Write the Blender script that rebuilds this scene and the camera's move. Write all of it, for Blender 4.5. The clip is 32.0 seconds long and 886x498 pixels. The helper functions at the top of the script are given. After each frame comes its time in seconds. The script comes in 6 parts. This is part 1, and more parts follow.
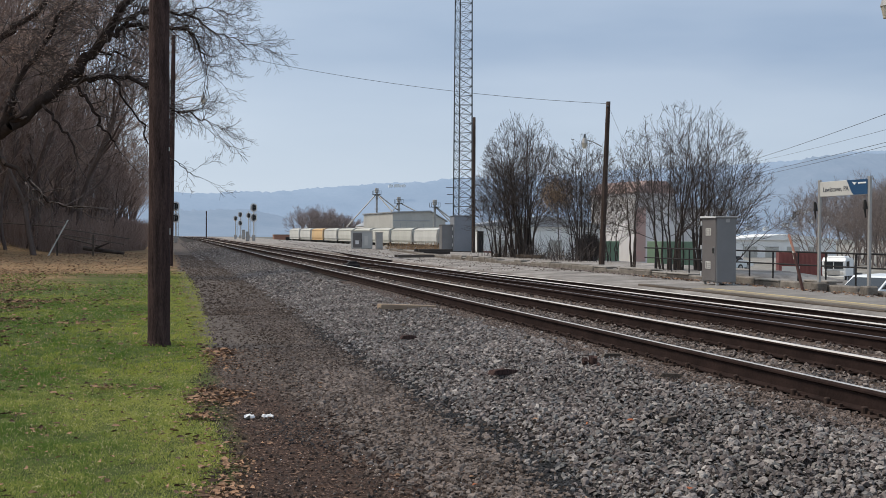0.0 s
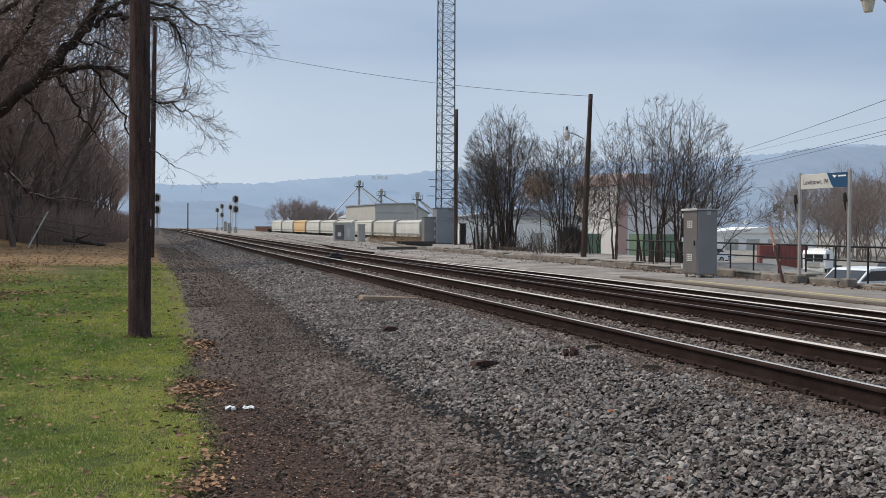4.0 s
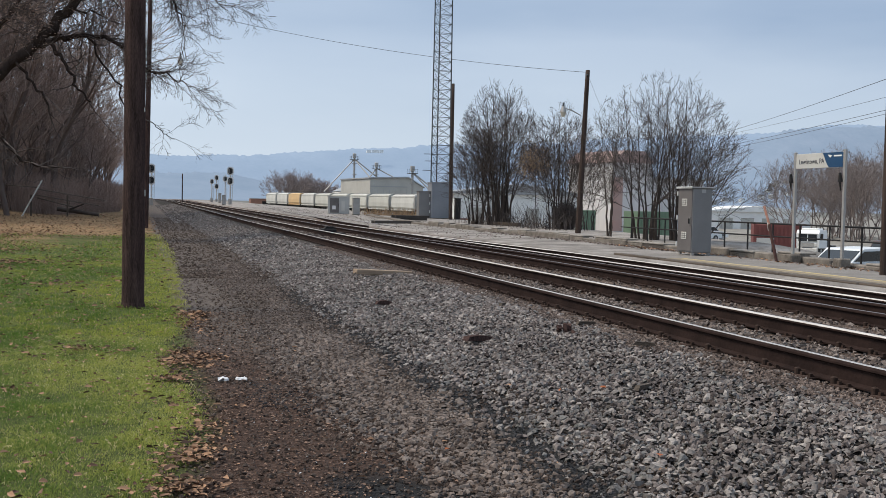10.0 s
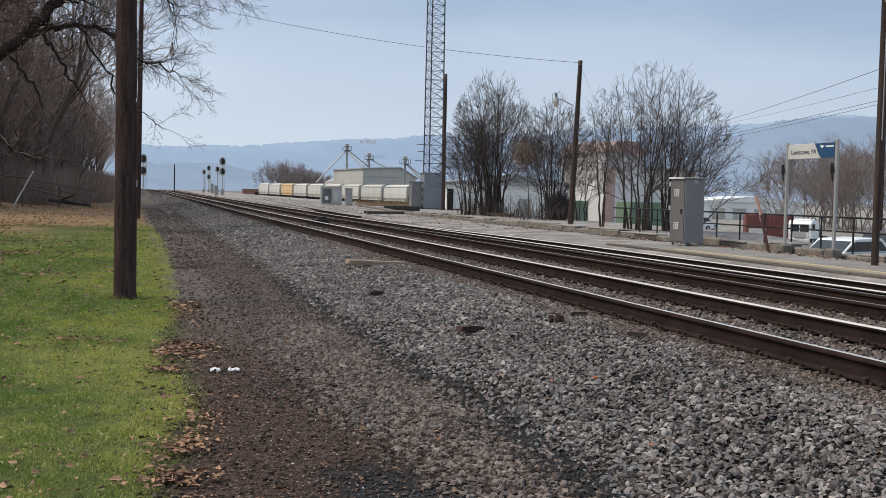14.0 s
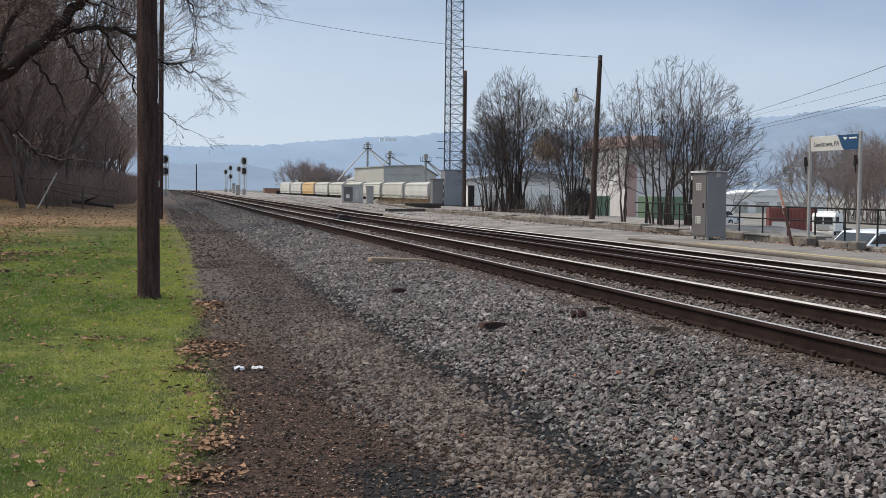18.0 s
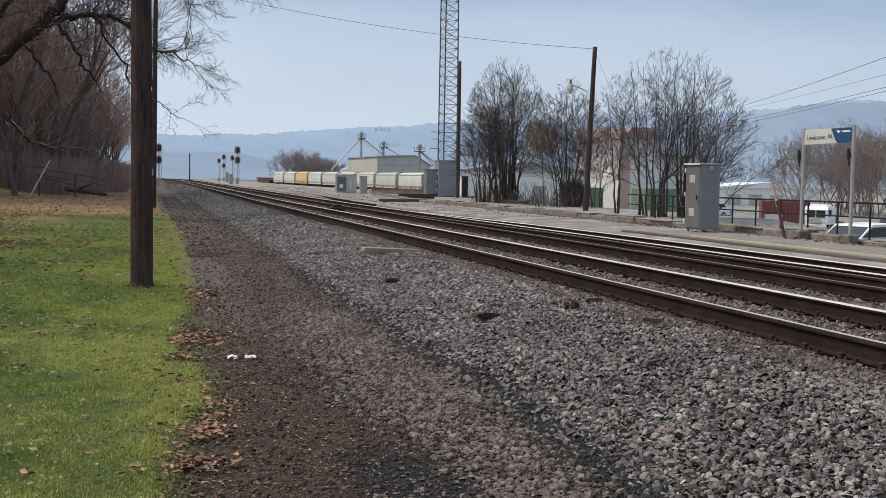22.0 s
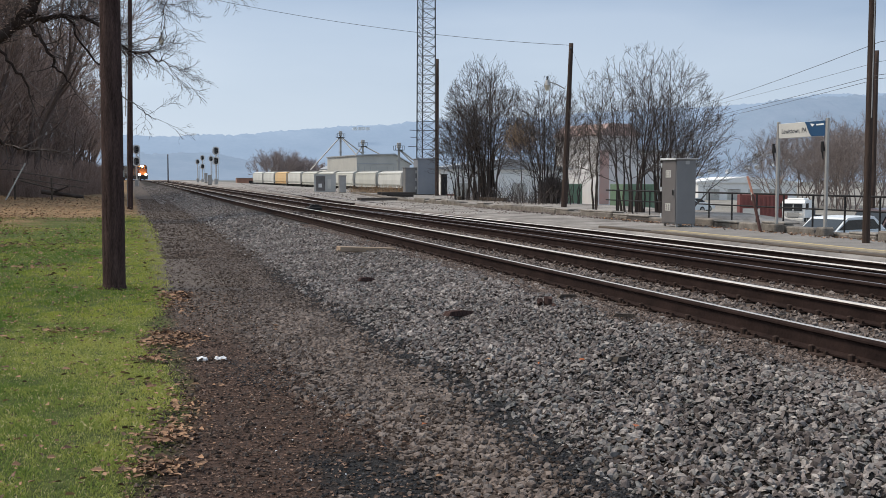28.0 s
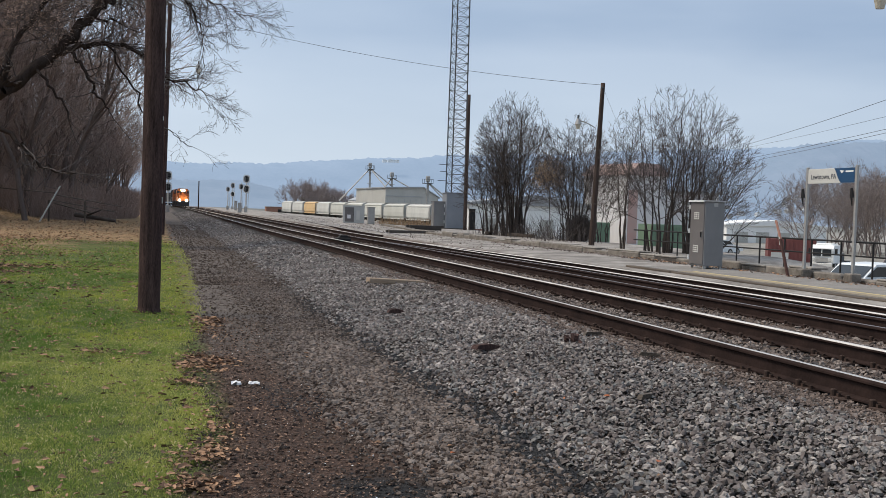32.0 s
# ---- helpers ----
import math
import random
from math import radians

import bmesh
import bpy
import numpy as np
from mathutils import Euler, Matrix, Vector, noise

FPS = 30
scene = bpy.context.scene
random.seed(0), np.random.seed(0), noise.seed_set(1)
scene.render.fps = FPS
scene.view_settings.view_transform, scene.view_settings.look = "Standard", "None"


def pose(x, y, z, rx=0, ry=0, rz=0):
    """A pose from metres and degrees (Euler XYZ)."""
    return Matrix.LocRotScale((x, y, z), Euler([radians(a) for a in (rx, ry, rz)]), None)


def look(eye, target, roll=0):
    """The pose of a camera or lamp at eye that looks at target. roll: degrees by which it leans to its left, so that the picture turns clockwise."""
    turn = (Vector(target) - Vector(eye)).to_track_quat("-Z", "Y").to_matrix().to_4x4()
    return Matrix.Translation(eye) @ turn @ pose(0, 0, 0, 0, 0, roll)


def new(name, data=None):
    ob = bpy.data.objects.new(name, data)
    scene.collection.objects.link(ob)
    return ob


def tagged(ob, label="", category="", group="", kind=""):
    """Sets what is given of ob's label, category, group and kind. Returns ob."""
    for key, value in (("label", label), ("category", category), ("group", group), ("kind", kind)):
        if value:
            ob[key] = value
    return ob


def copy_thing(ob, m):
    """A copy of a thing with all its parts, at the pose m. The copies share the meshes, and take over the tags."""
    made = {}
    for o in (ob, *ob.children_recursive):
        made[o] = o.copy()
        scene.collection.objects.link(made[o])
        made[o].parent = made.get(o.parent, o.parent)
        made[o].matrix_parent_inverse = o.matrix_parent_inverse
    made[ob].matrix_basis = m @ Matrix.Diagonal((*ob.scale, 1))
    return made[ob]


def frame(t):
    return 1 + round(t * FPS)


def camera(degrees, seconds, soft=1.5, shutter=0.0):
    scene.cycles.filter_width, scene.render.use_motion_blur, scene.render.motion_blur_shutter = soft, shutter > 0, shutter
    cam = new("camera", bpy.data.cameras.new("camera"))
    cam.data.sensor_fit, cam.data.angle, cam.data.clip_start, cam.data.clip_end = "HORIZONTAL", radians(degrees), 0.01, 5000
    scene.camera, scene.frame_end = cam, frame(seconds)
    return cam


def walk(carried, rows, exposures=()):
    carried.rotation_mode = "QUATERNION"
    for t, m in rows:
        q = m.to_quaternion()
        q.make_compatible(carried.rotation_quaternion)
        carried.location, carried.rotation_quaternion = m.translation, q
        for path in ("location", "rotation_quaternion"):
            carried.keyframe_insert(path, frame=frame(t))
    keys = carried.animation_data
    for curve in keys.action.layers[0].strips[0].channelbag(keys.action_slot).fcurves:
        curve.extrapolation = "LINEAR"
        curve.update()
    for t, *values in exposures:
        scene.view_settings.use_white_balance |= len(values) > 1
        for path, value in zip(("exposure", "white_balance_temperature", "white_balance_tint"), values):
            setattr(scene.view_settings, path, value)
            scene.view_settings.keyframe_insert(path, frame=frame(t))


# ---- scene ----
cam = camera(44.0, 32.0, 0.55)
PATH = [
    (0, (0.163, 0.041, 1.735), (0.651, 1.981, 1.711), 0.3),
    (0.5, (0.165, 0.056, 1.731), (0.627, 2.002, 1.704), 0.3),
    (1, (0.167, 0.045, 1.733), (0.607, 1.996, 1.707), 0.4),
    (1.5, (0.172, 0.024, 1.733), (0.636, 1.969, 1.705), 0.4),
    (2, (0.171, 0.038, 1.73), (0.658, 1.977, 1.701), 0.5),
    (2.5, (0.165, 0.035, 1.728), (0.697, 1.963, 1.697), 0.7),
    (3, (0.165, 0.025, 1.732), (0.691, 1.955, 1.698), 1.0),
    (3.5, (0.173, 0.05, 1.726), (0.698, 1.98, 1.69), 1.0),
    (4, (0.172, 0.04, 1.728), (0.691, 1.972, 1.69), 0.4),
    (4.5, (0.178, 0.042, 1.724), (0.68, 1.978, 1.683), 0.2),
    (6.5, (0.177, 0.033, 1.726), (0.672, 1.97, 1.673), 0.4),
    (7, (0.173, 0.039, 1.724), (0.679, 1.973, 1.665), 0.7),
    (7.5, (0.171, 0.033, 1.725), (0.683, 1.965, 1.659), 0.8),
    (8, (0.171, 0.037, 1.727), (0.692, 1.967, 1.658), 0.8),
    (8.5, (0.172, 0.035, 1.723), (0.694, 1.964, 1.652), 0.9),
    (9, (0.17, 0.041, 1.723), (0.694, 1.969, 1.647), 1.1),
    (9.5, (0.168, 0.043, 1.725), (0.695, 1.97, 1.645), 1.1),
    (10, (0.172, 0.049, 1.724), (0.701, 1.976, 1.64), 1.2),
    (10.5, (0.173, 0.05, 1.721), (0.711, 1.974, 1.632), 1.2),
    (11, (0.174, 0.046, 1.724), (0.721, 1.968, 1.632), 1.1),
    (11.5, (0.172, 0.047, 1.724), (0.72, 1.968, 1.63), 1.1),
    (12, (0.17, 0.043, 1.722), (0.718, 1.964, 1.627), 1.3),
    (12.5, (0.17, 0.041, 1.725), (0.718, 1.962, 1.629), 1.3),
    (13, (0.167, 0.041, 1.727), (0.713, 1.962, 1.63), 1.3),
    (13.5, (0.17, 0.048, 1.722), (0.715, 1.97, 1.625), 1.2),
    (14, (0.176, 0.049, 1.724), (0.718, 1.972, 1.623), 1.2),
    (14.5, (0.173, 0.047, 1.721), (0.712, 1.97, 1.62), 1.3),
    (16.5, (0.17, 0.054, 1.72), (0.702, 1.979, 1.614), 1.1),
    (17, (0.175, 0.04, 1.721), (0.699, 1.968, 1.614), 1.0),
    (17.5, (0.177, 0.045, 1.719), (0.689, 1.975, 1.612), 0.6),
    (18, (0.176, 0.041, 1.72), (0.68, 1.974, 1.613), 0.5),
    (18.5, (0.169, 0.03, 1.72), (0.669, 1.964, 1.611), 0.7),
    (19, (0.176, 0.047, 1.72), (0.677, 1.98, 1.609), 0.8),
    (19.5, (0.173, 0.035, 1.718), (0.675, 1.967, 1.606), 0.9),
    (20, (0.168, 0.035, 1.719), (0.673, 1.967, 1.602), 0.9),
    (20.5, (0.171, 0.044, 1.718), (0.679, 1.974, 1.597), 0.9),
    (21, (0.173, 0.046, 1.718), (0.685, 1.976, 1.596), 0.9),
    (21.5, (0.17, 0.031, 1.723), (0.684, 1.959, 1.599), 0.9),
    (22, (0.168, 0.031, 1.719), (0.684, 1.96, 1.595), 0.9),
    (22.5, (0.172, 0.036, 1.722), (0.687, 1.964, 1.597), 0.8),
    (23, (0.173, 0.044, 1.721), (0.687, 1.973, 1.594), 0.9),
    (23.5, (0.173, 0.044, 1.721), (0.689, 1.973, 1.594), 0.9),
    (24, (0.177, 0.036, 1.721), (0.695, 1.964, 1.596), 0.8),
    (24.5, (0.203, 0.055, 1.714), (0.729, 1.98, 1.591), 0.8),
    (25, (0.23, 0.054, 1.715), (0.772, 1.976, 1.592), 0.5),
    (25.5, (0.252, 0.049, 1.716), (0.793, 1.971, 1.592), 0.3),
    (27.5, (0.253, 0.061, 1.717), (0.813, 1.977, 1.597), 0.1),
    (28, (0.28, 0.056, 1.713), (0.829, 1.975, 1.586), 0.2),
    (28.5, (0.313, 0.064, 1.703), (0.836, 1.99, 1.576), 0.6),
    (29, (0.33, 0.073, 1.705), (0.86, 1.998, 1.587), 1.0),
    (29.5, (0.331, 0.08, 1.703), (0.865, 2.004, 1.596), 0.9),
    (30, (0.317, 0.085, 1.707), (0.833, 2.015, 1.607), 1.0),
    (30.5, (0.3, 0.08, 1.712), (0.798, 2.015, 1.623), 1.1),
    (31, (0.267, 0.072, 1.714), (0.757, 2.009, 1.635), 1.5),
    (31.5, (0.229, 0.062, 1.722), (0.713, 2.001, 1.649), 1.9),
    (32, (0.158, -0.187, 1.729), (0.661, 1.748, 1.663), 1.9),
]
walk(cam, [(t, look(eye, target, roll)) for t, eye, target, roll in PATH], exposures=[(0.0, 0.0), (7.2, 0.0), (7.8, 0.08), (32.0, 0.08)])

# ---- world, sun, exposure ----
SUN_EL, SUN_AZ = 56.0, -72.0          # degrees; azimuth from the track's direction, to the right
world = bpy.data.worlds.new("overcast")
scene.world = world
world.use_nodes = True
wn, wl = world.node_tree.nodes, world.node_tree.links
wn.clear()
w_out = wn.new("ShaderNodeOutputWorld")
w_bg = wn.new("ShaderNodeBackground")
w_sky = wn.new("ShaderNodeTexSky")
w_sky.sky_type, w_sky.sun_disc = "NISHITA", False
w_sky.sun_elevation, w_sky.sun_rotation = radians(SUN_EL), radians(SUN_AZ)
w_sky.dust_density = 3.0
w_tc = wn.new("ShaderNodeTexCoord")
w_map = wn.new("ShaderNodeMapping")
w_map.inputs["Scale"].default_value = (1.0, 1.0, 4.5)
w_noise = wn.new("ShaderNodeTexNoise")
w_noise.inputs["Scale"].default_value, w_noise.inputs["Detail"].default_value = 1.7, 5.0
w_noise.inputs["Roughness"].default_value = 0.45
w_ramp = wn.new("ShaderNodeValToRGB")
w_ramp.color_ramp.elements[0].position, w_ramp.color_ramp.elements[0].color = 0.37, (2.22, 3.4, 5.3, 1)
w_ramp.color_ramp.elements[1].position, w_ramp.color_ramp.elements[1].color = 0.66, (4.6, 5.65, 7.25, 1)
w_sep = wn.new("ShaderNodeSeparateXYZ")
w_low = wn.new("ShaderNodeMapRange")
w_low.inputs["From Min"].default_value, w_low.inputs["From Max"].default_value = 0.0, 0.16
w_low.inputs["To Min"].default_value, w_low.inputs["To Max"].default_value = 1.0, 0.0
w_hor = wn.new("ShaderNodeMix")
w_hor.data_type = "RGBA"
w_hor.inputs["B"].default_value = (7.0, 8.0, 9.0, 1)
w_mix = wn.new("ShaderNodeMix")
w_mix.data_type = "RGBA"
w_mix.inputs["Factor"].default_value = 0.88
w_bg.inputs["Strength"].default_value = 0.1
wl.new(w_tc.outputs["Generated"], w_map.inputs["Vector"])
wl.new(w_map.outputs["Vector"], w_noise.inputs["Vector"])
wl.new(w_noise.outputs["Fac"], w_ramp.inputs["Fac"])
wl.new(w_tc.outputs["Generated"], w_sep.inputs["Vector"])
wl.new(w_sep.outputs["Z"], w_low.inputs["Value"])
wl.new(w_low.outputs["Result"], w_hor.inputs["Factor"])
wl.new(w_ramp.outputs["Color"], w_hor.inputs["A"])
wl.new(w_sky.outputs["Color"], w_mix.inputs["A"])
w_dot = wn.new("ShaderNodeVectorMath")          # the cloud is brighter toward the veiled sun
w_dot.operation = "DOT_PRODUCT"
w_dot.inputs[1].default_value = (math.sin(radians(SUN_AZ)) * math.cos(radians(SUN_EL)), math.cos(radians(SUN_AZ)) * math.cos(radians(SUN_EL)), math.sin(radians(SUN_EL)))
w_rng = wn.new("ShaderNodeMapRange")
w_rng.inputs["From Min"].default_value, w_rng.inputs["From Max"].default_value = 0.0, 0.8
w_rng.inputs["To Max"].default_value = 0.9
w_glow = wn.new("ShaderNodeMix")
w_glow.data_type = "RGBA"
w_glow.inputs["B"].default_value = (7.4, 8.5, 9.8, 1)
wl.new(w_tc.outputs["Generated"], w_dot.inputs[0])
wl.new(w_dot.outputs["Value"], w_rng.inputs["Value"])
wl.new(w_rng.outputs["Result"], w_glow.inputs["Factor"])
wl.new(w_hor.outputs["Result"], w_glow.inputs["A"])
wl.new(w_glow.outputs["Result"], w_mix.inputs["B"])
wl.new(w_mix.outputs["Result"], w_bg.inputs["Color"])
wl.new(w_bg.outputs["Background"], w_out.inputs["Surface"])

sun = new("sun", bpy.data.lights.new("sun", "SUN"))
sun.data.energy, sun.data.angle, sun.data.color = 2.7, radians(20), (1.0, 0.89, 0.76)
a, e = radians(SUN_AZ), radians(SUN_EL)
sun.matrix_world = look((0, 0, 50), (-50 * math.sin(a) * math.cos(e), -50 * math.cos(a) * math.cos(e), 50 - 50 * math.sin(e)))

# ---- materials ----


def mat(name, c1, c2=None, scale=4.0, rough=0.8, metal=0.0, bump=0.0, bscale=30.0, c3=None, fine=0.5, spec=0.5,
        stretch=(1, 1, 1), island=0.0, objrand=0.0):
    """A surface with colour that varies at two scales, fine relief and, if asked, from piece to piece."""
    m = bpy.data.materials.new(name)
    m.use_nodes = True
    n, l = m.node_tree.nodes, m.node_tree.links
    b = n["Principled BSDF"]
    b.inputs["Roughness"].default_value, b.inputs["Metallic"].default_value = rough, metal
    b.inputs["Specular IOR Level"].default_value = spec
    c2 = c2 or tuple(v * 0.75 for v in c1)
    geo = n.new("ShaderNodeTexCoord")
    mp = n.new("ShaderNodeMapping")
    mp.inputs["Scale"].default_value = stretch
    l.new(geo.outputs["Object"], mp.inputs["Vector"])
    big, small = n.new("ShaderNodeTexNoise"), n.new("ShaderNodeTexNoise")
    big.inputs["Scale"].default_value, big.inputs["Detail"].default_value = scale, 6
    small.inputs["Scale"].default_value, small.inputs["Detail"].default_value = scale * 9, 4
    l.new(mp.outputs["Vector"], big.inputs["Vector"])
    l.new(mp.outputs["Vector"], small.inputs["Vector"])
    ramp = n.new("ShaderNodeValToRGB")
    els = ramp.color_ramp.elements
    els[0].position, els[0].color = 0.32, (*c1, 1)
    els[1].position, els[1].color = 0.68, (*c2, 1)
    if c3:
        x = els.new(0.8)
        x.color = (*c3, 1)
    add = n.new("ShaderNodeMix")
    add.inputs["Factor"].default_value = fine * 0.6
    l.new(big.outputs["Fac"], add.inputs["A"])
    l.new(small.outputs["Fac"], add.inputs["B"])
    value = add.outputs["Result"]
    if island or objrand:
        src = n.new("ShaderNodeNewGeometry").outputs["Random Per Island"] if island else n.new("ShaderNodeObjectInfo").outputs["Random"]
        rnd = n.new("ShaderNodeMix")
        rnd.inputs["Factor"].default_value = island or objrand
        l.new(value, rnd.inputs["A"])
        l.new(src, rnd.inputs["B"])
        value = rnd.outputs["Result"]
    l.new(value, ramp.inputs["Fac"])
    l.new(ramp.outputs["Color"], b.inputs["Base Color"])
    if bump:
        bt = n.new("ShaderNodeTexNoise")
        bt.inputs["Scale"].default_value, bt.inputs["Detail"].default_value = bscale, 5
        l.new(mp.outputs["Vector"], bt.inputs["Vector"])
        bp = n.new("ShaderNodeBump")
        bp.inputs["Strength"].default_value, bp.inputs["Distance"].default_value = bump, 0.02
        l.new(bt.outputs["Fac"], bp.inputs["Height"])
        l.new(bp.outputs["Normal"], b.inputs["Normal"])
    return m


def stone_mat(name, cols, objrand=False, rough=0.9):
    """Broken stone: a tint for each piece, dusty mottling and a gritty face."""
    m = bpy.data.materials.new(name)
    m.use_nodes = True
    n, l = m.node_tree.nodes, m.node_tree.links
    b = n["Principled BSDF"]
    b.inputs["Roughness"].default_value, b.inputs["Specular IOR Level"].default_value = rough, 0.25
    src = n.new("ShaderNodeObjectInfo").outputs["Random"] if objrand else n.new("ShaderNodeNewGeometry").outputs["Random Per Island"]
    ramp = n.new("ShaderNodeValToRGB")
    els = ramp.color_ramp.elements
    els[0].color, els[1].color = (*cols[0], 1), (*cols[-1], 1)
    for i, c in enumerate(cols[1:-1]):
        e = els.new(((i + 1) / (len(cols) - 1)) ** 0.8)
        e.color = (*c, 1)
    l.new(src, ramp.inputs["Fac"])
    co = n.new("ShaderNodeTexCoord")
    nz = n.new("ShaderNodeTexNoise")
    nz.inputs["Scale"].default_value, nz.inputs["Detail"].default_value, nz.inputs["Roughness"].default_value = (1.5 if objrand else 45), 5, 0.7
    broad = n.new("ShaderNodeTexNoise")
    broad.inputs["Scale"].default_value, broad.inputs["Detail"].default_value = 1.1, 3
    l.new(co.outputs["Object"], nz.inputs["Vector"])
    l.new(co.outputs["Object"], broad.inputs["Vector"])
    rng_ = n.new("ShaderNodeMapRange")
    rng_.inputs["From Min"].default_value, rng_.inputs["From Max"].default_value = 0.25, 0.75
    rng_.inputs["To Min"].default_value, rng_.inputs["To Max"].default_value = 0.62, 1.38
    l.new(nz.outputs["Fac"], rng_.inputs["Value"])
    dust = n.new("ShaderNodeMapRange")
    dust.inputs["From Min"].default_value, dust.inputs["From Max"].default_value = 0.35, 0.65
    dust.inputs["To Min"].default_value, dust.inputs["To Max"].default_value = 0.82, 1.16
    l.new(broad.outputs["Fac"], dust.inputs["Value"])
    both = n.new("ShaderNodeMath")
    both.operation = "MULTIPLY"
    l.new(rng_.outputs["Result"], both.inputs[0])
    l.new(dust.outputs["Result"], both.inputs[1])
    mul = n.new("ShaderNodeVectorMath")
    mul.operation = "SCALE"
    l.new(ramp.outputs["Color"], mul.inputs[0])
    l.new(both.outputs[0], mul.inputs["Scale"])
    l.new(mul.outputs["Vector"], b.inputs["Base Color"])
    bp = n.new("ShaderNodeBump")
    bp.inputs["Strength"].default_value, bp.inputs["Distance"].default_value = 0.5, 0.004
    l.new(nz.outputs["Fac"], bp.inputs["Height"])
    l.new(bp.outputs["Normal"], b.inputs["Normal"])
    return m


def grass_mat(name, green, lime, straw):
    """Lawn blades: broad green and yellowing patches, paler blades among them, straw tips here and there."""
    m = bpy.data.materials.new(name)
    m.use_nodes = True
    n, l = m.node_tree.nodes, m.node_tree.links
    b = n["Principled BSDF"]
    b.inputs["Roughness"].default_value, b.inputs["Specular IOR Level"].default_value = 0.6, 0.3
    co = n.new("ShaderNodeTexCoord")
    sep = n.new("ShaderNodeSeparateXYZ")
    l.new(co.outputs["Object"], sep.inputs["Vector"])
    nz, nf = n.new("ShaderNodeTexNoise"), n.new("ShaderNodeTexNoise")
    nz.inputs["Scale"].default_value, nz.inputs["Detail"].default_value = 0.55, 4
    nf.inputs["Scale"].default_value, nf.inputs["Detail"].default_value = 3.5, 3
    mp = n.new("ShaderNodeMapping")
    mp.inputs["Scale"].default_value = (1.0, 0.6, 1.0)
    l.new(co.outputs["Object"], mp.inputs["Vector"])
    l.new(mp.outputs["Vector"], nz.inputs["Vector"])
    l.new(mp.outputs["Vector"], nf.inputs["Vector"])
    edge = n.new("ShaderNodeMapRange")           # trodden and thirsty toward the dirt strip
    edge.inputs["From Min"].default_value, edge.inputs["From Max"].default_value = -1.6, 0.9
    edge.inputs["To Min"].default_value, edge.inputs["To Max"].default_value = -0.06, 0.14
    l.new(sep.outputs["X"], edge.inputs["Value"])
    add = n.new("ShaderNodeMath")
    l.new(nz.outputs["Fac"], add.inputs[0])
    l.new(edge.outputs["Result"], add.inputs[1])
    add2 = n.new("ShaderNodeMath")
    add2.operation = "MULTIPLY_ADD"
    l.new(nf.outputs["Fac"], add2.inputs[0])
    add2.inputs[1].default_value = 0.35
    l.new(add.outputs[0], add2.inputs[2])
    isl = n.new("ShaderNodeNewGeometry").outputs["Random Per Island"]
    add3 = n.new("ShaderNodeMath")
    add3.operation = "MULTIPLY_ADD"
    l.new(isl, add3.inputs[0])
    add3.inputs[1].default_value = 0.22
    l.new(add2.outputs[0], add3.inputs[2])
    ramp = n.new("ShaderNodeValToRGB")
    els = ramp.color_ramp.elements
    els[0].position, els[0].color = 0.68, (*green, 1)
    els[1].position, els[1].color = 0.93, (*lime, 1)
    l.new(add3.outputs[0], ramp.inputs["Fac"])
    pick = n.new("ShaderNodeMapRange")
    pick.inputs["From Min"].default_value, pick.inputs["From Max"].default_value = 0.90, 0.93
    l.new(isl, pick.inputs["Value"])
    mx = n.new("ShaderNodeMix")
    mx.data_type = "RGBA"
    l.new(pick.outputs["Result"], mx.inputs["Factor"])
    l.new(ramp.outputs["Color"], mx.inputs["A"])
    mx.inputs["B"].default_value = (*straw, 1)
    l.new(mx.outputs["Result"], b.inputs["Base Color"])
    return m


def glow(name, colour, strength):
    m = bpy.data.materials.new(name)
    m.use_nodes = True
    b = m.node_tree.nodes["Principled BSDF"]
    b.inputs["Base Color"].default_value = (*colour, 1)
    b.inputs["Emission Color"].default_value = (*colour, 1)
    b.inputs["Emission Strength"].default_value = strength
    return m


def far_mat(name, c1, c2, haze_glow, amount, scale):
    """A far wooded ridge, a backdrop: blue haze painted in as colour and glow."""
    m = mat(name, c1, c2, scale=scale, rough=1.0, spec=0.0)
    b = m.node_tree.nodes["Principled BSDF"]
    b.inputs["Emission Color"].default_value = (*haze_glow, 1)
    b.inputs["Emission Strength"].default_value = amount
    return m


M_POLE = mat("pole_wood", (0.012, 0.008, 0.0075), (0.118, 0.074, 0.065), scale=4.5, stretch=(4, 4, 0.4), bump=0.9, bscale=16, rough=0.95, c3=(0.21, 0.155, 0.14), fine=0.8, spec=0.1)
M_POLE2 = mat("grey_pole_wood", (0.028, 0.020, 0.017), (0.092, 0.066, 0.055), scale=3, stretch=(4, 4, 0.3), bump=0.5, bscale=14, rough=0.9, spec=0.15)
M_BARK = mat("bark", (0.034, 0.026, 0.022), (0.095, 0.075, 0.064), scale=2, stretch=(1, 1, 0.4), bump=0.5, spec=0.2)
M_TWIG = mat("twigs", (0.044, 0.033, 0.029), (0.12, 0.095, 0.082), scale=1, island=0.6)
M_TWIG2 = mat("pale_twigs", (0.06, 0.047, 0.04), (0.15, 0.12, 0.10), scale=1, island=0.6)
# woods and brush: distance haze mixed into the base colour, paler than real twigs
M_WOOD = mat("hazed_wood_twigs", (0.175, 0.13, 0.114), (0.335, 0.262, 0.23), scale=0.2, island=0.6, spec=0.1)
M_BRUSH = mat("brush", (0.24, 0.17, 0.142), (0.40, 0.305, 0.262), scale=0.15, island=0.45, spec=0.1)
M_RAIL = mat("rail_side", (0.015, 0.0095, 0.0085), (0.038, 0.0235, 0.020), scale=3, bump=0.3, rough=0.9, spec=0.1)
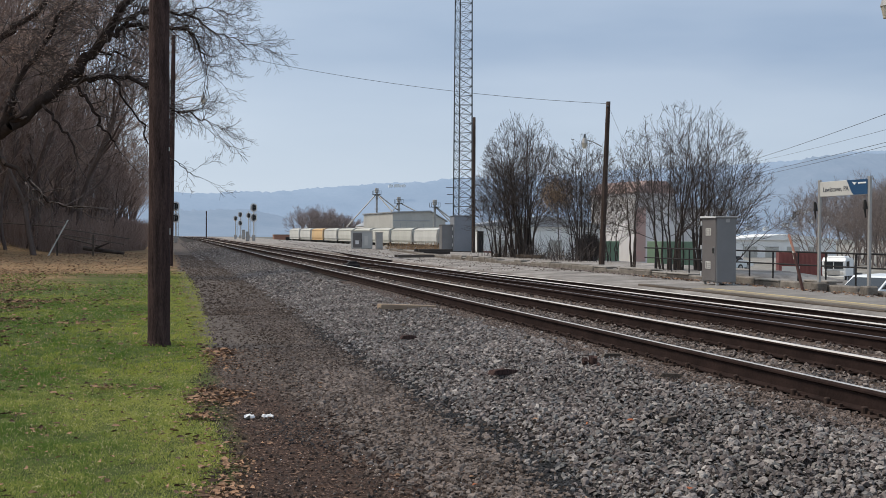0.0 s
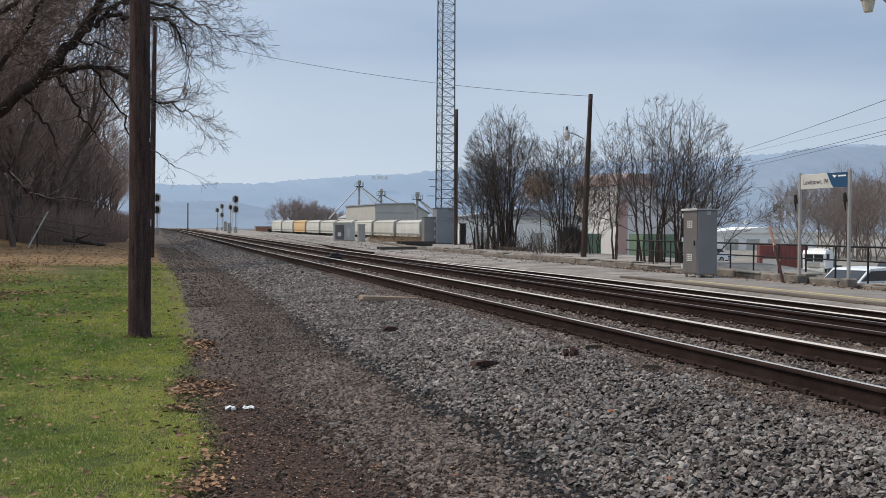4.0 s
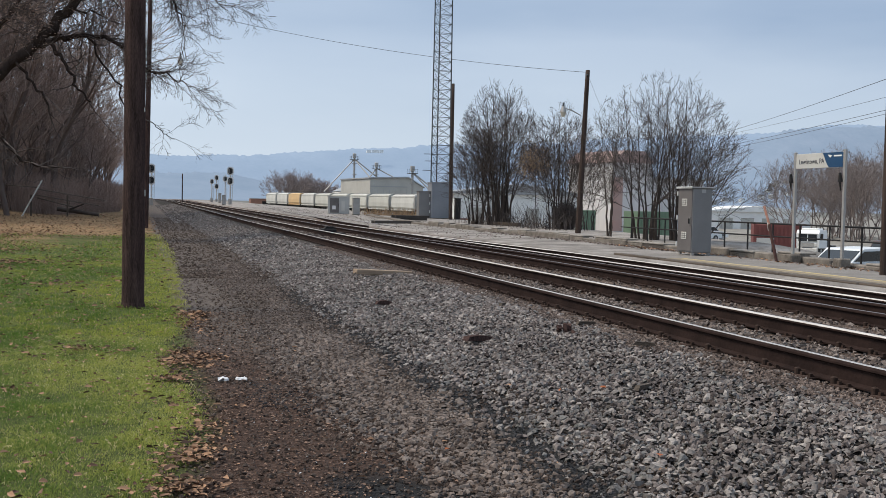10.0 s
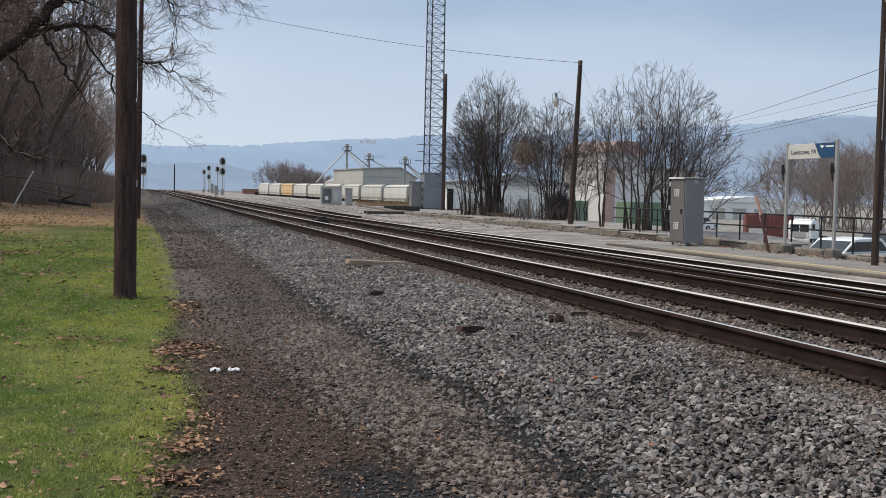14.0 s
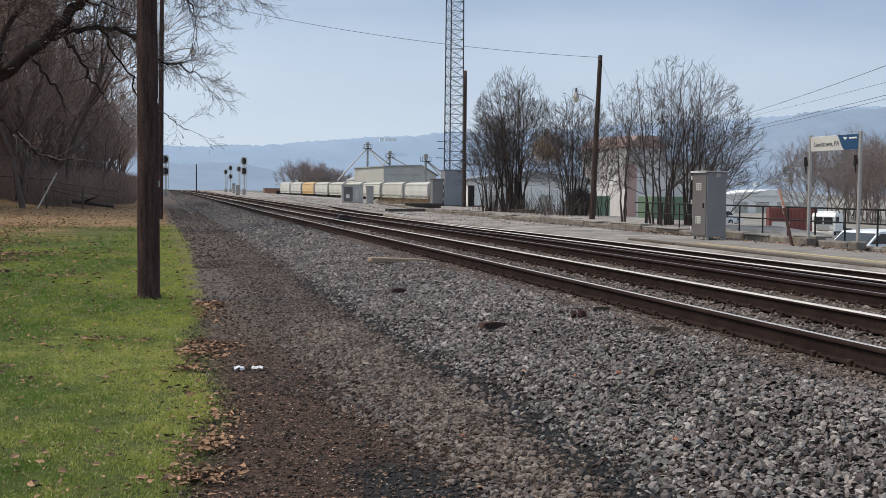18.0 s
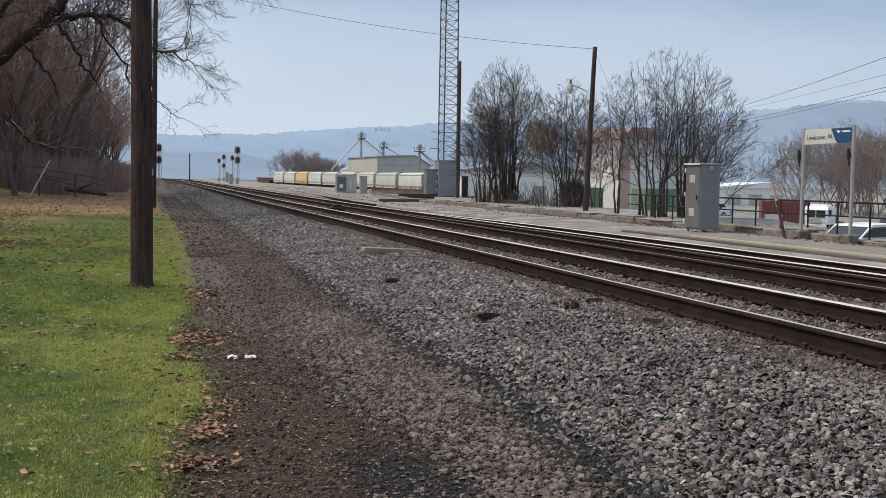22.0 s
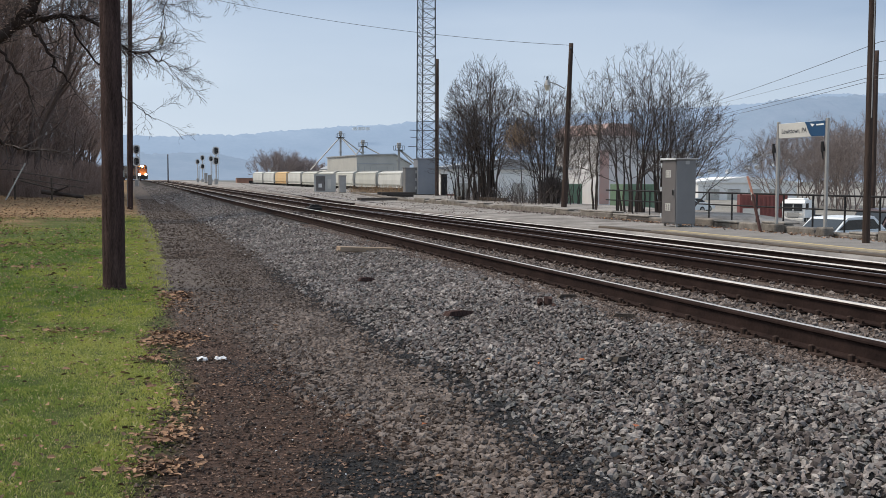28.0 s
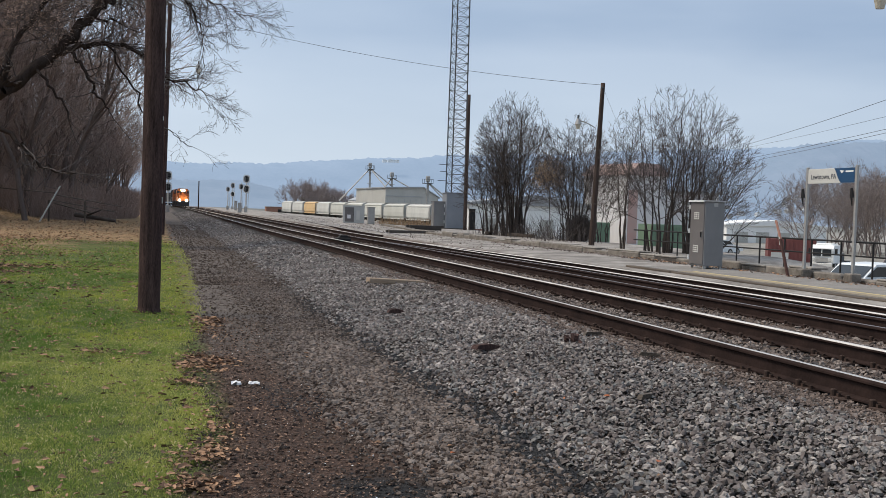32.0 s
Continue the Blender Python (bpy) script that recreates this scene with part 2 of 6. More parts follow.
M_RAILTOP = mat("rail_head", (0.98, 0.88, 0.77), (0.80, 0.71, 0.62), scale=2, rough=0.42, metal=1.0)
M_RAILDULL = mat("dull_rail_head", (0.42, 0.37, 0.34), (0.3, 0.24, 0.21), scale=2, rough=0.38, metal=1.0)
M_TIE = mat("tie_wood", (0.03, 0.024, 0.021), (0.085, 0.072, 0.062), scale=5, stretch=(0.3, 3, 3), bump=0.6, objrand=0.4)
M_RUST = mat("rusty_steel", (0.032, 0.021, 0.017), (0.075, 0.047, 0.036), scale=6, rough=0.85, metal=0.1, spec=0.2)
M_STONE = stone_mat("ballast_stone", [(0.052, 0.041, 0.037), (0.148, 0.125, 0.116), (0.189, 0.161, 0.15), (0.168, 0.164, 0.157), (0.25, 0.218, 0.20), (0.37, 0.335, 0.305)])
M_TROD = stone_mat("trodden_stone", [(0.055, 0.042, 0.035), (0.15, 0.117, 0.099), (0.195, 0.155, 0.132), (0.135, 0.116, 0.105), (0.24, 0.195, 0.166)])
M_STONE1 = stone_mat("ballast_stone_single", [(0.085, 0.075, 0.066), (0.13, 0.114, 0.10), (0.125, 0.122, 0.111), (0.19, 0.17, 0.15)], True)
# twigs behind the hopper cars, lightened with painted haze
M_FARTWIG = mat("hazed_far_twigs", (0.25, 0.205, 0.195), (0.38, 0.325, 0.31), scale=0.3, island=0.5, spec=0.1)
M_GRIT = stone_mat("dark_grit", [(0.032, 0.022, 0.017), (0.065, 0.046, 0.036), (0.095, 0.070, 0.056), (0.15, 0.118, 0.096)])
M_PALEWOOD = mat("weathered_plank", (0.27, 0.19, 0.125), (0.42, 0.315, 0.22), scale=6, stretch=(0.4, 4, 4), bump=0.5)
# trees beyond the lot and woodland trunks: haze painted into these tones too
M_HAZEWOOD = mat("hazed_pale_twigs", (0.165, 0.132, 0.12), (0.30, 0.25, 0.228), scale=0.4, island=0.6)
M_WOODT = mat("hazed_woodland_bark", (0.095, 0.073, 0.064), (0.165, 0.13, 0.115), scale=1.5, stretch=(1, 1, 0.4), bump=0.4, spec=0.05)
M_OAKBARK = mat("oak_bark", (0.016, 0.012, 0.0105), (0.062, 0.047, 0.041), scale=5, stretch=(1, 1, 0.5), bump=1.0, bscale=9, fine=0.9, rough=1.0, spec=0.05)
M_CLING = mat("faded_clinging_leaves", (0.20, 0.14, 0.115), (0.50, 0.375, 0.315), scale=1, island=0.8)
M_OAKTWIG = mat("oak_twigs", (0.045, 0.034, 0.030), (0.115, 0.09, 0.08), scale=1, island=0.6)
M_CASE = mat("light_grey_case", (0.50, 0.50, 0.48), (0.42, 0.42, 0.405), scale=1.2, rough=0.6)
M_STONED = stone_mat("dark_ballast_stone", [(0.068, 0.053, 0.046), (0.155, 0.123, 0.108), (0.21, 0.172, 0.15), (0.28, 0.236, 0.21)])
M_CINDER = stone_mat("cinder", [(0.020, 0.020, 0.022), (0.045, 0.044, 0.046), (0.075, 0.072, 0.072)])
M_GRASS = grass_mat("grass_blades", (0.115, 0.20, 0.034), (0.41, 0.43, 0.088), (0.60, 0.50, 0.24))
def see_through(m, share):
    """Thin leaves and blades let part of the light pass."""
    n, l = m.node_tree.nodes, m.node_tree.links
    b, out = n["Principled BSDF"], n["Material Output"]
    t, mx = n.new("ShaderNodeBsdfTranslucent"), n.new("ShaderNodeMixShader")
    l.new(b.inputs["Base Color"].links[0].from_socket, t.inputs["Color"])
    mx.inputs["Fac"].default_value = share
    l.new(b.outputs["BSDF"], mx.inputs[1])
    l.new(t.outputs["BSDF"], mx.inputs[2])
    l.new(mx.outputs["Shader"], out.inputs["Surface"])


M_GRASSY = grass_mat("yellowing_grass_blades", (0.15, 0.235, 0.050), (0.50, 0.50, 0.14), (0.74, 0.64, 0.36))
see_through(M_GRASS, 0.45)
see_through(M_GRASSY, 0.45)
see_through(M_CLING, 0.5)
M_LEAF = mat("dry_leaves", (0.075, 0.040, 0.023), (0.36, 0.21, 0.122), scale=2, island=0.85, rough=0.85)
M_LEAF1 = mat("orange_leaf", (0.34, 0.095, 0.035), (0.42, 0.15, 0.06), scale=20)
M_CONC = mat("concrete", (0.15, 0.132, 0.112), (0.36, 0.33, 0.29), scale=2.5, bump=0.6, bscale=18)
M_CONCD = mat("weathered_concrete", (0.075, 0.062, 0.05), (0.25, 0.22, 0.185), scale=2.5, bump=0.8, bscale=12)
M_ASPH = mat("asphalt", (0.15, 0.135, 0.12), (0.275, 0.252, 0.225), scale=1.2, bump=0.7, bscale=60)
M_YELLOW = mat("yellow_line", (0.55, 0.42, 0.16), (0.46, 0.37, 0.22), scale=3, rough=0.7)
M_TIMBER = mat("timber", (0.04, 0.03, 0.022), (0.12, 0.09, 0.065), scale=4, stretch=(3, 0.3, 3), bump=0.6)
M_ALU = mat("aluminium_paint", (0.215, 0.213, 0.212), (0.18, 0.178, 0.178), scale=1.5, rough=0.55, metal=0.1, bump=0.1, fine=0.3)
M_ALUD = mat("aluminium_door", (0.165, 0.152, 0.148), (0.13, 0.12, 0.117), scale=1.5, rough=0.55, metal=0.1, fine=0.3)
M_GALV = mat("galvanised_steel", (0.42, 0.41, 0.39), (0.33, 0.32, 0.305), scale=3, rough=0.55, metal=0.35)
M_DSTEEL = mat("dark_steel", (0.05, 0.055, 0.06), (0.10, 0.105, 0.11), scale=3, rough=0.6, metal=0.3)
M_BLACK = mat("black_paint", (0.018, 0.017, 0.017), (0.036, 0.034, 0.033), scale=5, rough=0.75, spec=0.2)
M_SIGN = mat("sign_face", (0.60, 0.59, 0.55), (0.52, 0.51, 0.48), scale=2, rough=0.5)
M_BLUE = mat("sign_blue", (0.015, 0.06, 0.14), (0.02, 0.075, 0.165), scale=3, rough=0.45)
M_INK = mat("sign_ink", (0.06, 0.065, 0.08), (0.08, 0.085, 0.1), scale=5)
M_WHITE = mat("white_paint", (0.85, 0.85, 0.83), (0.74, 0.74, 0.72), scale=0.7, rough=0.6)
M_CREAM = mat("hopper_paint", (0.57, 0.57, 0.52), (0.43, 0.43, 0.39), scale=0.35, rough=0.8, stretch=(1, 1, 0.4), objrand=0.25)
M_HOPW = mat("pale_hopper_paint", (0.60, 0.60, 0.565), (0.47, 0.47, 0.44), scale=0.35, rough=0.8, stretch=(1, 1, 0.4))
M_HOPT = mat("tan_hopper_paint", (0.66, 0.45, 0.22), (0.57, 0.40, 0.22), scale=0.35, rough=0.75)
M_RED = mat("faded_red_paint", (0.20, 0.060, 0.052), (0.15, 0.048, 0.042), scale=1.5, rough=0.7)
M_ROOFRED = mat("faded_red_roof", (0.42, 0.29, 0.26), (0.38, 0.27, 0.245), scale=0.6, rough=0.8)
M_GREEN = mat("dull_green_paint", (0.13, 0.20, 0.13), (0.17, 0.24, 0.165), scale=0.7, rough=0.7)
M_MILL = mat("weathered_mill_siding", (0.74, 0.715, 0.70), (0.62, 0.60, 0.59), scale=0.35, rough=0.8, stretch=(1, 1, 0.3))
M_SIDING = mat("pale_siding", (0.50, 0.49, 0.45), (0.43, 0.42, 0.385), scale=0.4, rough=0.75)
M_ROOFG = mat("grey_metal_roof", (0.40, 0.41, 0.42), (0.34, 0.35, 0.36), scale=0.4, rough=0.5, metal=0.3)
M_GLASS = mat("dark_window", (0.02, 0.025, 0.03), (0.03, 0.035, 0.04), scale=1, rough=0.12)
M_TYRE = mat("tyre_rubber", (0.02, 0.02, 0.02), (0.035, 0.034, 0.033), scale=8, rough=0.9)
M_ORANGE = mat("orange_loco_paint", (0.40, 0.12, 0.03), (0.33, 0.10, 0.03), scale=1, rough=0.5)
M_LOCODARK = mat("dark_loco_paint", (0.03, 0.03, 0.032), (0.055, 0.05, 0.05), scale=1, rough=0.6)
M_HEADLIGHT = glow("headlight_glass", (1.0, 0.80, 0.50), 45.0)
M_LAMPGLASS = mat("lamp_refractor", (0.55, 0.50, 0.40), (0.45, 0.41, 0.33), scale=6, rough=0.3)
M_PAPER = mat("white_litter", (0.80, 0.80, 0.80), (0.66, 0.66, 0.66), scale=9)
M_WEED = mat("dry_weeds", (0.26, 0.16, 0.09), (0.40, 0.28, 0.16), scale=0.5, island=0.6)
M_WIRE = mat("cable", (0.06, 0.06, 0.065), (0.09, 0.09, 0.095), scale=5)

# ---- mesh helpers ----


def raw(name, verts, faces, material, parent=None, label="", smooth=False):
    me = bpy.data.meshes.new(name)
    me.from_pydata([tuple(v) for v in verts], [], faces)
    me.update()
    if smooth:
        me.polygons.foreach_set("use_smooth", [True] * len(me.polygons))
    me.materials.append(material)
    ob = new(name, me)
    if parent:
        ob.parent = parent
    if label:
        ob["label"] = label
    return ob


def arr(name, verts, faces, material, parent=None, label="", smooth=False):
    """A mesh from numpy arrays: verts (n, 3) and faces (m, k), all of one size k."""
    me = bpy.data.meshes.new(name)
    m, k = faces.shape
    me.vertices.add(len(verts))
    me.vertices.foreach_set("co", np.ascontiguousarray(verts, np.float32).ravel())
    me.loops.add(m * k)
    me.loops.foreach_set("vertex_index", np.ascontiguousarray(faces, np.int32).ravel())
    me.polygons.add(m)
    me.polygons.foreach_set("loop_start", np.arange(0, m * k, k, dtype=np.int32))
    me.polygons.foreach_set("loop_total", np.full(m, k, np.int32))
    me.polygons.foreach_set("use_smooth", np.full(m, bool(smooth)))
    me.update(calc_edges=True)
    me.materials.append(material)
    ob = new(name, me)
    if parent:
        ob.parent = parent
    if label:
        ob["label"] = label
    return ob


def part(name, bm, material, parent, label="", smooth=False):
    me = bpy.data.meshes.new(name)
    bm.to_mesh(me)
    bm.free()
    if smooth:
        me.polygons.foreach_set("use_smooth", [True] * len(me.polygons))
    me.materials.append(material)
    ob = new(name, me)
    if parent:
        ob.parent = parent
    if label:
        ob["label"] = label
    return ob


def box(cx, cy, cz, sx, sy, sz, bevel=0.0, bm=None, m=None):
    """A box centred at (cx, cy) on z = cz, with its edges bevelled."""
    bm = bm or bmesh.new()
    made = bmesh.ops.create_cube(bm, size=1.0)["verts"]
    for v in made:
        v.co = Vector((cx + v.co.x * sx, cy + v.co.y * sy, cz + (v.co.z + 0.5) * sz))
        if m:
            v.co = m @ v.co
    if bevel:
        edges = list({e for v in made for e in v.link_edges})
        bmesh.ops.bevel(bm, geom=edges, offset=bevel, segments=1, affect="EDGES")
    return bm


def rod(p, q, r0, r1=None, n=8, bm=None):
    """A tapered rod from p to q."""
    bm = bm or bmesh.new()
    p, q = Vector(p), Vector(q)
    r1 = r0 if r1 is None else r1
    turn = (q - p).to_track_quat("Z", "Y").to_matrix().to_4x4()
    bmesh.ops.create_cone(bm, cap_ends=True, segments=n, radius1=r0, radius2=r1, depth=(q - p).length,
                          matrix=Matrix.Translation((p + q) / 2) @ turn)
    return bm


def prism(points, lo, hi, axis="y", bm=None):
    """A closed outline of (u, v) points pushed from lo to hi along an axis."""
    bm = bm or bmesh.new()
    rows = []
    for w in (lo, hi):
        row = []
        for u, v in points:
            row.append(bm.verts.new((u, w, v) if axis == "y" else (w, u, v) if axis == "x" else (u, v, w)))
        rows.append(row)
    k = len(points)
    bm.faces.new(rows[0])
    bm.faces.new(rows[1][::-1])
    for i in range(k):
        bm.faces.new((rows[0][i], rows[1][i], rows[1][(i + 1) % k], rows[0][(i + 1) % k]))
    bmesh.ops.recalc_face_normals(bm, faces=bm.faces[:])
    return bm


def empty(name, m, label, category, group=""):
    ob = new(name)
    ob.matrix_world = m
    ob.empty_display_size = 0.2
    return tagged(ob, label, category, group)


def tubes(segs, sides):
    """Tubes for segments (p, q, r0, r1) as one pair of arrays."""
    s = np.array([(*p, *q, a, b) for p, q, a, b in segs], float)
    p, q, ra, rb = s[:, :3], s[:, 3:6], s[:, 6], s[:, 7]
    d = q - p
    d /= np.linalg.norm(d, axis=1)[:, None] + 1e-9
    ref = np.where(np.abs(d[:, 2:3]) > 0.9, [[1.0, 0, 0]], [[0, 0, 1.0]])
    u = np.cross(d, ref)
    u /= np.linalg.norm(u, axis=1)[:, None] + 1e-9
    v = np.cross(d, u)
    ang = np.arange(sides) * 2 * np.pi / sides
    ring = u[:, None] * np.cos(ang)[None, :, None] + v[:, None] * np.sin(ang)[None, :, None]
    verts = np.concatenate([p[:, None] + ring * ra[:, None, None], q[:, None] + ring * rb[:, None, None]], 1)
    k = np.arange(sides)
    quad = np.stack([k, (k + 1) % sides, sides + (k + 1) % sides, sides + k], 1)
    faces = (np.arange(len(s)) * 2 * sides)[:, None, None] + quad[None]
    return verts.reshape(-1, 3), faces.reshape(-1, 4)


# ---- the lie of the land ----


def smooth01(x):
    x = min(1.0, max(0.0, x))
    return x * x * (3 - 2 * x)


def lerp_rows(x, rows):
    if x <= rows[0][0]:
        return rows[0][1]
    for (a, b), (c, d) in zip(rows, rows[1:]):
        if x <= c:
            return b + (d - b) * (x - a) / (c - a)
    return rows[-1][1]


RISE = [(60, 0.0), (110, 0.12), (226, 0.35), (290, 0.6), (400, 0.72), (700, 0.6), (1500, 0.0)]


def rise(y):
    return lerp_rows(y, RISE)


def bend(y):
    """How far the line swings to the left, far off."""
    return -0.000155 * max(0.0, y - 212) ** 2 - 0.0018 * max(0.0, min(y, 620) - 332) ** 2


PROFILE = [(-60, 0.0), (2.75, 0.0), (2.95, 0.01), (4.9, 0.27), (8.0, 0.29), (8.6, 0.2), (12.2, 0.2), (12.7, 0.38), (17.0, 0.40), (20, 0.36), (26, 0.3),
           (36, -1.2), (60, -1.4), (400, -2.0)]


def hill(x, y):
    """The wooded bank beside the line."""
    along = smooth01((y - 62) / 60) * (1 - smooth01((y - 330) / 160))
    across = max(0.0, bend(min(y, 620)) - x - 4 - 0.12 * max(0, 110 - y))
    return along * (26.0 * smooth01(across / 34.0) + 0.12 * min(across, 8))


def land(x, y):
    xs = x - bend(min(y, 620))
    base = lerp_rows(xs, PROFILE)
    z = base + rise(y) * (1 - smooth01((xs - 22) / 14))
    z += hill(x, y)
    z -= 1.3 * smooth01((x - 17.6) / 5) * (1 - smooth01((y - 35) / 6)) * (1 - smooth01((x - 28) / 10))
    if y < 30 and x < 2.6:
        z += 0.02 * noise.noise((x * 0.7, y * 0.7, 3.0))
    if x < 0.4:
        z += 0.10 * smooth01((0.4 - x) / 5) + 0.05 * smooth01((y - 20) / 40)
    return z


def lawn_edge(y):
    return lerp_rows(y, [(5.5, 0.22), (6.5, 0.31), (7.2, 0.36), (8.0, 0.49), (8.7, 0.60), (10, 0.57), (11, 0.46), (12.2, 0.42), (13.6, 0.47), (14.6, 0.69), (16.4, 0.78), (21.5, 0.93), (26, 0.95), (36, 1.12), (50, 0.95), (60, 0.8)]) \
        + 0.10 * noise.noise((0.3, y * 1.4, 0.0)) + 0.05 * noise.noise((5.3, y * 6, 0.0))


SPILL = (1.62, 5.9)   # a black cinder patch


# ---- ground: one sheet to the horizon ----
def ground_material():
    m = bpy.data.materials.new("ground")
    m.use_nodes = True
    n, l = m.node_tree.nodes, m.node_tree.links
    b = n["Principled BSDF"]
    b.inputs["Roughness"].default_value, b.inputs["Specular IOR Level"].default_value = 0.95, 0.2
    geo = n.new("ShaderNodeTexCoord")
    sep = n.new("ShaderNodeSeparateXYZ")
    l.new(geo.outputs["Object"], sep.inputs["Vector"])

    def noise_node(scale, detail=6, rough=0.55):
        t = n.new("ShaderNodeTexNoise")
        t.inputs["Scale"].default_value, t.inputs["Detail"].default_value, t.inputs["Roughness"].default_value = scale, detail, rough
        l.new(geo.outputs["Object"], t.inputs["Vector"])
        return t.outputs["Fac"]

    def calc(op, p, q, r=None):
        t = n.new("ShaderNodeMath")
        t.operation = op
        for i, v in enumerate((p, q, r)):
            if v is None:
                continue
            if isinstance(v, (int, float)):
                t.inputs[i].default_value = v
            else:
                l.new(v, t.inputs[i])
        return t.outputs[0]

    def step(v, lo, hi):
        t = n.new("ShaderNodeMapRange")
        t.interpolation_type = "SMOOTHSTEP"
        l.new(v, t.inputs["Value"])
        t.inputs["From Min"].default_value, t.inputs["From Max"].default_value = lo, hi
        return t.outputs["Result"]

    def two(scale, c1, c2, lo=0.35, hi=0.65, detail=8):
        t = n.new("ShaderNodeValToRGB")
        e = t.color_ramp.elements
        e[0].position, e[0].color, e[1].position, e[1].color = lo, (*c1, 1), hi, (*c2, 1)
        l.new(noise_node(scale, detail, 0.7), t.inputs["Fac"])
        return t.outputs["Color"]

    def mix(f, p, q):
        t = n.new("ShaderNodeMix")
        t.data_type = "RGBA"
        l.new(f, t.inputs["Factor"])
        l.new(p, t.inputs["A"])
        l.new(q, t.inputs["B"])
        return t.outputs["Result"]

    x, y = sep.outputs["X"], sep.outputs["Y"]
    wob = calc("SUBTRACT", noise_node(1.3), 0.5)
    xw = calc("MULTIPLY_ADD", wob, 0.9, x)
    soil = two(26, (0.022, 0.013, 0.0095), (0.14, 0.087, 0.065))
    # darker than the blades, so depth between them is painted in
    grass = two(9, (0.035, 0.050, 0.014), (0.13, 0.155, 0.040))
    litter = two(1.2, (0.14, 0.105, 0.05), (0.33, 0.205, 0.115))
    # near black beneath the stones: the shade of their gaps, put into the colour
    gravel = two(30, (0.009, 0.0075, 0.0065), (0.06, 0.051, 0.043), 0.3, 0.7)
    cinder = two(40, (0.010, 0.010, 0.0105), (0.050, 0.048, 0.047))
    yard = two(0.7, (0.155, 0.139, 0.125), (0.41, 0.38, 0.35))
    waste = two(0.3, (0.18, 0.17, 0.15), (0.33, 0.315, 0.285))
    far = two(0.01, (0.13, 0.135, 0.12), (0.20, 0.195, 0.18))
    patch = step(noise_node(0.9), 0.44, 0.58)
    col = mix(patch, soil, gravel)
    brown = step(calc("MULTIPLY_ADD", wob, 1.2, x), 1.55, 2.05)
    pale = two(9, (0.050, 0.040, 0.034), (0.19, 0.158, 0.137))
    col = mix(brown, mix(step(noise_node(1.1), 0.5, 0.75), soil, gravel), col)
    col = mix(step(calc("MULTIPLY_ADD", wob, 9.0, calc("MULTIPLY_ADD", x, 2.0, y)), 11.5, 17.0), col, pale)
    rut = calc("MULTIPLY", step(xw, 2.4, 2.65), calc("SUBTRACT", 1.0, step(xw, 3.0, 3.25)))
    rut = calc("MULTIPLY", rut, calc("SUBTRACT", 1.0, calc("MULTIPLY", step(y, 14, 30), 0.8)))
    col = mix(rut, col, cinder)
    col = mix(step(xw, 3.02, 3.3), col, gravel)
    foul = two(14, (0.060, 0.042, 0.033), (0.19, 0.142, 0.115))
    col = mix(step(calc("MULTIPLY_ADD", wob, 0.7, x), 5.05, 5.35), col, foul)
    dx, dy = calc("DIVIDE", calc("SUBTRACT", xw, SPILL[0]), 0.5), calc("DIVIDE", calc("SUBTRACT", y, SPILL[1]), 1.0)
    spill = calc("SUBTRACT", 1.0, step(calc("ADD", calc("MULTIPLY", dx, dx), calc("MULTIPLY", dy, dy)), 0.3, 1.3))
    col = mix(spill, col, cinder)
    near_edge = calc("MULTIPLY_ADD", calc("SUBTRACT", 1.0, step(y, 6.0, 8.8)), 0.34, x)
    lawn = calc("SUBTRACT", 1.0, step(calc("MULTIPLY_ADD", wob, 0.35, near_edge), 0.55, 0.85))
    dry = step(calc("MULTIPLY_ADD", calc("SUBTRACT", noise_node(0.25), 0.5), 50.0, calc("SUBTRACT", y, calc("MULTIPLY", x, 3.0))), 43, 58)
    col = mix(lawn, col, mix(dry, grass, litter))
    col = mix(step(x, 12.3, 12.7), col, yard)
    col = mix(step(calc("MULTIPLY_ADD", wob, 6.0, x), 24, 34), col, waste)
    col = mix(step(y, 380, 700), col, far)
    l.new(col, b.inputs["Base Color"])
    bp = n.new("ShaderNodeBump")
    bp.inputs["Strength"].default_value, bp.inputs["Distance"].default_value = 0.9, 0.04
    l.new(noise_node(26, 8, 0.75), bp.inputs["Height"])
    l.new(bp.outputs["Normal"], b.inputs["Normal"])
    return m


def frange(a, b, s):
    return [a + s * i for i in range(int(round((b - a) / s)))]


GX = [-2600, -1200, -600, -350, -220, -160] + frange(-120, -36, 6) + frange(-36, -8, 0.8) + frange(-8, 18, 0.3) + [18, 19, 20, 22, 24, 26, 28, 30, 32, 34, 36, 40, 45, 50, 60, 80, 110, 150, 220, 350, 600, 1200, 2600]
GX = sorted(set(round(v, 3) for v in GX + [2.75, 2.95, 4.9, 8.0, 8.6, 12.2, 12.7]))
GY = [-80, -40, -20, -10, -5, 0, 3] + frange(5, 40, 0.5) + frange(40, 120, 2) + frange(120, 480, 8) + [480, 540, 620, 700, 790, 810, 1000, 1400, 2000, 3000, 4000, 4900]
gv = np.array([(x, y, land(x, y)) for y in GY for x in GX])
nx, ny = len(GX), len(GY)
ii, jj = np.meshgrid(np.arange(nx - 1), np.arange(ny - 1))
k0 = (jj * nx + ii).ravel()
ground = arr("ground", gv, np.stack([k0, k0 + 1, k0 + nx + 1, k0 + nx], 1), ground_material(), smooth=True)
tagged(ground, "lawn, dirt strip, gravel and yard beside the railway", "ground", kind="structure")

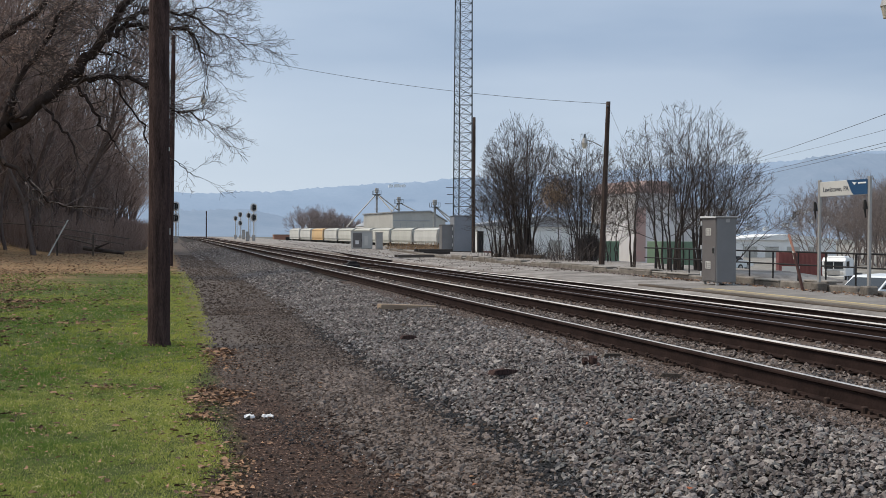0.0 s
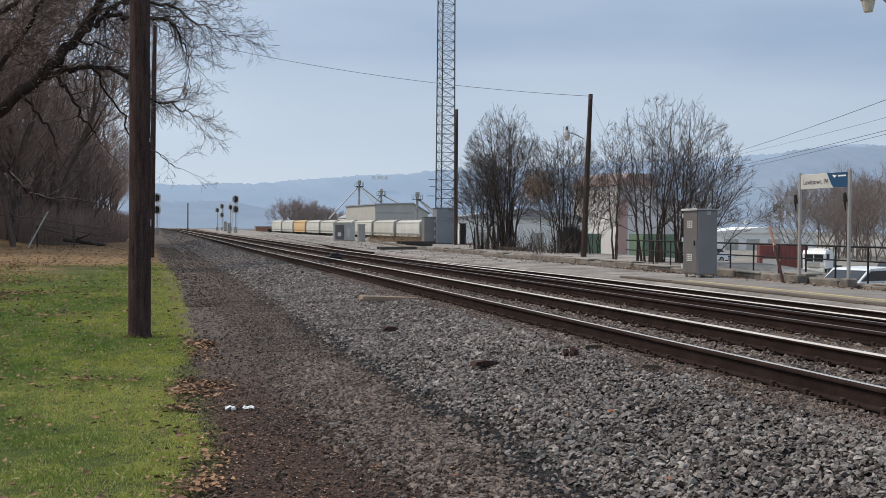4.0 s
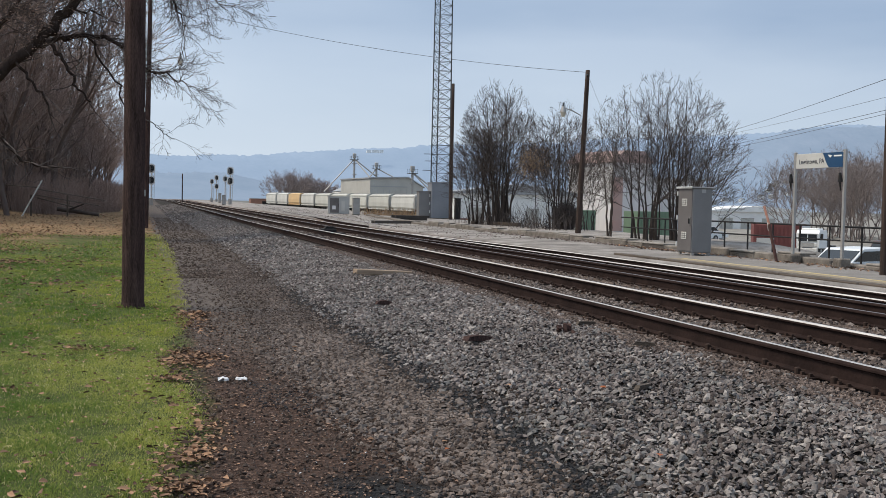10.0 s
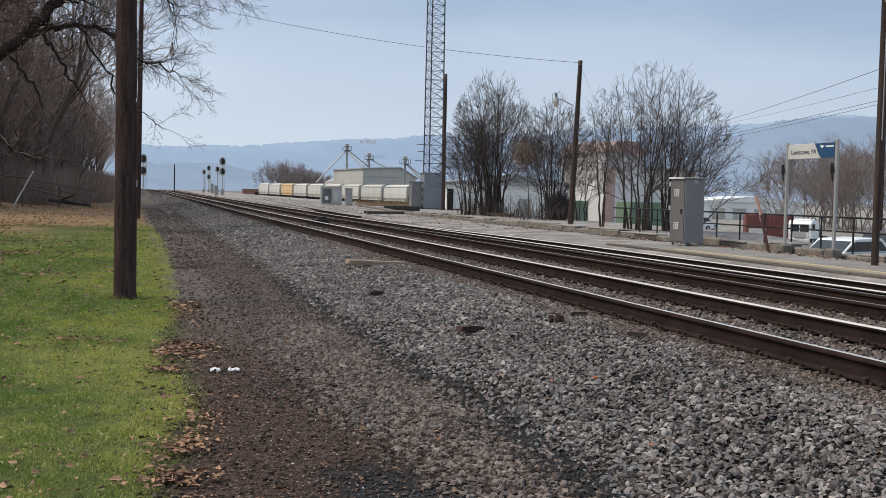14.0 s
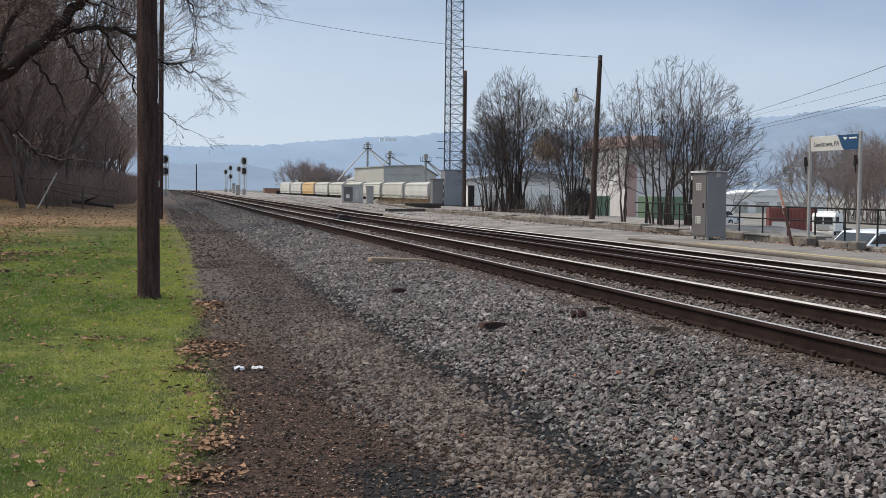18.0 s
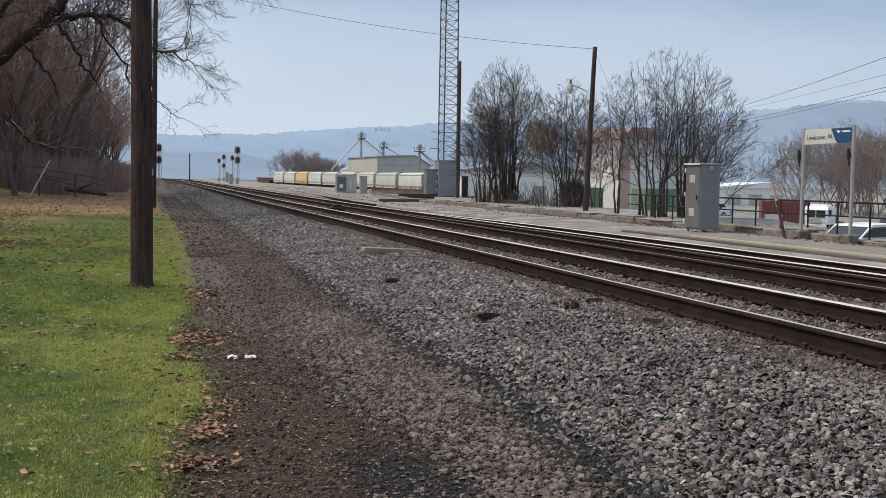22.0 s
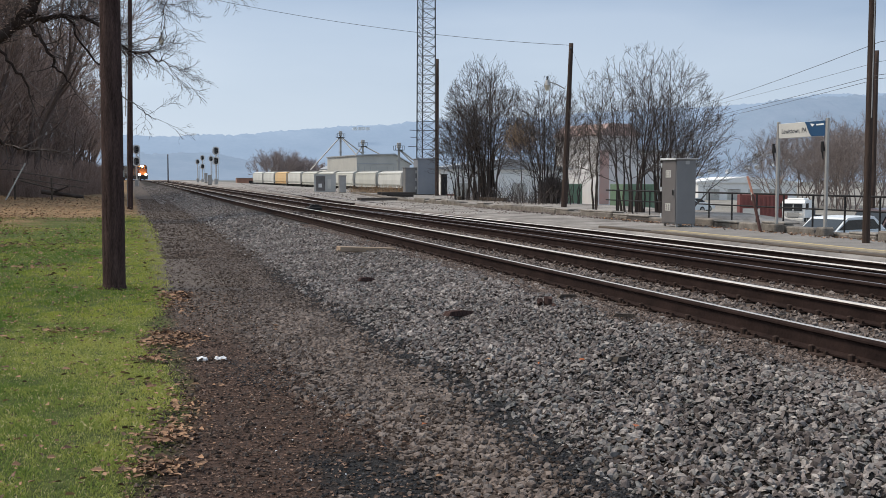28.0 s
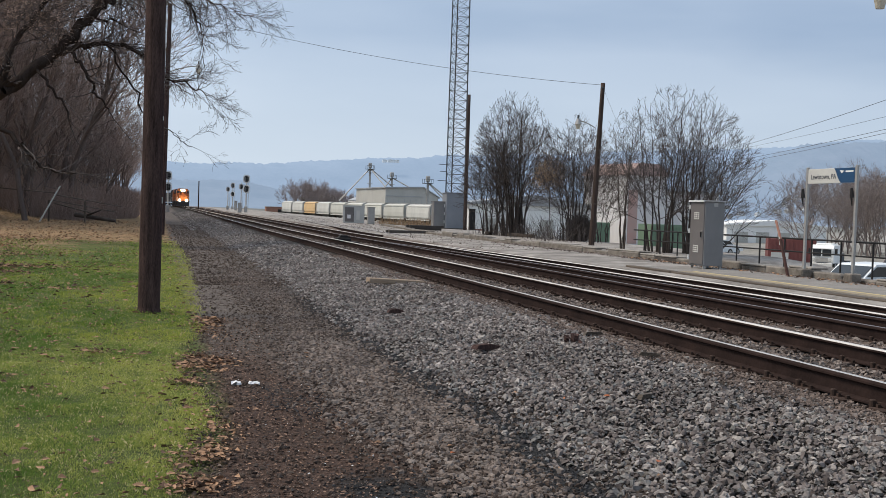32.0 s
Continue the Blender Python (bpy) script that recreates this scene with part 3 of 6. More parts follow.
# ---- rails and ties ----
RAIL = [(-0.075, -0.186), (0.075, -0.186), (0.075, -0.172), (0.016, -0.155), (0.009, -0.05), (0.036, -0.038), (0.0365, -0.010), (0.030, -0.003), (-0.012, -0.003), (-0.024, -0.008), (-0.0345, -0.022),
        (-0.036, -0.038), (-0.009, -0.05), (-0.016, -0.155), (-0.075, -0.172)]
HEAD = [(-0.014, -0.016), (0.0375, -0.016), (0.0370, -0.006), (0.030, 0.0), (-0.006, 0.0005), (-0.013, -0.002)]
HEAD_WORN = [(-0.0350, -0.020), (-0.004, -0.016), (-0.005, 0.0), (-0.012, -0.0005), (-0.022, -0.0045), (-0.029, -0.010), (-0.034, -0.016)]


def sweep(name, shape, line, material, parent, label=""):
    """Pushes an upright outline along a line of points that runs roughly along y."""
    k, verts, faces = len(shape), [], []
    for x, y, z in line:
        verts += [(x + u, y, z + v) for u, v in shape]
    for i in range(len(line) - 1):
        faces += [(i * k + j, i * k + (j + 1) % k, (i + 1) * k + (j + 1) % k, (i + 1) * k + j) for j in range(k)]
    return arr(name, np.array(verts), np.array(faces), material, parent, label)


RY = frange(-6, 60, 3) + frange(60, 180, 8) + frange(180, 470, 6)


def rail_line(x, top, off=lambda y: 0.0, ys=RY):
    return [(x + off(y) + bend(y), y, top + rise(y)) for y in ys]


tie_bm = box(0, 0, -0.16, 2.6, 0.22, 0.16, 0.012)
tie_mesh = bpy.data.meshes.new("tie")
tie_bm.to_mesh(tie_mesh)
tie_bm.free()
tie_mesh.materials.append(M_TIE)
plate_bm = box(0, 0, 0, 0.34, 0.19, 0.016)
for sx, sy in ((-0.1, -0.06), (0.1, 0.06), (-0.1, 0.06)):
    box(sx, sy, 0.0, 0.028, 0.028, 0.045, 0, plate_bm)
plate_mesh = bpy.data.meshes.new("tie_plate")
plate_bm.to_mesh(plate_mesh)
plate_bm.free()
plate_mesh.materials.append(M_RUST)
anchor_bm = box(0, 0, -0.02, 0.17, 0.045, 0.05, 0.008)
box(-0.095, 0, -0.03, 0.05, 0.05, 0.085, 0.01, anchor_bm)
box(0.095, 0, -0.03, 0.05, 0.05, 0.085, 0.01, anchor_bm)
anchor_mesh = bpy.data.meshes.new("rail_anchor")
anchor_bm.to_mesh(anchor_mesh)
anchor_bm.free()
anchor_mesh.materials.append(M_RUST)


def track(name, label, left, right, top, bright=(True, True), off=lambda y: 0.0, ys=RY, ties=True, near=44.0):
    t = empty(name, Matrix.Identity(4), label, "railway track", "railway tracks")
    for x, b in ((left, bright[0]), (right, bright[1])):
        r = sweep("rail", RAIL, rail_line(x, top, off, ys), M_RAIL, t)
        sweep("rail_head", HEAD_WORN if x == right else HEAD, rail_line(x, top, off, ys), M_RAILTOP if b else M_RAILDULL, r, "polished steel running surface" if b else "dull running surface")
    if not ties:
        return t
    rng = random.Random(len(name))
    far = []
    y = max(3.0, ys[0])
    mid = (left + right) / 2
    while y < ys[-1]:
        x = mid + off(y) + bend(y)
        if y < near:
            o = new("tie", tie_mesh)
            o.parent = t
            o.location = (x + rng.uniform(-0.05, 0.05), y, top - 0.202 + rng.uniform(-0.012, 0.0))
            o.rotation_euler = (0, 0, rng.uniform(-0.02, 0.02))
            if y < 26:
                for xr in (left, right):
                    p = new("tie_plate", plate_mesh)
                    p.parent = t
                    p.location = (xr + off(y), y, top - 0.201)
                    if rng.random() < 0.7:
                        p = new("rail_anchor", anchor_mesh)
                        p.parent = t
                        p.location = (xr + off(y), y + 0.14, top - 0.186)
        else:
            far.append((x, y, top - 0.36 + rise(y)))
        y += 0.52
    if far:
        cube = np.array([(sx, sy, sz) for sz in (0, 0.16) for sy in (-0.11, 0.11) for sx in (-1.3, 1.3)])
        fq = np.array([(4, 5, 7, 6), (0, 1, 5, 4), (2, 6, 7, 3), (0, 4, 6, 2), (1, 3, 7, 5)])
        v = (np.array(far)[:, None] + cube[None]).reshape(-1, 3)
        f = (np.arange(len(far)) * 8)[:, None, None] + fq[None]
        tagged(arr("far_tie", v, f.reshape(-1, 4), M_TIE, t), kind="stuff")
    return t


track("railway_track", "main railway track with polished rails on wooden ties in ballast", 5.75, 7.26, 0.5)
track("railway_track", "second railway track with one dull and one polished rail", 9.5, 11.01, 0.4, (False, True))


def turnout(y):
    return 0.92 * smooth01((50 - y) / 24)


track("turnout_track", "turnout track whose rails run inside the second track", 9.53, 11.04, 0.402, (False, True), turnout, frange(-6, 48, 3), False)


def siding(y):
    return 0.034 * max(0, y - 62) + 0.00018 * max(0, y - 62) ** 2


track("siding_track", "rusty siding leaving the main line toward the yard", 11.9, 13.41, 0.42, (False, False), siding, frange(58, 240, 6), True, 0)

# switch machine and rods beside the main track
sw = empty("switch_machine", pose(8.25, 49, 0.30), "dark steel switch machine with rods between the tracks", "switch machine")
part("housing", box(0, 0, 0.0, 0.6, 0.9, 0.17, 0.04), M_BLACK, sw)
part("motor_cover", prism([(-0.25, 0.17), (0.25, 0.17), (0.15, 0.27), (-0.15, 0.27)], -0.4, 0.0), M_BLACK, sw)
part("head_rod", rod((-1.8, 0.3, 0.0), (1.6, 0.3, 0.0), 0.025), M_RUST, sw)
part("lock_rod", rod((-1.8, 0.05, 0.0), (1.6, 0.05, 0.0), 0.02), M_RUST, sw)
for dx in (-0.5, 0.5):
    part("base_timber", box(dx * 0.9, 0, -0.12, 0.3, 2.2, 0.12, 0.01), M_TIE, sw)

# ---- ballast ----
rs = np.random.RandomState(11)


def stones(pts, size, sides=6, lean=0.30):
    """Angular broken stones with a flat crown, mostly lying flat, at the points, in one pair of arrays."""
    n, k = len(pts), np.arange(sides)
    ang = (k[None] + rs.uniform(-0.32, 0.32, (n, sides))) * 2 * np.pi / sides
    r0 = rs.uniform(0.7, 1.2, (n, sides))
    r1 = r0 * rs.uniform(0.25, 0.92, (n, sides))
    h = rs.uniform(0.42, 0.85, n)[:, None]
    low = np.stack([np.cos(ang) * r0, np.sin(ang) * r0, rs.uniform(-0.40, 0.12, (n, sides))], 2)
    top = np.stack([np.cos(ang) * r1, np.sin(ang) * r1, h * rs.uniform(0.62, 1.08, (n, sides))], 2)
    base = np.concatenate([low, top], 1)
    base[..., 0] *= rs.uniform(0.95, 1.5, n)[:, None]
    base[..., 1] *= rs.uniform(0.68, 1.1, n)[:, None]
    a_, b_, c_ = rs.uniform(0, 6.283, n), rs.normal(0, lean, n), rs.normal(0, lean, n)
    x, y, z = base[..., 0], base[..., 1], base[..., 2]
    y, z = y * np.cos(b_)[:, None] - z * np.sin(b_)[:, None], y * np.sin(b_)[:, None] + z * np.cos(b_)[:, None]
    x, z = x * np.cos(c_)[:, None] + z * np.sin(c_)[:, None], z * np.cos(c_)[:, None] - x * np.sin(c_)[:, None]
    x, y = x * np.cos(a_)[:, None] - y * np.sin(a_)[:, None], x * np.sin(a_)[:, None] + y * np.cos(a_)[:, None]
    v = np.stack([x, y, z], 2) * np.asarray(size)[:, None, None] + pts[:, None]
    k2 = (k + 1) % sides
    quads = np.concatenate([np.stack([k, k2, sides + k2], 1), np.stack([k, sides + k2, sides + k], 1)])
    cap = np.array([(sides, sides + i, sides + i + 1) for i in range(1, sides - 1)])
    f = (np.arange(n) * 2 * sides)[:, None, None] + np.concatenate([quads, cap])[None]
    return v.reshape(-1, 3), f.reshape(-1, 3)


def scatter(n, x0, x1, y0, y1, keep=None, power=1.0):
    xs = rs.uniform(x0, x1, n)
    ys = y0 + (y1 - y0) * rs.uniform(0, 1, n) ** power
    if keep is not None:
        k = np.array([keep(a, b) for a, b in zip(xs, ys)])
        xs, ys = xs[k], ys[k]
    return np.array([(a, b, land(a, b)) for a, b in zip(xs, ys)])


def not_rail(x, y):
    return min(abs(x - 5.75), abs(x - 7.26), abs(x - 9.5), abs(x - 11.01)) > 0.15


def thin_left(x, y):
    k = smooth01((x + 0.5 * noise.noise((x * 0.8, y * 0.5, 7.0)) - 1.35) / 1.1)
    rut = math.exp(-((x - 2.83 + 0.14 * noise.noise((1.0, y * 0.4, 2.0))) / 0.27) ** 2)
    if x > 4.95 and rs.uniform() < smooth01((x - 4.98 + 0.45 * noise.noise((x * 1.5, y * 0.8, 11.0))) / 0.35) * 0.93 and x < 5.7:
        return False
    if y < 14 and x > 0.8 * y + 0.5:
        return False
    return rs.uniform() < k * (1 - 0.93 * rut) * (1 - 0.85 * math.exp(-((x - SPILL[0]) / 0.45) ** 2 - ((y - SPILL[1]) / 0.9) ** 2))


ballast_sets = [
    (33000, 2.75, 5.68, 4.4, 14.0, 0.013, 0.027, 1.0, M_STONE, 6),
    (17000, 1.3, 2.85, 4.4, 14.0, 0.014, 0.027, 1.0, M_TROD, 6),
    (40000, 2.75, 5.68, 14.0, 30.0, 0.016, 0.030, 1.2, M_STONE, 5),
    (17000, 1.2, 2.85, 14.0, 30.0, 0.013, 0.025, 1.2, M_TROD, 4),
    (17000, 2.9, 5.68, 30.0, 75.0, 0.026, 0.046, 1.3, M_STONE, 4),
    (9000, 0.95, 3.1, 24.0, 90.0, 0.014, 0.030, 1.5, M_GRIT, 4),
    (9000, 2.2, 5.6, 74.0, 190.0, 0.04, 0.08, 1.3, M_STONE, 4),
    (22000, 5.8, 8.9, 6.0, 32.0, 0.018, 0.031, 1.2, M_STONED, 4),
    (8000, 8.2, 12.3, 9.0, 45.0, 0.022, 0.036, 1.2, M_STONED, 4),
    (3500, 12.4, 20.0, 40.0, 150.0, 0.015, 0.035, 1.2, M_TROD, 4),
    (5000, 8.6, 12.3, 45.0, 120.0, 0.03, 0.055, 1.2, M_STONED, 4),
    (5000, 5.8, 8.8, 32.0, 70.0, 0.035, 0.06, 1.2, M_STONED, 4),
]
for n, x0, x1, y0, y1, s0, s1, pw, m, sides in ballast_sets:
    p = scatter(n, x0, x1, y0, y1, (lambda a, b: (x0 < 1 or thin_left(a, b)) and not_rail(a, b)), pw)
    p[:, 2] += rs.uniform(-0.010, 0.036, len(p)) * (0.25 + 0.75 * np.clip((p[:, 0] - 2.6) / 0.8, 0, 1))
    v, f = stones(p, rs.uniform(s0, s1, len(p)) * rs.choice([0.7, 0.9, 1.0, 1.35], len(p)), sides, (0.50 if y0 < 10 else 0.34) if x0 > 2 else 0.2)
    tagged(arr("ballast", v, f, m), "broken grey limestone ballast beside and between the rails", "ballast", kind="stuff")
# fouled, brown stones along the foot of the near rail
p = scatter(17000, 5.0, 5.68, 5.5, 34.0, lambda a, b: rs.uniform() < smooth01((a - 4.95) / 0.3), 1.1)
p[:, 2] += 0.022 * np.clip((p[:, 0] - 5.1) / 0.1, 0, 1)
v, f = stones(p, rs.uniform(0.009, 0.024, len(p)), 4, 0.25)
tagged(arr("fouled_ballast", v, f, mat("fouled_stone", (0.072, 0.052, 0.043), (0.19, 0.145, 0.122), scale=2.5, island=0.7, rough=0.95)), "brown fouled stones and grit along the foot of the rail", "ballast", kind="stuff")
# black cinders in the wheel rut and the spill
p = np.concatenate([scatter(14000, 2.45, 3.35, 4.6, 21.0, lambda a, b: rs.uniform() < math.exp(-((a - 2.83 + 0.14 * noise.noise((1.0, b * 0.4, 2.0))) / 0.29) ** 2), 1.5),
                    scatter(3500, 1.0, 2.3, 4.8, 8.0, lambda a, b: rs.uniform() < math.exp(-((a - SPILL[0]) / 0.4) ** 2 - ((b - SPILL[1]) / 0.8) ** 2)),
                    scatter(1500, 0.9, 1.9, 8.6, 11.0, lambda a, b: rs.uniform() < math.exp(-((a - 1.4) / 0.3) ** 2 - ((b - 9.6) / 0.7) ** 2))])
p[:, 2] += 0.003
v, f = stones(p, rs.uniform(0.006, 0.015, len(p)), 4, 0.2)
tagged(arr("cinders", v, f, M_CINDER), "fine black cinders in the wheel rut", "cinders", kind="stuff")
p = scatter(37000, 0.2, 3.4, 4.4, 26, lambda a, b: a > lawn_edge(b) and rs.uniform() < (0.25 + 0.75 * smooth01((a - 1.2) / 1.0)) * (1 - 0.85 * math.exp(-((a - 2.89) / 0.2) ** 2)) * (1 - 0.7 * math.exp(-((a - SPILL[0]) / 0.5) ** 2 - ((b - SPILL[1]) / 1.0) ** 2)), 1.4)
sz = rs.uniform(0.007, 0.026, len(p))
p[:, 2] += sz * 0.35
v, f = stones(p, sz * 0.8, 4, 0.15)
tagged(arr("grit", v, f, M_GRIT), "small dark stones trodden into the dirt strip", "gravel", kind="stuff")
p = scatter(130, 0.8, 2.4, 4.5, 16, None, 1.2)
v, f = stones(p, rs.uniform(0.004, 0.010, len(p)))
tagged(arr("pale_grit", v, f, M_PAPER), "scattered pale pebbles on the dirt strip", "gravel", kind="stuff")

# the stones that lie nearest are pieces of their own
STONE_KINDS = []
for i in range(6):
    v, f = stones(np.zeros((1, 3)), [1.0])
    me = bpy.data.meshes.new("stone")
    me.from_pydata([tuple(a) for a in v], [], [tuple(int(b) for b in a) for a in f])
    me.materials.append(M_STONE1)
    STONE_KINDS.append(me)
bed = empty("ballast_shoulder", pose(3.8, 6.5, 0.12), "loose broken stones on the ballast shoulder", "ballast")
for i in range(290):
    x, y = rs.uniform(2.9, 5.4), rs.uniform(4.4, 8.0)
    o = new("stone", STONE_KINDS[i % 6])
    o.parent = bed
    s = rs.uniform(0.022, 0.036)
    o.location, o.scale = (x - 3.8, y - 6.5, land(x, y) + s * 0.45 - 0.12), (s, s, s)
    o.rotation_euler = (rs.uniform(-0.6, 0.6), rs.uniform(-0.6, 0.6), rs.uniform(0, 6.2))

# ---- grass and leaves ----


def blades(pts, length, width):
    n = len(pts)
    ang, lean = rs.uniform(0, 6.283, n), rs.uniform(0.1, 0.9, n)
    d = np.stack([np.cos(ang), np.sin(ang)], 1)
    side = np.stack([-d[:, 1], d[:, 0]], 1)
    v = np.zeros((n, 4, 3))
    v[:, 0] = v[:, 1] = v[:, 2] = v[:, 3] = pts
    v[:, 0, :2] -= side * width[:, None]
    v[:, 1, :2] += side * width[:, None]
    v[:, 2, :2] += d * (length * lean * 0.35)[:, None] + side * (width * 0.8)[:, None]
    v[:, 2, 2] += length * 0.6
    v[:, 3, :2] += d * (length * lean)[:, None]
    v[:, 3, 2] += length * (1 - 0.35 * lean)
    f = (np.arange(n) * 4)[:, None] + np.array([[0, 1, 2, 3]])
    return v.reshape(-1, 3), f


def on_lawn(x, y):
    if y > 26 and rs.uniform() < smooth01((y - 3.0 * x - 42 + 30 * noise.noise((x * 0.25, y * 0.12, 1.0))) / 15):
        return False
    return x < lawn_edge(y) - 0.02 + rs.normal() * 0.06


for n, x0, y0, y1, l0, l1, w, pw in ((190000, -2.7, 4.8, 14.0, 0.020, 0.046, 0.0017, 1.0), (95000, -5.2, 14.0, 32.0, 0.03, 0.06, 0.0034, 1.3), (30000, -11.0, 32.0, 52.0, 0.04, 0.08, 0.009, 1.0)):
    p = scatter(n, x0, 1.3, y0, y1, on_lawn, pw)
    tuft = np.array([0.75 + 0.9 * noise.noise((a * 3.1, b * 2.2, 8.0)) for a, b, _ in p])
    v, f = blades(p, rs.uniform(l0, l1, len(p)) * np.clip(tuft, 0.35, 1.6), rs.uniform(0.6, 1.3, len(p)) * w)
    tagged(arr("lawn_grass", v, f, M_GRASSY if y1 < 15 else M_GRASS), "short green lawn grass with yellowing tips", "grass", kind="stuff")


def dead_leaves(p, size):
    n = len(p)
    shape = np.array([(-0.5, 0, 0.0), (-0.2, 0.26, 0.20), (0.25, 0.20, 0.14), (0.55, 0, 0.10), (0.2, -0.24, 0.20), (-0.22, -0.22, 0.14)])
    ang, tilt = rs.uniform(0, 6.283, n), rs.uniform(-0.7, 0.7, n)
    v = shape[None] * size[:, None, None] * rs.uniform(0.6, 1.3, (n, 6, 1))
    x, y, z = v[..., 0], v[..., 1], v[..., 2]
    y, z = y * np.cos(tilt)[:, None] - z * np.sin(tilt)[:, None], y * np.sin(tilt)[:, None] + z * np.cos(tilt)[:, None]
    x, y = x * np.cos(ang)[:, None] - y * np.sin(ang)[:, None], x * np.sin(ang)[:, None] + y * np.cos(ang)[:, None]
    v = np.stack([x, y, z - z.min(1)[:, None]], 2) + p[:, None]
    f = (np.arange(n) * 6)[:, None, None] + np.array([(0, 1, 2, 3), (0, 3, 4, 5)])[None]
    return v.reshape(-1, 3), f.reshape(-1, 4)


leaf_parts = [
    scatter(2300, -3.0, 0.6, 5.0, 16.0, lambda a, b: on_lawn(a, b) and rs.uniform() < 0.3 + 0.9 * smooth01(noise.noise((a * 0.7, b * 0.5, 4.0)) * 2 + 0.4)),
    scatter(3600, -9.0, 0.8, 16.0, 40.0, on_lawn),
    scatter(10500, 0.2, 1.8, 4.8, 17.0, lambda a, b: rs.uniform() < math.exp(-((a - lawn_edge(b) - 0.12) / 0.24) ** 2) * (0.06 + smooth01(noise.noise((b * 0.55, a * 1.6, 2.0)) * 2.6 + 0.15))),
    np.array([(c[0] + rs.normal() * w, c[1] + rs.normal() * w * 0.8, land(c[0], c[1])) for c, w, n in [((-0.42, 12.7), 0.14, 50), ((-0.62, 12.75), 0.1, 30), ((0.05, 12.55), 0.07, 14), ((-3.1, 27.5), 0.5, 420), ((-2.9, 22), 0.3, 160), ((-3.9, 33), 0.9, 420), ((-4.9, 31), 0.9, 300), ((-3.3, 25.2), 0.5, 260), ((-4.2, 24.5), 0.6, 260), ((-1.5, 21.4), 0.35, 70), ((-1.3, 10.8), 0.13, 40), ((-0.9, 10.1), 0.09, 26), ((0.42, 6.6), 0.12, 260), ((0.50, 7.3), 0.09, 90), ((0.62, 11.5), 0.14, 160), ((0.68, 12.2), 0.16, 230), ((0.86, 11.9), 0.14, 110), ((0.47, 10.5), 0.12, 90), ((0.52, 7.5), 0.10, 80), ((-2.4, 19), 0.4, 60), ((-2.2, 28), 0.6, 90)] + [((rs.uniform(-3, 0.3), rs.uniform(6, 15)), 0.08, 7) for _ in range(26)] for _ in range(n)]),
    scatter(9500, -12.0, -1.2, 17.0, 50.0, lambda a, b: rs.uniform() < smooth01((-a - 2.2 - (40 - b) * 0.05) / 2.5)),
    scatter(15000, -20.0, 1.0, 44.0, 92.0, None),
    scatter(9000, -9.0, -1.2, 14.0, 40.0, lambda a, b: rs.uniform() < 0.9 * smooth01((-a - 0.105 * b - 0.3 + 1.2 * noise.noise((a * 0.6, b * 0.3, 3.0))) / 1.6)),
    scatter(140, 1.0, 6.0, 6.0, 14.0, None),
]
p = np.concatenate(leaf_parts)
p[:, 2] += np.where(p[:, 0] < 0.7, np.where(p[:, 1] > 13, 0.055, 0.034), 0.01)
v, f = dead_leaves(p, (0.020 + 0.050 * rs.uniform(0, 1, len(p)) ** 1.8) * np.where(p[:, 1] > 45, 1.9, np.where(p[:, 1] > 16, 1.7, 1.1)))
tagged(arr("fallen_leaves", v, f, M_LEAF), "curled brown fallen oak leaves scattered on the lawn", "leaves", kind="stuff")

p = scatter(23000, 0.1, 2.4, 4.6, 17.0, lambda a, b: a > lawn_edge(b) - 0.06 and rs.uniform() < 1 - 0.85 * smooth01((a - 1.2) / 0.9), 1.2)
p[:, 2] += 0.006
v, f = dead_leaves(p, rs.uniform(0.010, 0.034, len(p)))
tagged(arr("leaf_crumbs", v, f, mat("dark_leaf_crumbs", (0.032, 0.018, 0.012), (0.235, 0.145, 0.10), scale=3, island=0.85)), "dark crumbled leaves and bark on the dirt strip", "leaf litter", kind="stuff")

# ---- platform and kerb on the far side ----
platform = empty("platform", pose(14.4, 15, 0.38), "low asphalt platform with timber edge and worn yellow line", "platform")
tagged(platform, kind="structure")
part("surface", box(0, -2.2, 0.0, 2.55, 30.6, 0.05, 0.01), M_ASPH, platform)
yy = -17.4
rp = random.Random(5)
while yy < 10.6:
    ln = rp.uniform(2.2, 2.8)
    part("edge_timber", box(-1.42 + rp.uniform(-0.02, 0.02), yy + ln / 2, -0.12, 0.24, ln - 0.03, 0.17 + rp.uniform(-0.015, 0.015), 0.015), M_TIMBER, platform)
    yy += ln
part("yellow_line", box(-0.86, -3.4, 0.054, 0.11, 27.8, 0.004), M_YELLOW, platform, "worn yellow safety line")
part("edge_strip", box(-1.10, -3.4, 0.051, 0.34, 28.0, 0.004), mat("tan_edge", (0.22, 0.175, 0.115), (0.33, 0.275, 0.19), scale=2.5, bump=0.4), platform, "tan worn strip along the edge")

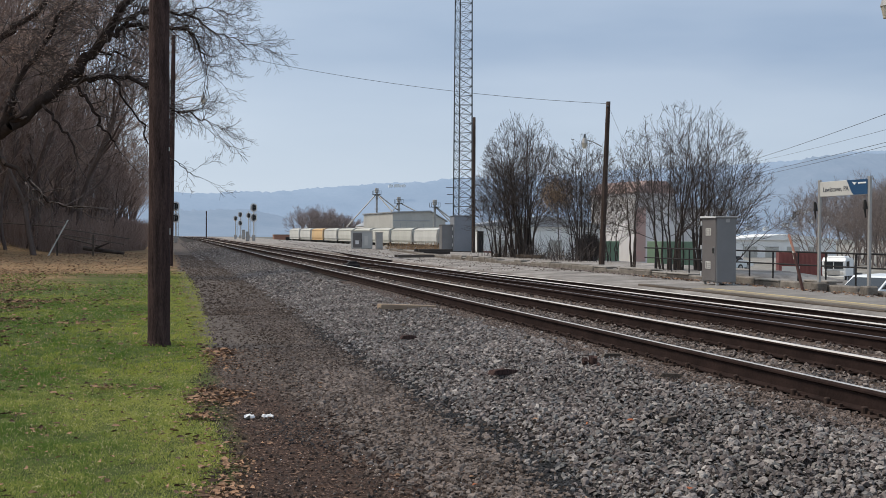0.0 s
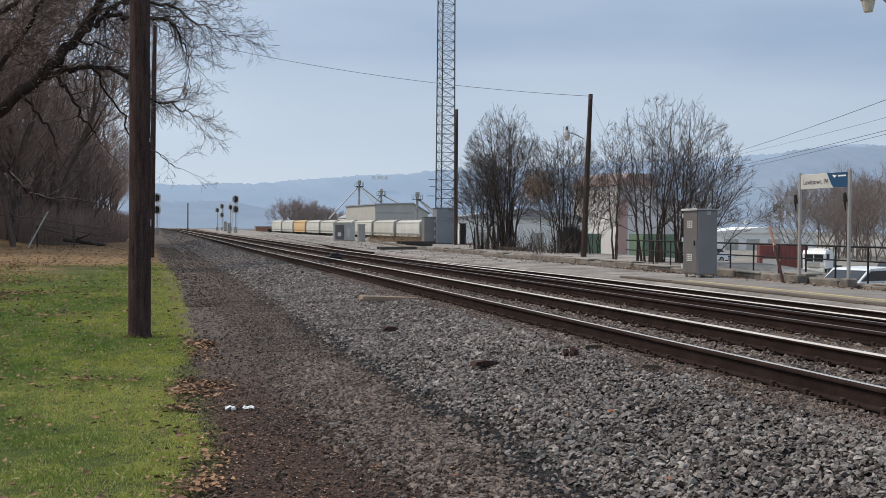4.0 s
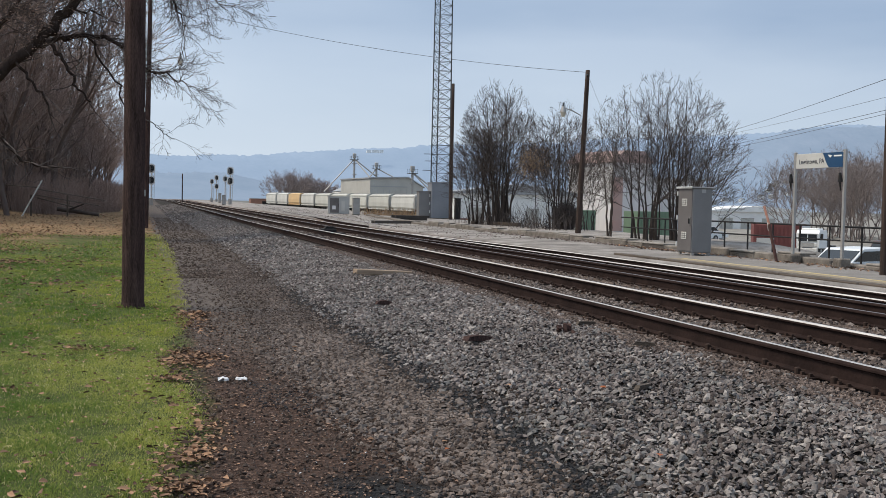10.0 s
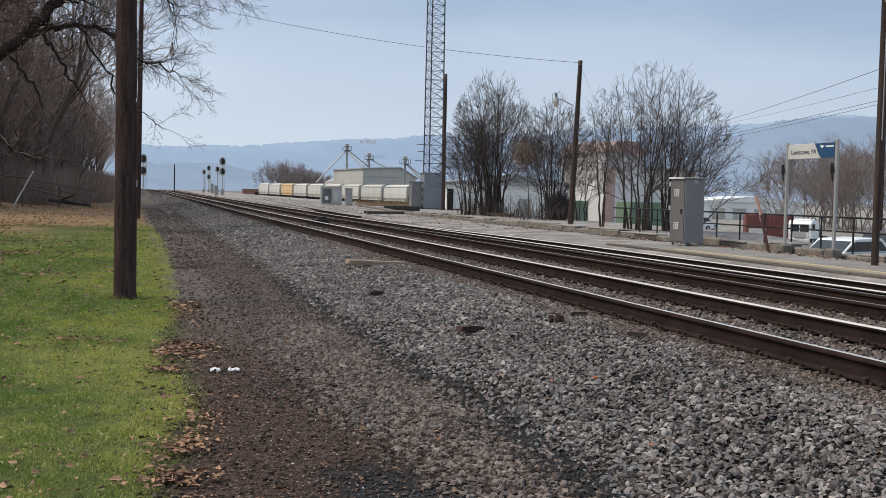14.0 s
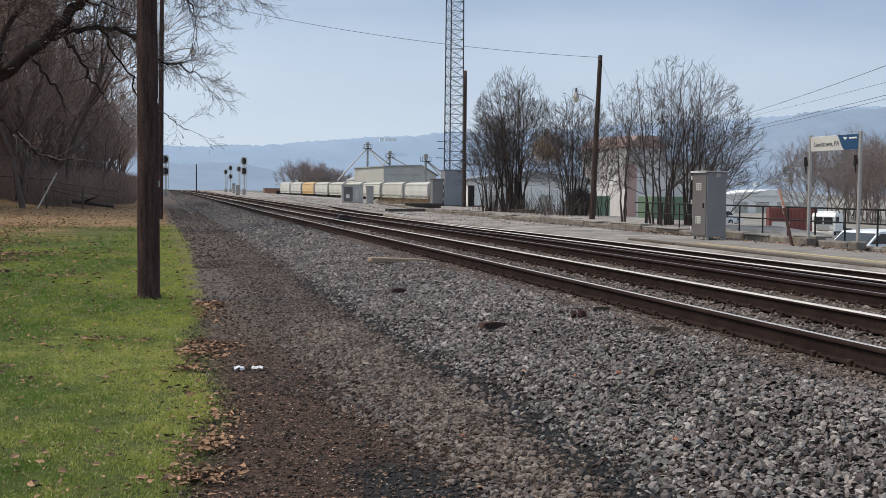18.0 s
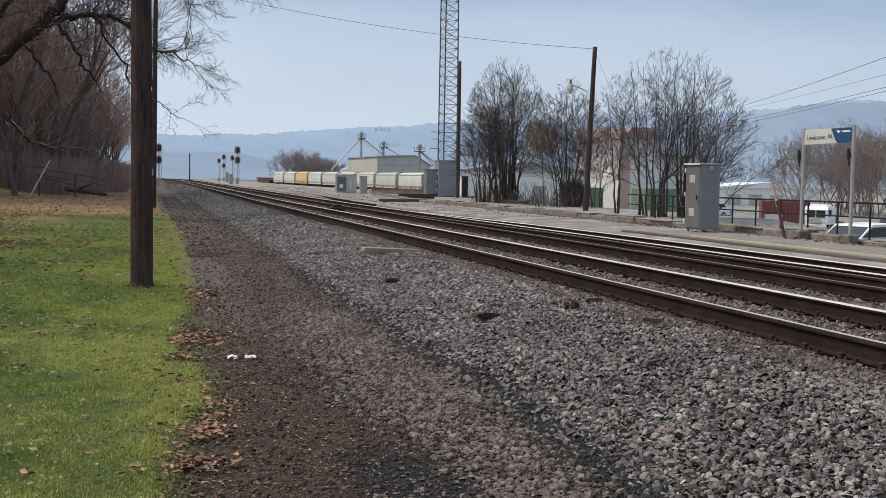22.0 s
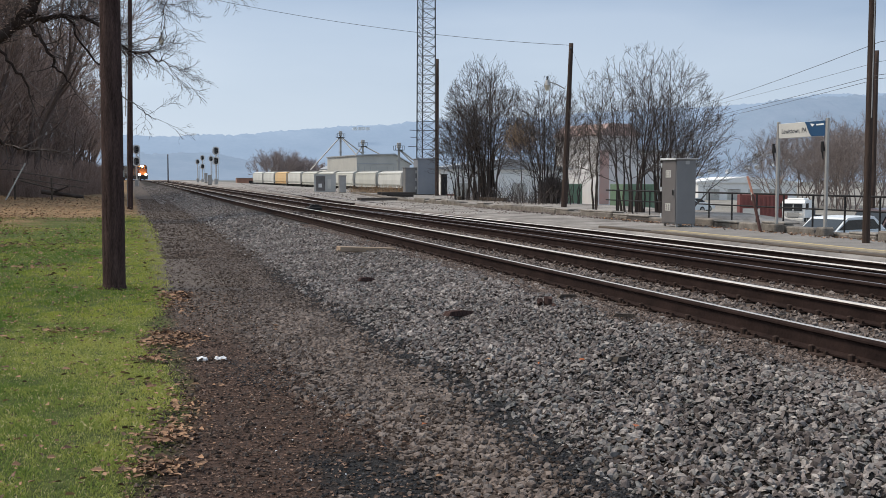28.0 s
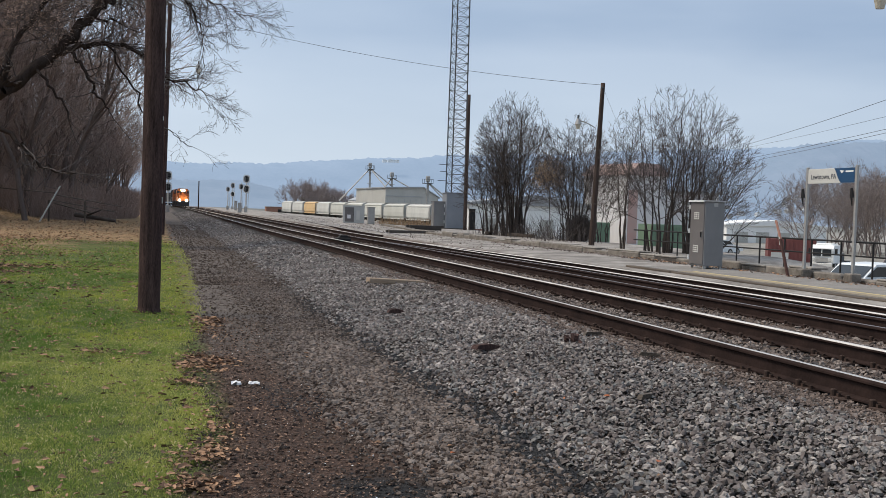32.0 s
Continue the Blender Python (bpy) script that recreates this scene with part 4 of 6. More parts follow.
kerb = empty("retaining_kerb", pose(16.2, 0, 0), "broken old concrete kerb wall behind the platform", "kerb")
tagged(kerb, kind="structure")
yk = 8.0
while yk < 62:
    ln = rp.uniform(0.7, 1.6)
    z0 = land(16.2, yk)
    kh = 0.24
    if not (31.4 < yk < 32.6):
        part("kerb_block", box(rp.uniform(-0.03, 0.03), yk + ln / 2, z0 - 0.1, 0.34 + rp.uniform(-0.05, 0.04), ln - 0.02, (kh := 0.30 + rp.uniform(-0.10, 0.03)), 0.035), M_CONCD, kerb)
    else:
        part("timber_insert", box(0.02, yk + ln / 2, z0 - 0.1, 0.3, ln - 0.02, 0.24, 0.02), M_TIE, kerb, "dark timber in the kerb's gap")
    if rp.random() < (0.85 if yk > 31 else 0.3):
        part("cap_slab", box(0.08, yk + ln / 2, z0 - 0.102 + kh, 0.46, ln - 0.04, 0.05, 0.015), M_CONC, kerb, "pale concrete cap")
    yk += ln
while yk < 92:
    ln = rp.uniform(2.5, 4)
    part("kerb_block", box((yk - 62) * 0.10, yk + ln / 2, land(16.2, yk) - 0.1, 0.4, ln, 0.26 + rp.uniform(-0.06, 0.02), 0.03), M_CONCD, kerb)
    yk += ln


# rubble and leaves at the kerb's foot
p = np.array([(15.75 + rs.normal() * 0.12, y, 0) for y in rs.uniform(14, 50, 700)])
p[:, 2] = [land(a, b) + 0.02 for a, b, _ in p]
v, f = stones(p, rs.uniform(0.02, 0.06, len(p)))
tagged(arr("kerb_rubble", v, f, M_STONED), "crumbled concrete and stones at the kerb", "rubble", kind="stuff")
p = np.array([(15.55 + rs.normal() * 0.2, y, 0) for y in rs.uniform(14, 34, 500)])
p[:, 2] = [land(a, b) + 0.04 for a, b, _ in p]
v, f = dead_leaves(p, rs.uniform(0.06, 0.11, len(p)))
tagged(arr("kerb_leaves", v, f, M_LEAF), "brown leaves blown against the kerb", "leaves", kind="stuff")

# ---- fence behind the kerb ----
fence = empty("pipe_fence", pose(17, 20, 0.55), "black two-rail pipe fence behind the platform kerb", "fence")
yf = -10.0
while yf < 17:
    part("post", rod((0, yf, -0.1), (0, yf, 0.80), 0.024, n=8), M_BLACK, fence)
    yf += 1.3
part("top_rail", rod((0, -10, 0.79), (0, 16.9, 0.79), 0.024), M_BLACK, fence)
part("middle_rail", rod((0, -10, 0.44), (0, 16.9, 0.44), 0.02), M_BLACK, fence)

# ---- station sign ----
sign = empty("station_sign", pose(15.85, 23.14, 0.42), "station name sign on two pale posts beside the platform", "station sign")
for dy, name in ((1.0, "post"), (-1.0, "post")):
    part(name, box(0, dy, 0.0, 0.06, 0.075, 2.74, 0.006), M_GALV, sign)
    part("footing", box(0, dy, -0.15, 0.30, 0.30, 0.36, 0.03), M_CONCD, sign, "rough concrete footing")
panel = part("name_panel", box(0, 0, 2.33, 0.05, 1.9, 0.36, 0.006), M_SIGN, sign)
part("blue_corner", prism([(-0.949, 2.333), (-0.949, 2.687), (-0.14, 2.687), (-0.20, 2.62), (-0.27, 2.50), (-0.34, 2.40), (-0.42, 2.333)], -0.030, -0.026, "x"), M_BLUE, panel, "dark blue corner field")
part("emblem", prism([(-0.36, 2.64), (-0.54, 2.62), (-0.45, 2.56)], -0.034, -0.031, "x"), M_WHITE, panel)
part("emblem_bar", prism([(-0.60, 2.585), (-0.60, 2.62), (-0.90, 2.62), (-0.90, 2.585)], -0.034, -0.031, "x"), M_WHITE, panel)
font = bpy.data.curves.new("name_text", "FONT")
font.body, font.size, font.extrude, font.align_x = "Lewistown, PA", 0.172, 0.002, "CENTER"
txt = new("name_text", font)
me = bpy.data.meshes.new_from_object(txt.evaluated_get(bpy.context.evaluated_depsgraph_get()))
bpy.data.objects.remove(txt)
lettering = new("lettering", me)
lettering.parent = panel
me.materials.clear()
me.materials.append(M_INK)
lettering.matrix_basis = Matrix.Translation((-0.030, 0.30, 2.44)) @ Matrix(((0, 0, -1, 0), (-1, 0, 0, 0), (0, 1, 0, 0), (0, 0, 0, 1)))
for dy in (1.08, -0.93):
    part("loudspeaker", rod((-0.06, dy, 1.98), (-0.08, dy, 2.20), 0.055, 0.03, 8), M_BLACK, sign, "small dark horn")
    part("wire_loop", rod((-0.05, dy, 1.78), (-0.08, dy, 2.0), 0.012, 0.03, 6), M_BLACK, sign)

# ---- relay cabinet ----
cab = empty("relay_cabinet", pose(14.58, 27.0, 0.42, 0, 0, -1), "grey aluminium relay cabinet standing on short legs", "relay cabinet")
body = part("body", box(0.29, 0.42, 0.09, 0.58, 0.84, 1.76, 0.012), M_ALU, cab)
part("door", box(-0.012, 0.42, 0.13, 0.024, 0.80, 1.70, 0.006), M_ALUD, cab, "darker hinged aluminium door")
part("roof", box(0.27, 0.42, 1.85, 0.68, 0.92, 0.035, 0.008), M_GALV, cab)
part("drip_edge", box(-0.06, 0.42, 1.84, 0.02, 0.92, 0.05, 0.004), M_WHITE, cab, "bright drip edge")
for z in (0.45, 1.36):
    vent = part("vent", box(-0.030, 0.44, z, 0.012, 0.30, 0.20, 0.003), M_SIGN, cab, "pale louvred vent")
    for k in range(3):
        part("vent_bar", box(-0.038, 0.44, z + 0.04 + 0.055 * k, 0.006, 0.26, 0.012), M_ALUD, vent)
    for k in (-0.07, 0.07):
        part("vent_bar", box(-0.038, 0.44 + k, z + 0.02, 0.006, 0.012, 0.16), M_ALUD, vent)
part("latch", rod((-0.06, 0.10, 0.88), (-0.06, 0.10, 1.02), 0.018, n=6), M_BLACK, cab)
part("latch_plate", box(-0.03, 0.10, 0.84, 0.014, 0.07, 0.22, 0.004), M_ALU, cab)
for z in (0.25, 0.98, 1.64):
    part("hinge", rod((-0.03, 0.86, z), (-0.03, 0.86, z + 0.12), 0.022, n=6), M_WHITE, cab)
for px_, py_ in ((0.05, 0.06), (0.53, 0.06), (0.05, 0.78), (0.53, 0.78)):
    part("leg", box(px_, py_, -0.04, 0.07, 0.07, 0.13), M_GALV, cab)
part("lifting_plate", box(0.32, -0.004, 1.72, 0.12, 0.008, 0.10, 0.002), M_GALV, cab)

# ---- leaning marker post ----
mk = empty("marker_post", pose(15.6, 24.4, 0.40), "leaning rusty steel marker post with faded orange top", "post")
part("shaft", rod((0, 0, -0.1), (-0.10, 0.30, 0.95), 0.042, n=6), mat("dark_rust", (0.05, 0.022, 0.018), (0.09, 0.038, 0.03), scale=9), mk)
part("top_band", rod((-0.094, 0.285, 0.92), (-0.155, 0.46, 1.42), 0.034, n=6), mat("faded_orange", (0.42, 0.16, 0.10), (0.45, 0.30, 0.24), scale=9), mk, "faded orange top")
part("pale_band", rod((-0.094, 0.283, 0.80), (-0.107, 0.32, 1.0), 0.035, n=6), M_SIGN, mk)


# ---- poles ----
def utility_pole(at, top, r0, r1, label, material=M_POLE, lean=(0, 0)):
    t = empty("utility_pole", pose(*at), label, "utility pole", "utility poles")
    bm = bmesh.new()
    steps, sides = 14, 14
    rng = random.Random(int(at[1] * 10))
    rows = []
    for i in range(steps + 1):
        k = i / steps
        rr = r0 + (r1 - r0) * k
        rows.append([bm.verts.new((lean[0] * k + math.cos(a) * rr * rng.uniform(0.97, 1.03), lean[1] * k + math.sin(a) * rr * rng.uniform(0.97, 1.03), -0.5 + (top + 0.5) * k))
                     for a in [2 * math.pi * j / sides for j in range(sides)]])
    for p_, q_ in zip(rows, rows[1:]):
        for j in range(sides):
            bm.faces.new((p_[j], p_[(j + 1) % sides], q_[(j + 1) % sides], q_[j]))
    bm.faces.new(rows[-1])
    part("shaft", bm, material, t, smooth=True)
    return t


def street_light(t, z, dx, dy, dz, shade=M_GALV):
    """A curved arm with a lamp head, as parts of a pole."""
    pts = [Vector((dx * k, dy * k, z + dz * math.sin(k * math.pi / 2))) for k in [i / 6 for i in range(7)]]
    bm = bmesh.new()
    for p_, q_ in zip(pts, pts[1:]):
        rod(p_, q_, 0.03, n=6, bm=bm)
    part("lamp_arm", bm, M_GALV, t)
    e_ = pts[-1]
    head = part("lamp_head", rod(e_ + Vector((0, 0, -0.18)), e_ + Vector((0, 0, 0.10)), 0.16, 0.08, 10), shade, t)
    part("refractor", rod(e_ + Vector((0, 0, -0.42)), e_ + Vector((0, 0, -0.18)), 0.09, 0.145, 10), M_LAMPGLASS, head, "yellowed glass refractor")
    part("photocell", rod(e_ + Vector((0, 0, 0.10)), e_ + Vector((0, 0, 0.28)), 0.05, 0.05, 6), M_DSTEEL, head)


p1 = utility_pole((0.04, 17.68, 0.03), 10.5, 0.172, 0.135, "thick dark weathered wooden utility pole standing on the lawn")
# added dark ring: stands in for the contact shadow around the foot
part("collar_shadow", rod((0, 0, -0.02), (0, 0, 0.05), 0.19, 0.175, 12), M_POLE, p1, "dark wood ring in place of contact shade at the pole foot")
part("staple", box(0.165, -0.05, 1.7, 0.02, 0.02, 0.10), M_GALV, p1)
part("tag", box(0.150, -0.07, 3.0, 0.012, 0.05, 0.06), M_PAPER, p1, "small pale tag")
p2 = utility_pole((0.32, 62, 0.05), 12.6, 0.16, 0.11, "dark wooden utility pole with a lamp near the woods", lean=(0.16, 0))
street_light(p2, 8.8, 1.75, -0.4, 0.45)
part("ground_wire", rod((-0.15, -0.06, 0.1), (0.0, -0.06, 12.2), 0.014, n=5), M_GALV, p2)
part("conduit", rod((-0.17, 0, 5.0), (-0.06, 0, 9.6), 0.03, n=6), M_SIGN, p2, "pale conduit")
p3 = utility_pole((21.1, 51, 0.35), 8.1, 0.15, 0.105, "slightly leaning grey wooden pole with a lamp among bare shrubs", M_POLE2, lean=(0.32, 0))
street_light(p3, 5.85, -1.0, -0.2, 0.30)
part("insulator", rod((0.28, -0.12, 7.85), (0.20, -0.12, 7.85), 0.05, n=8), M_DSTEEL, p3)
p4 = utility_pole((14.9, 19.4, 0.40), 9.5, 0.078, 0.066, "brown wooden pole standing on the platform's back edge", M_POLE2, lean=(0.0, 0))
street_light(p4, 5.85, -0.62, 0, 0.35)
part("number_tag", box(-0.02, -0.085, 5.4, 0.07, 0.015, 0.12), M_SIGN, p4, "pale plate")
part("conduit", rod((-0.01, -0.082, 2.6), (0.0, -0.078, 7.5), 0.012, n=5), M_GALV, p4)
p5 = utility_pole((24.37, 86.1, 0.2), 11.2, 0.15, 0.12, "tall grey wooden pole beside the radio tower", M_POLE2)
p6 = utility_pole((29.6, 38.5, -0.3), 7.3, 0.11, 0.09, "brown wooden pole by the parking lot", M_POLE2)


def cable(name, p, q, sag, r=0.012, label="thin black overhead cable"):
    p, q = Vector(p), Vector(q)
    cu = bpy.data.curves.new(name, "CURVE")
    cu.dimensions, cu.bevel_depth, cu.bevel_resolution = "3D", r, 1
    sp = cu.splines.new("POLY")
    sp.points.add(24)
    for k in range(25):
        c = p.lerp(q, k / 24)
        sp.points[k].co = (c.x, c.y, c.z - sag * 4 * (k / 24) * (1 - k / 24), 1)
    cu.materials.append(M_WIRE)
    return tagged(new(name, cu), label, "cable", "overhead cables")


cable("overhead_cable", (0.5, 62, 12.3), (21.35, 51, 8.35), 0.55, 0.011)
cable("overhead_cable", (21.4, 51, 8.3), (60, 130, 9.0), 0.8, 0.006)
for near, far_end, sag, r in ((4.55, (50, 115, 9.2), 1.2, 0.006), (4.15, (56, 115, 9.4), 0.5, 0.004), (3.88, (50, 115, 7.6), 0.7, 0.0055), (3.8, (50, 115, 7.3), 0.7, 0.005)):
    cable("overhead_cable", (15.1, 19.4, near), far_end, sag, r)
    cable("overhead_cable", (15.1, 19.4, near), (19.5, -25, near + 1.8), 0.3, r)

# ---- radio tower ----
tw = empty("radio_tower", pose(24.95, 92, 0.3), "slender steel lattice radio tower rising behind the yard", "radio tower")
TW = [(-0.85, -0.35), (0.85, -0.35), (0.0, 0.95)]


def leg_at(i, z):
    s = 1.0 - 0.18 * z / 34.0
    return Vector((TW[i][0] * s, TW[i][1] * s, z))


for i in range(3):
    part("leg", rod(leg_at(i, 0), leg_at(i, 34), 0.06, 0.05, 6), M_DSTEEL, tw)
z = 0.0
while z < 33.2:
    for i in range(3):
        j = (i + 1) % 3
        part("strut", rod(leg_at(i, z), leg_at(j, z), 0.018, n=4), M_DSTEEL, tw)
        part("brace", rod(leg_at(i, z), leg_at(j, z + 0.8), 0.018, n=4), M_DSTEEL, tw)
        part("brace", rod(leg_at(j, z), leg_at(i, z + 0.8), 0.018, n=4), M_DSTEEL, tw)
    z += 0.8
for z, dx in ((4.2, -1.3), (5.0, -1.1), (5.6, -1.2)):
    part("antenna_arm", rod((-0.8, -0.3, z), (dx - 0.3, -0.4, z), 0.03, n=5), M_DSTEEL, tw)

# ---- equipment huts in the yard ----


def hut(name, m, sx, sy, sz, label, material, details=True):
    t = empty(name, m, label, "equipment cabinet", "equipment cabinets")
    part("body", box(0, 0, 0.1, sx, sy, sz, 0.02), material, t)
    part("base", box(0, 0, -0.25, sx * 0.96, sy * 0.96, 0.36), M_CONCD, t)
    part("roof", box(0, 0, sz + 0.09, sx + 0.1, sy + 0.1, 0.05, 0.01), material, t)
    if details:
        part("door", box(-sx * 0.2, -sy / 2 - 0.012, 0.2, sx * 0.42, 0.02, sz * 0.85, 0.005), M_ALUD, t)
        part("notice", box(-sx * 0.22, -sy / 2 - 0.03, sz * 0.32, sx * 0.16, 0.01, sz * 0.22), M_PAPER, t, "pale notice plate")
        part("notice", box(sx * 0.2, -sy / 2 - 0.016, sz * 0.25, sx * 0.16, 0.01, sz * 0.55), M_SIGN, t, "pale panel")
        part("handle", rod((-sx * 0.02, -sy / 2 - 0.05, sz * 0.5), (-sx * 0.02, -sy / 2 - 0.05, sz * 0.6), 0.03, n=6), M_BLACK, t)
    return t


hut("signal_bungalow", pose(17.9, 102, 0.4, 0, 0, -8), 2.0, 1.5, 1.6, "wide light grey signal equipment cabinet in the yard", M_CASE)
hut("signal_case", pose(18.9, 98.5, 0.4), 0.62, 0.5, 1.5, "narrow grey signal case in the yard", M_GALV, False)
h1 = hut("radio_hut", pose(24.2, 89.5, 0.35), 1.5, 1.4, 2.95, "tall dark grey steel hut at the tower's foot", mat("slate_paint", (0.25, 0.265, 0.29), (0.20, 0.215, 0.24), scale=1), False)
h2 = hut("meter_cabinet", pose(22.95, 89.6, 0.35), 0.95, 0.9, 2.2, "grey steel cabinet with pale hinges beside the tower hut", M_ALU, False)
for z in (0.5, 1.2, 1.85):
    part("hinge", box(0.44, -0.47, z, 0.07, 0.03, 0.25), M_WHITE, h2)
h3 = hut("junction_box", pose(25.35, 87.5, 0.3), 0.45, 0.4, 1.7, "small dark junction box by the pole", M_BLACK, False)


def tie_stack(at, n, layers, ang):
    t = empty("tie_stack", pose(*at, 0, 0, ang), "stack of old dark railway ties on the ground", "tie stack")
    for k in range(layers):
        for j in range(n - k):
            part("tie", box(rp.uniform(-0.15, 0.15), (j - (n - k - 1) / 2) * 0.27, k * 0.175, 2.6, 0.23, 0.17, 0.012), M_TIE, t)
    return t


tie_stack((19.0, 78, land(19, 78)), 3, 2, 5)
tie_stack((14.9, 65.5, land(14.9, 65.5)), 2, 1, 12)
for (x, y, a_) in ((21.5, 70, 70), (22.4, 66, 100)):
    t = empty("loose_timber", pose(x, y, land(x, y) + 0.02, 0, 0, a_), "weathered grey timber lying in the yard", "timber")
    part("beam", box(0, 0, 0, 3.4, 0.25, 0.2, 0.02), M_TIMBER, t)


# ---- signals ----
def signal(at, top, heads, label, ladder=True, s=1.0):
    s *= 0.84
    t = empty("railway_signal", pose(*at), label, "railway signal", "railway signals")
    part("mast", rod((0, 0, 0), (0, 0, top), 0.085, 0.075, 8), M_SIGN, t)
    part("base", box(0, 0, -0.3, 0.55, 0.55, 1.0, 0.03), M_GALV, t)
    for z in heads:
        pts = [(0.44 * s * math.cos(a_), 0.22 * s * (1 if math.sin(a_) > 0 else -1) + 0.42 * s * math.sin(a_)) for a_ in [2 * math.pi * (i + 0.5) / 18 for i in range(18)]]
        rim = part("backboard_rim", prism([(1.56 * u, z + 1.36 * w) for u, w in pts], -0.20, -0.16), M_WHITE, t, "pale rim of the backboard")
        part("backboard", prism([(u, z + w) for u, w in pts], -0.26, -0.215), M_BLACK, t)
        for k in (-0.42, 0.0, 0.42):
            hood = part("hood", rod((0.12 * s, -0.24, z + k * s), (0.12 * s, -0.55, z + k * s - 0.04), 0.14 * s, 0.12 * s, 8), M_DSTEEL, rim)
        part("back_case", box(-0.25 * s, -0.3, z - 0.5 * s, 0.22 * s, 0.12, 0.9 * s, 0.01), M_ALU, t)
    if ladder:
        for dx in (0.12, 0.42):
            part("ladder_rail", rod((dx, 0.25, 0.3), (dx, 0.25, top - 0.5), 0.025, n=5), M_GALV, t)
        bm = bmesh.new()
        for i in range(int((top - 1) / 0.35)):
            rod((0.12, 0.25, 0.5 + 0.35 * i), (0.42, 0.25, 0.5 + 0.35 * i), 0.015, n=4, bm=bm)
        part("ladder_rungs", bm, M_GALV, t)
    return t


signal((14.5, 190, 1.0), 5.9, (5.4, 3.7), "tall two-headed railway signal mast beside the main line", s=1.0)
signal((1.35, 165, 0.85), 5.6, (5.0, 3.3), "two-headed railway signal mast at the edge of the woods", s=0.95)
signal((16.8, 262, 0.9), 5.9, (5.6, 3.6), "distant two-headed railway signal mast", s=0.9)
signal((15.0, 250, 1.0), 4.0, (4.4,), "distant single-headed railway signal", s=0.8)
signal((17.2, 240, 1.0), 5.8, (4.9,), "slender single-headed railway signal with ladder", s=0.9)
utility_pole((7.8 + 0.2, 232, 0.6), 6.0, 0.13, 0.11, "lone slim pole beside the distant curve", M_POLE2)
for (x, y) in ((13.2, 186), (16.0, 238)):
    hut("signal_case", pose(x, y, land(x, y)), 0.6, 0.5, 1.9 if y > 200 else 1.5, "slim grey equipment case by the signal mast", M_GALV, False)

# ---- bare trees ----


def grow(rng, start, way, length, radius, depth, out, spread=0.55, up=0.12, twigs=3, shrink=0.72, min_r=0.004, wig=0.11):
    """A limb that bends as it goes and divides; fills out with (p, q, r0, r1, depth)."""
    p, d, n = Vector(start), Vector(way).normalized(), max(2, int(3 + depth * 0.6))
    seg = length / n
    r = radius
    for i in range(n):
        d = (d + Vector((rng.gauss(0, wig), rng.gauss(0, wig), rng.gauss(0, wig * 0.85) + up * 0.4))).normalized()
        q = p + d * seg
        r2 = max(min_r, r * (1 - 0.45 / n))
        out.append((p.copy(), q.copy(), r, r2, depth))
        if depth > 0 and i > 0:
            for _ in range(twigs if i == n - 1 else max(1, twigs - 2)):
                side = Vector((rng.gauss(0, 1), rng.gauss(0, 1), rng.gauss(0, 0.7)))
                w = (d + side.normalized() * spread * rng.uniform(0.7, 1.5) + Vector((0, 0, up))).normalized()
                grow(rng, q, w, length * shrink * rng.uniform(0.7, 1.1), max(min_r, r2 * rng.uniform(0.5, 0.72)), depth - 1, out, spread, up, twigs, shrink, min_r, wig)
        p, r = q, r2
    return out


def tree_parts(t, segs, thick=0.035, wood=M_BARK, twig=M_TWIG):
    """Each connected trunk is a part; loose thick pieces go with the twigs."""
    root, runs = {}, {}

    def find(k):
        while root.setdefault(k, k) != k:
            k = root[k]
        return k

    def key(q):
        return (round(q[0], 3), round(q[1], 3), round(q[2], 3))

    big, small = [s for s in segs if s[3] >= thick], [s[:4] for s in segs if s[3] < thick]
    for s in big:
        root[find(key(s[0]))] = find(key(s[1]))
    for s in big:
        runs.setdefault(find(key(s[0])), []).append(s)
    for run in runs.values():
        if len(run) < 6:
            small += [s[:4] for s in run]
            continue
        v, f = tubes([(s[0], s[1] + (s[1] - s[0]).normalized() * s[3] * 0.45, s[2], s[3]) for s in run], 7)
        arr("trunk", v, f, wood, t, smooth=True)
    if small:
        v, f = tubes(small, 3)
        arr("crown", v, f, twig, t, "bare twigs")


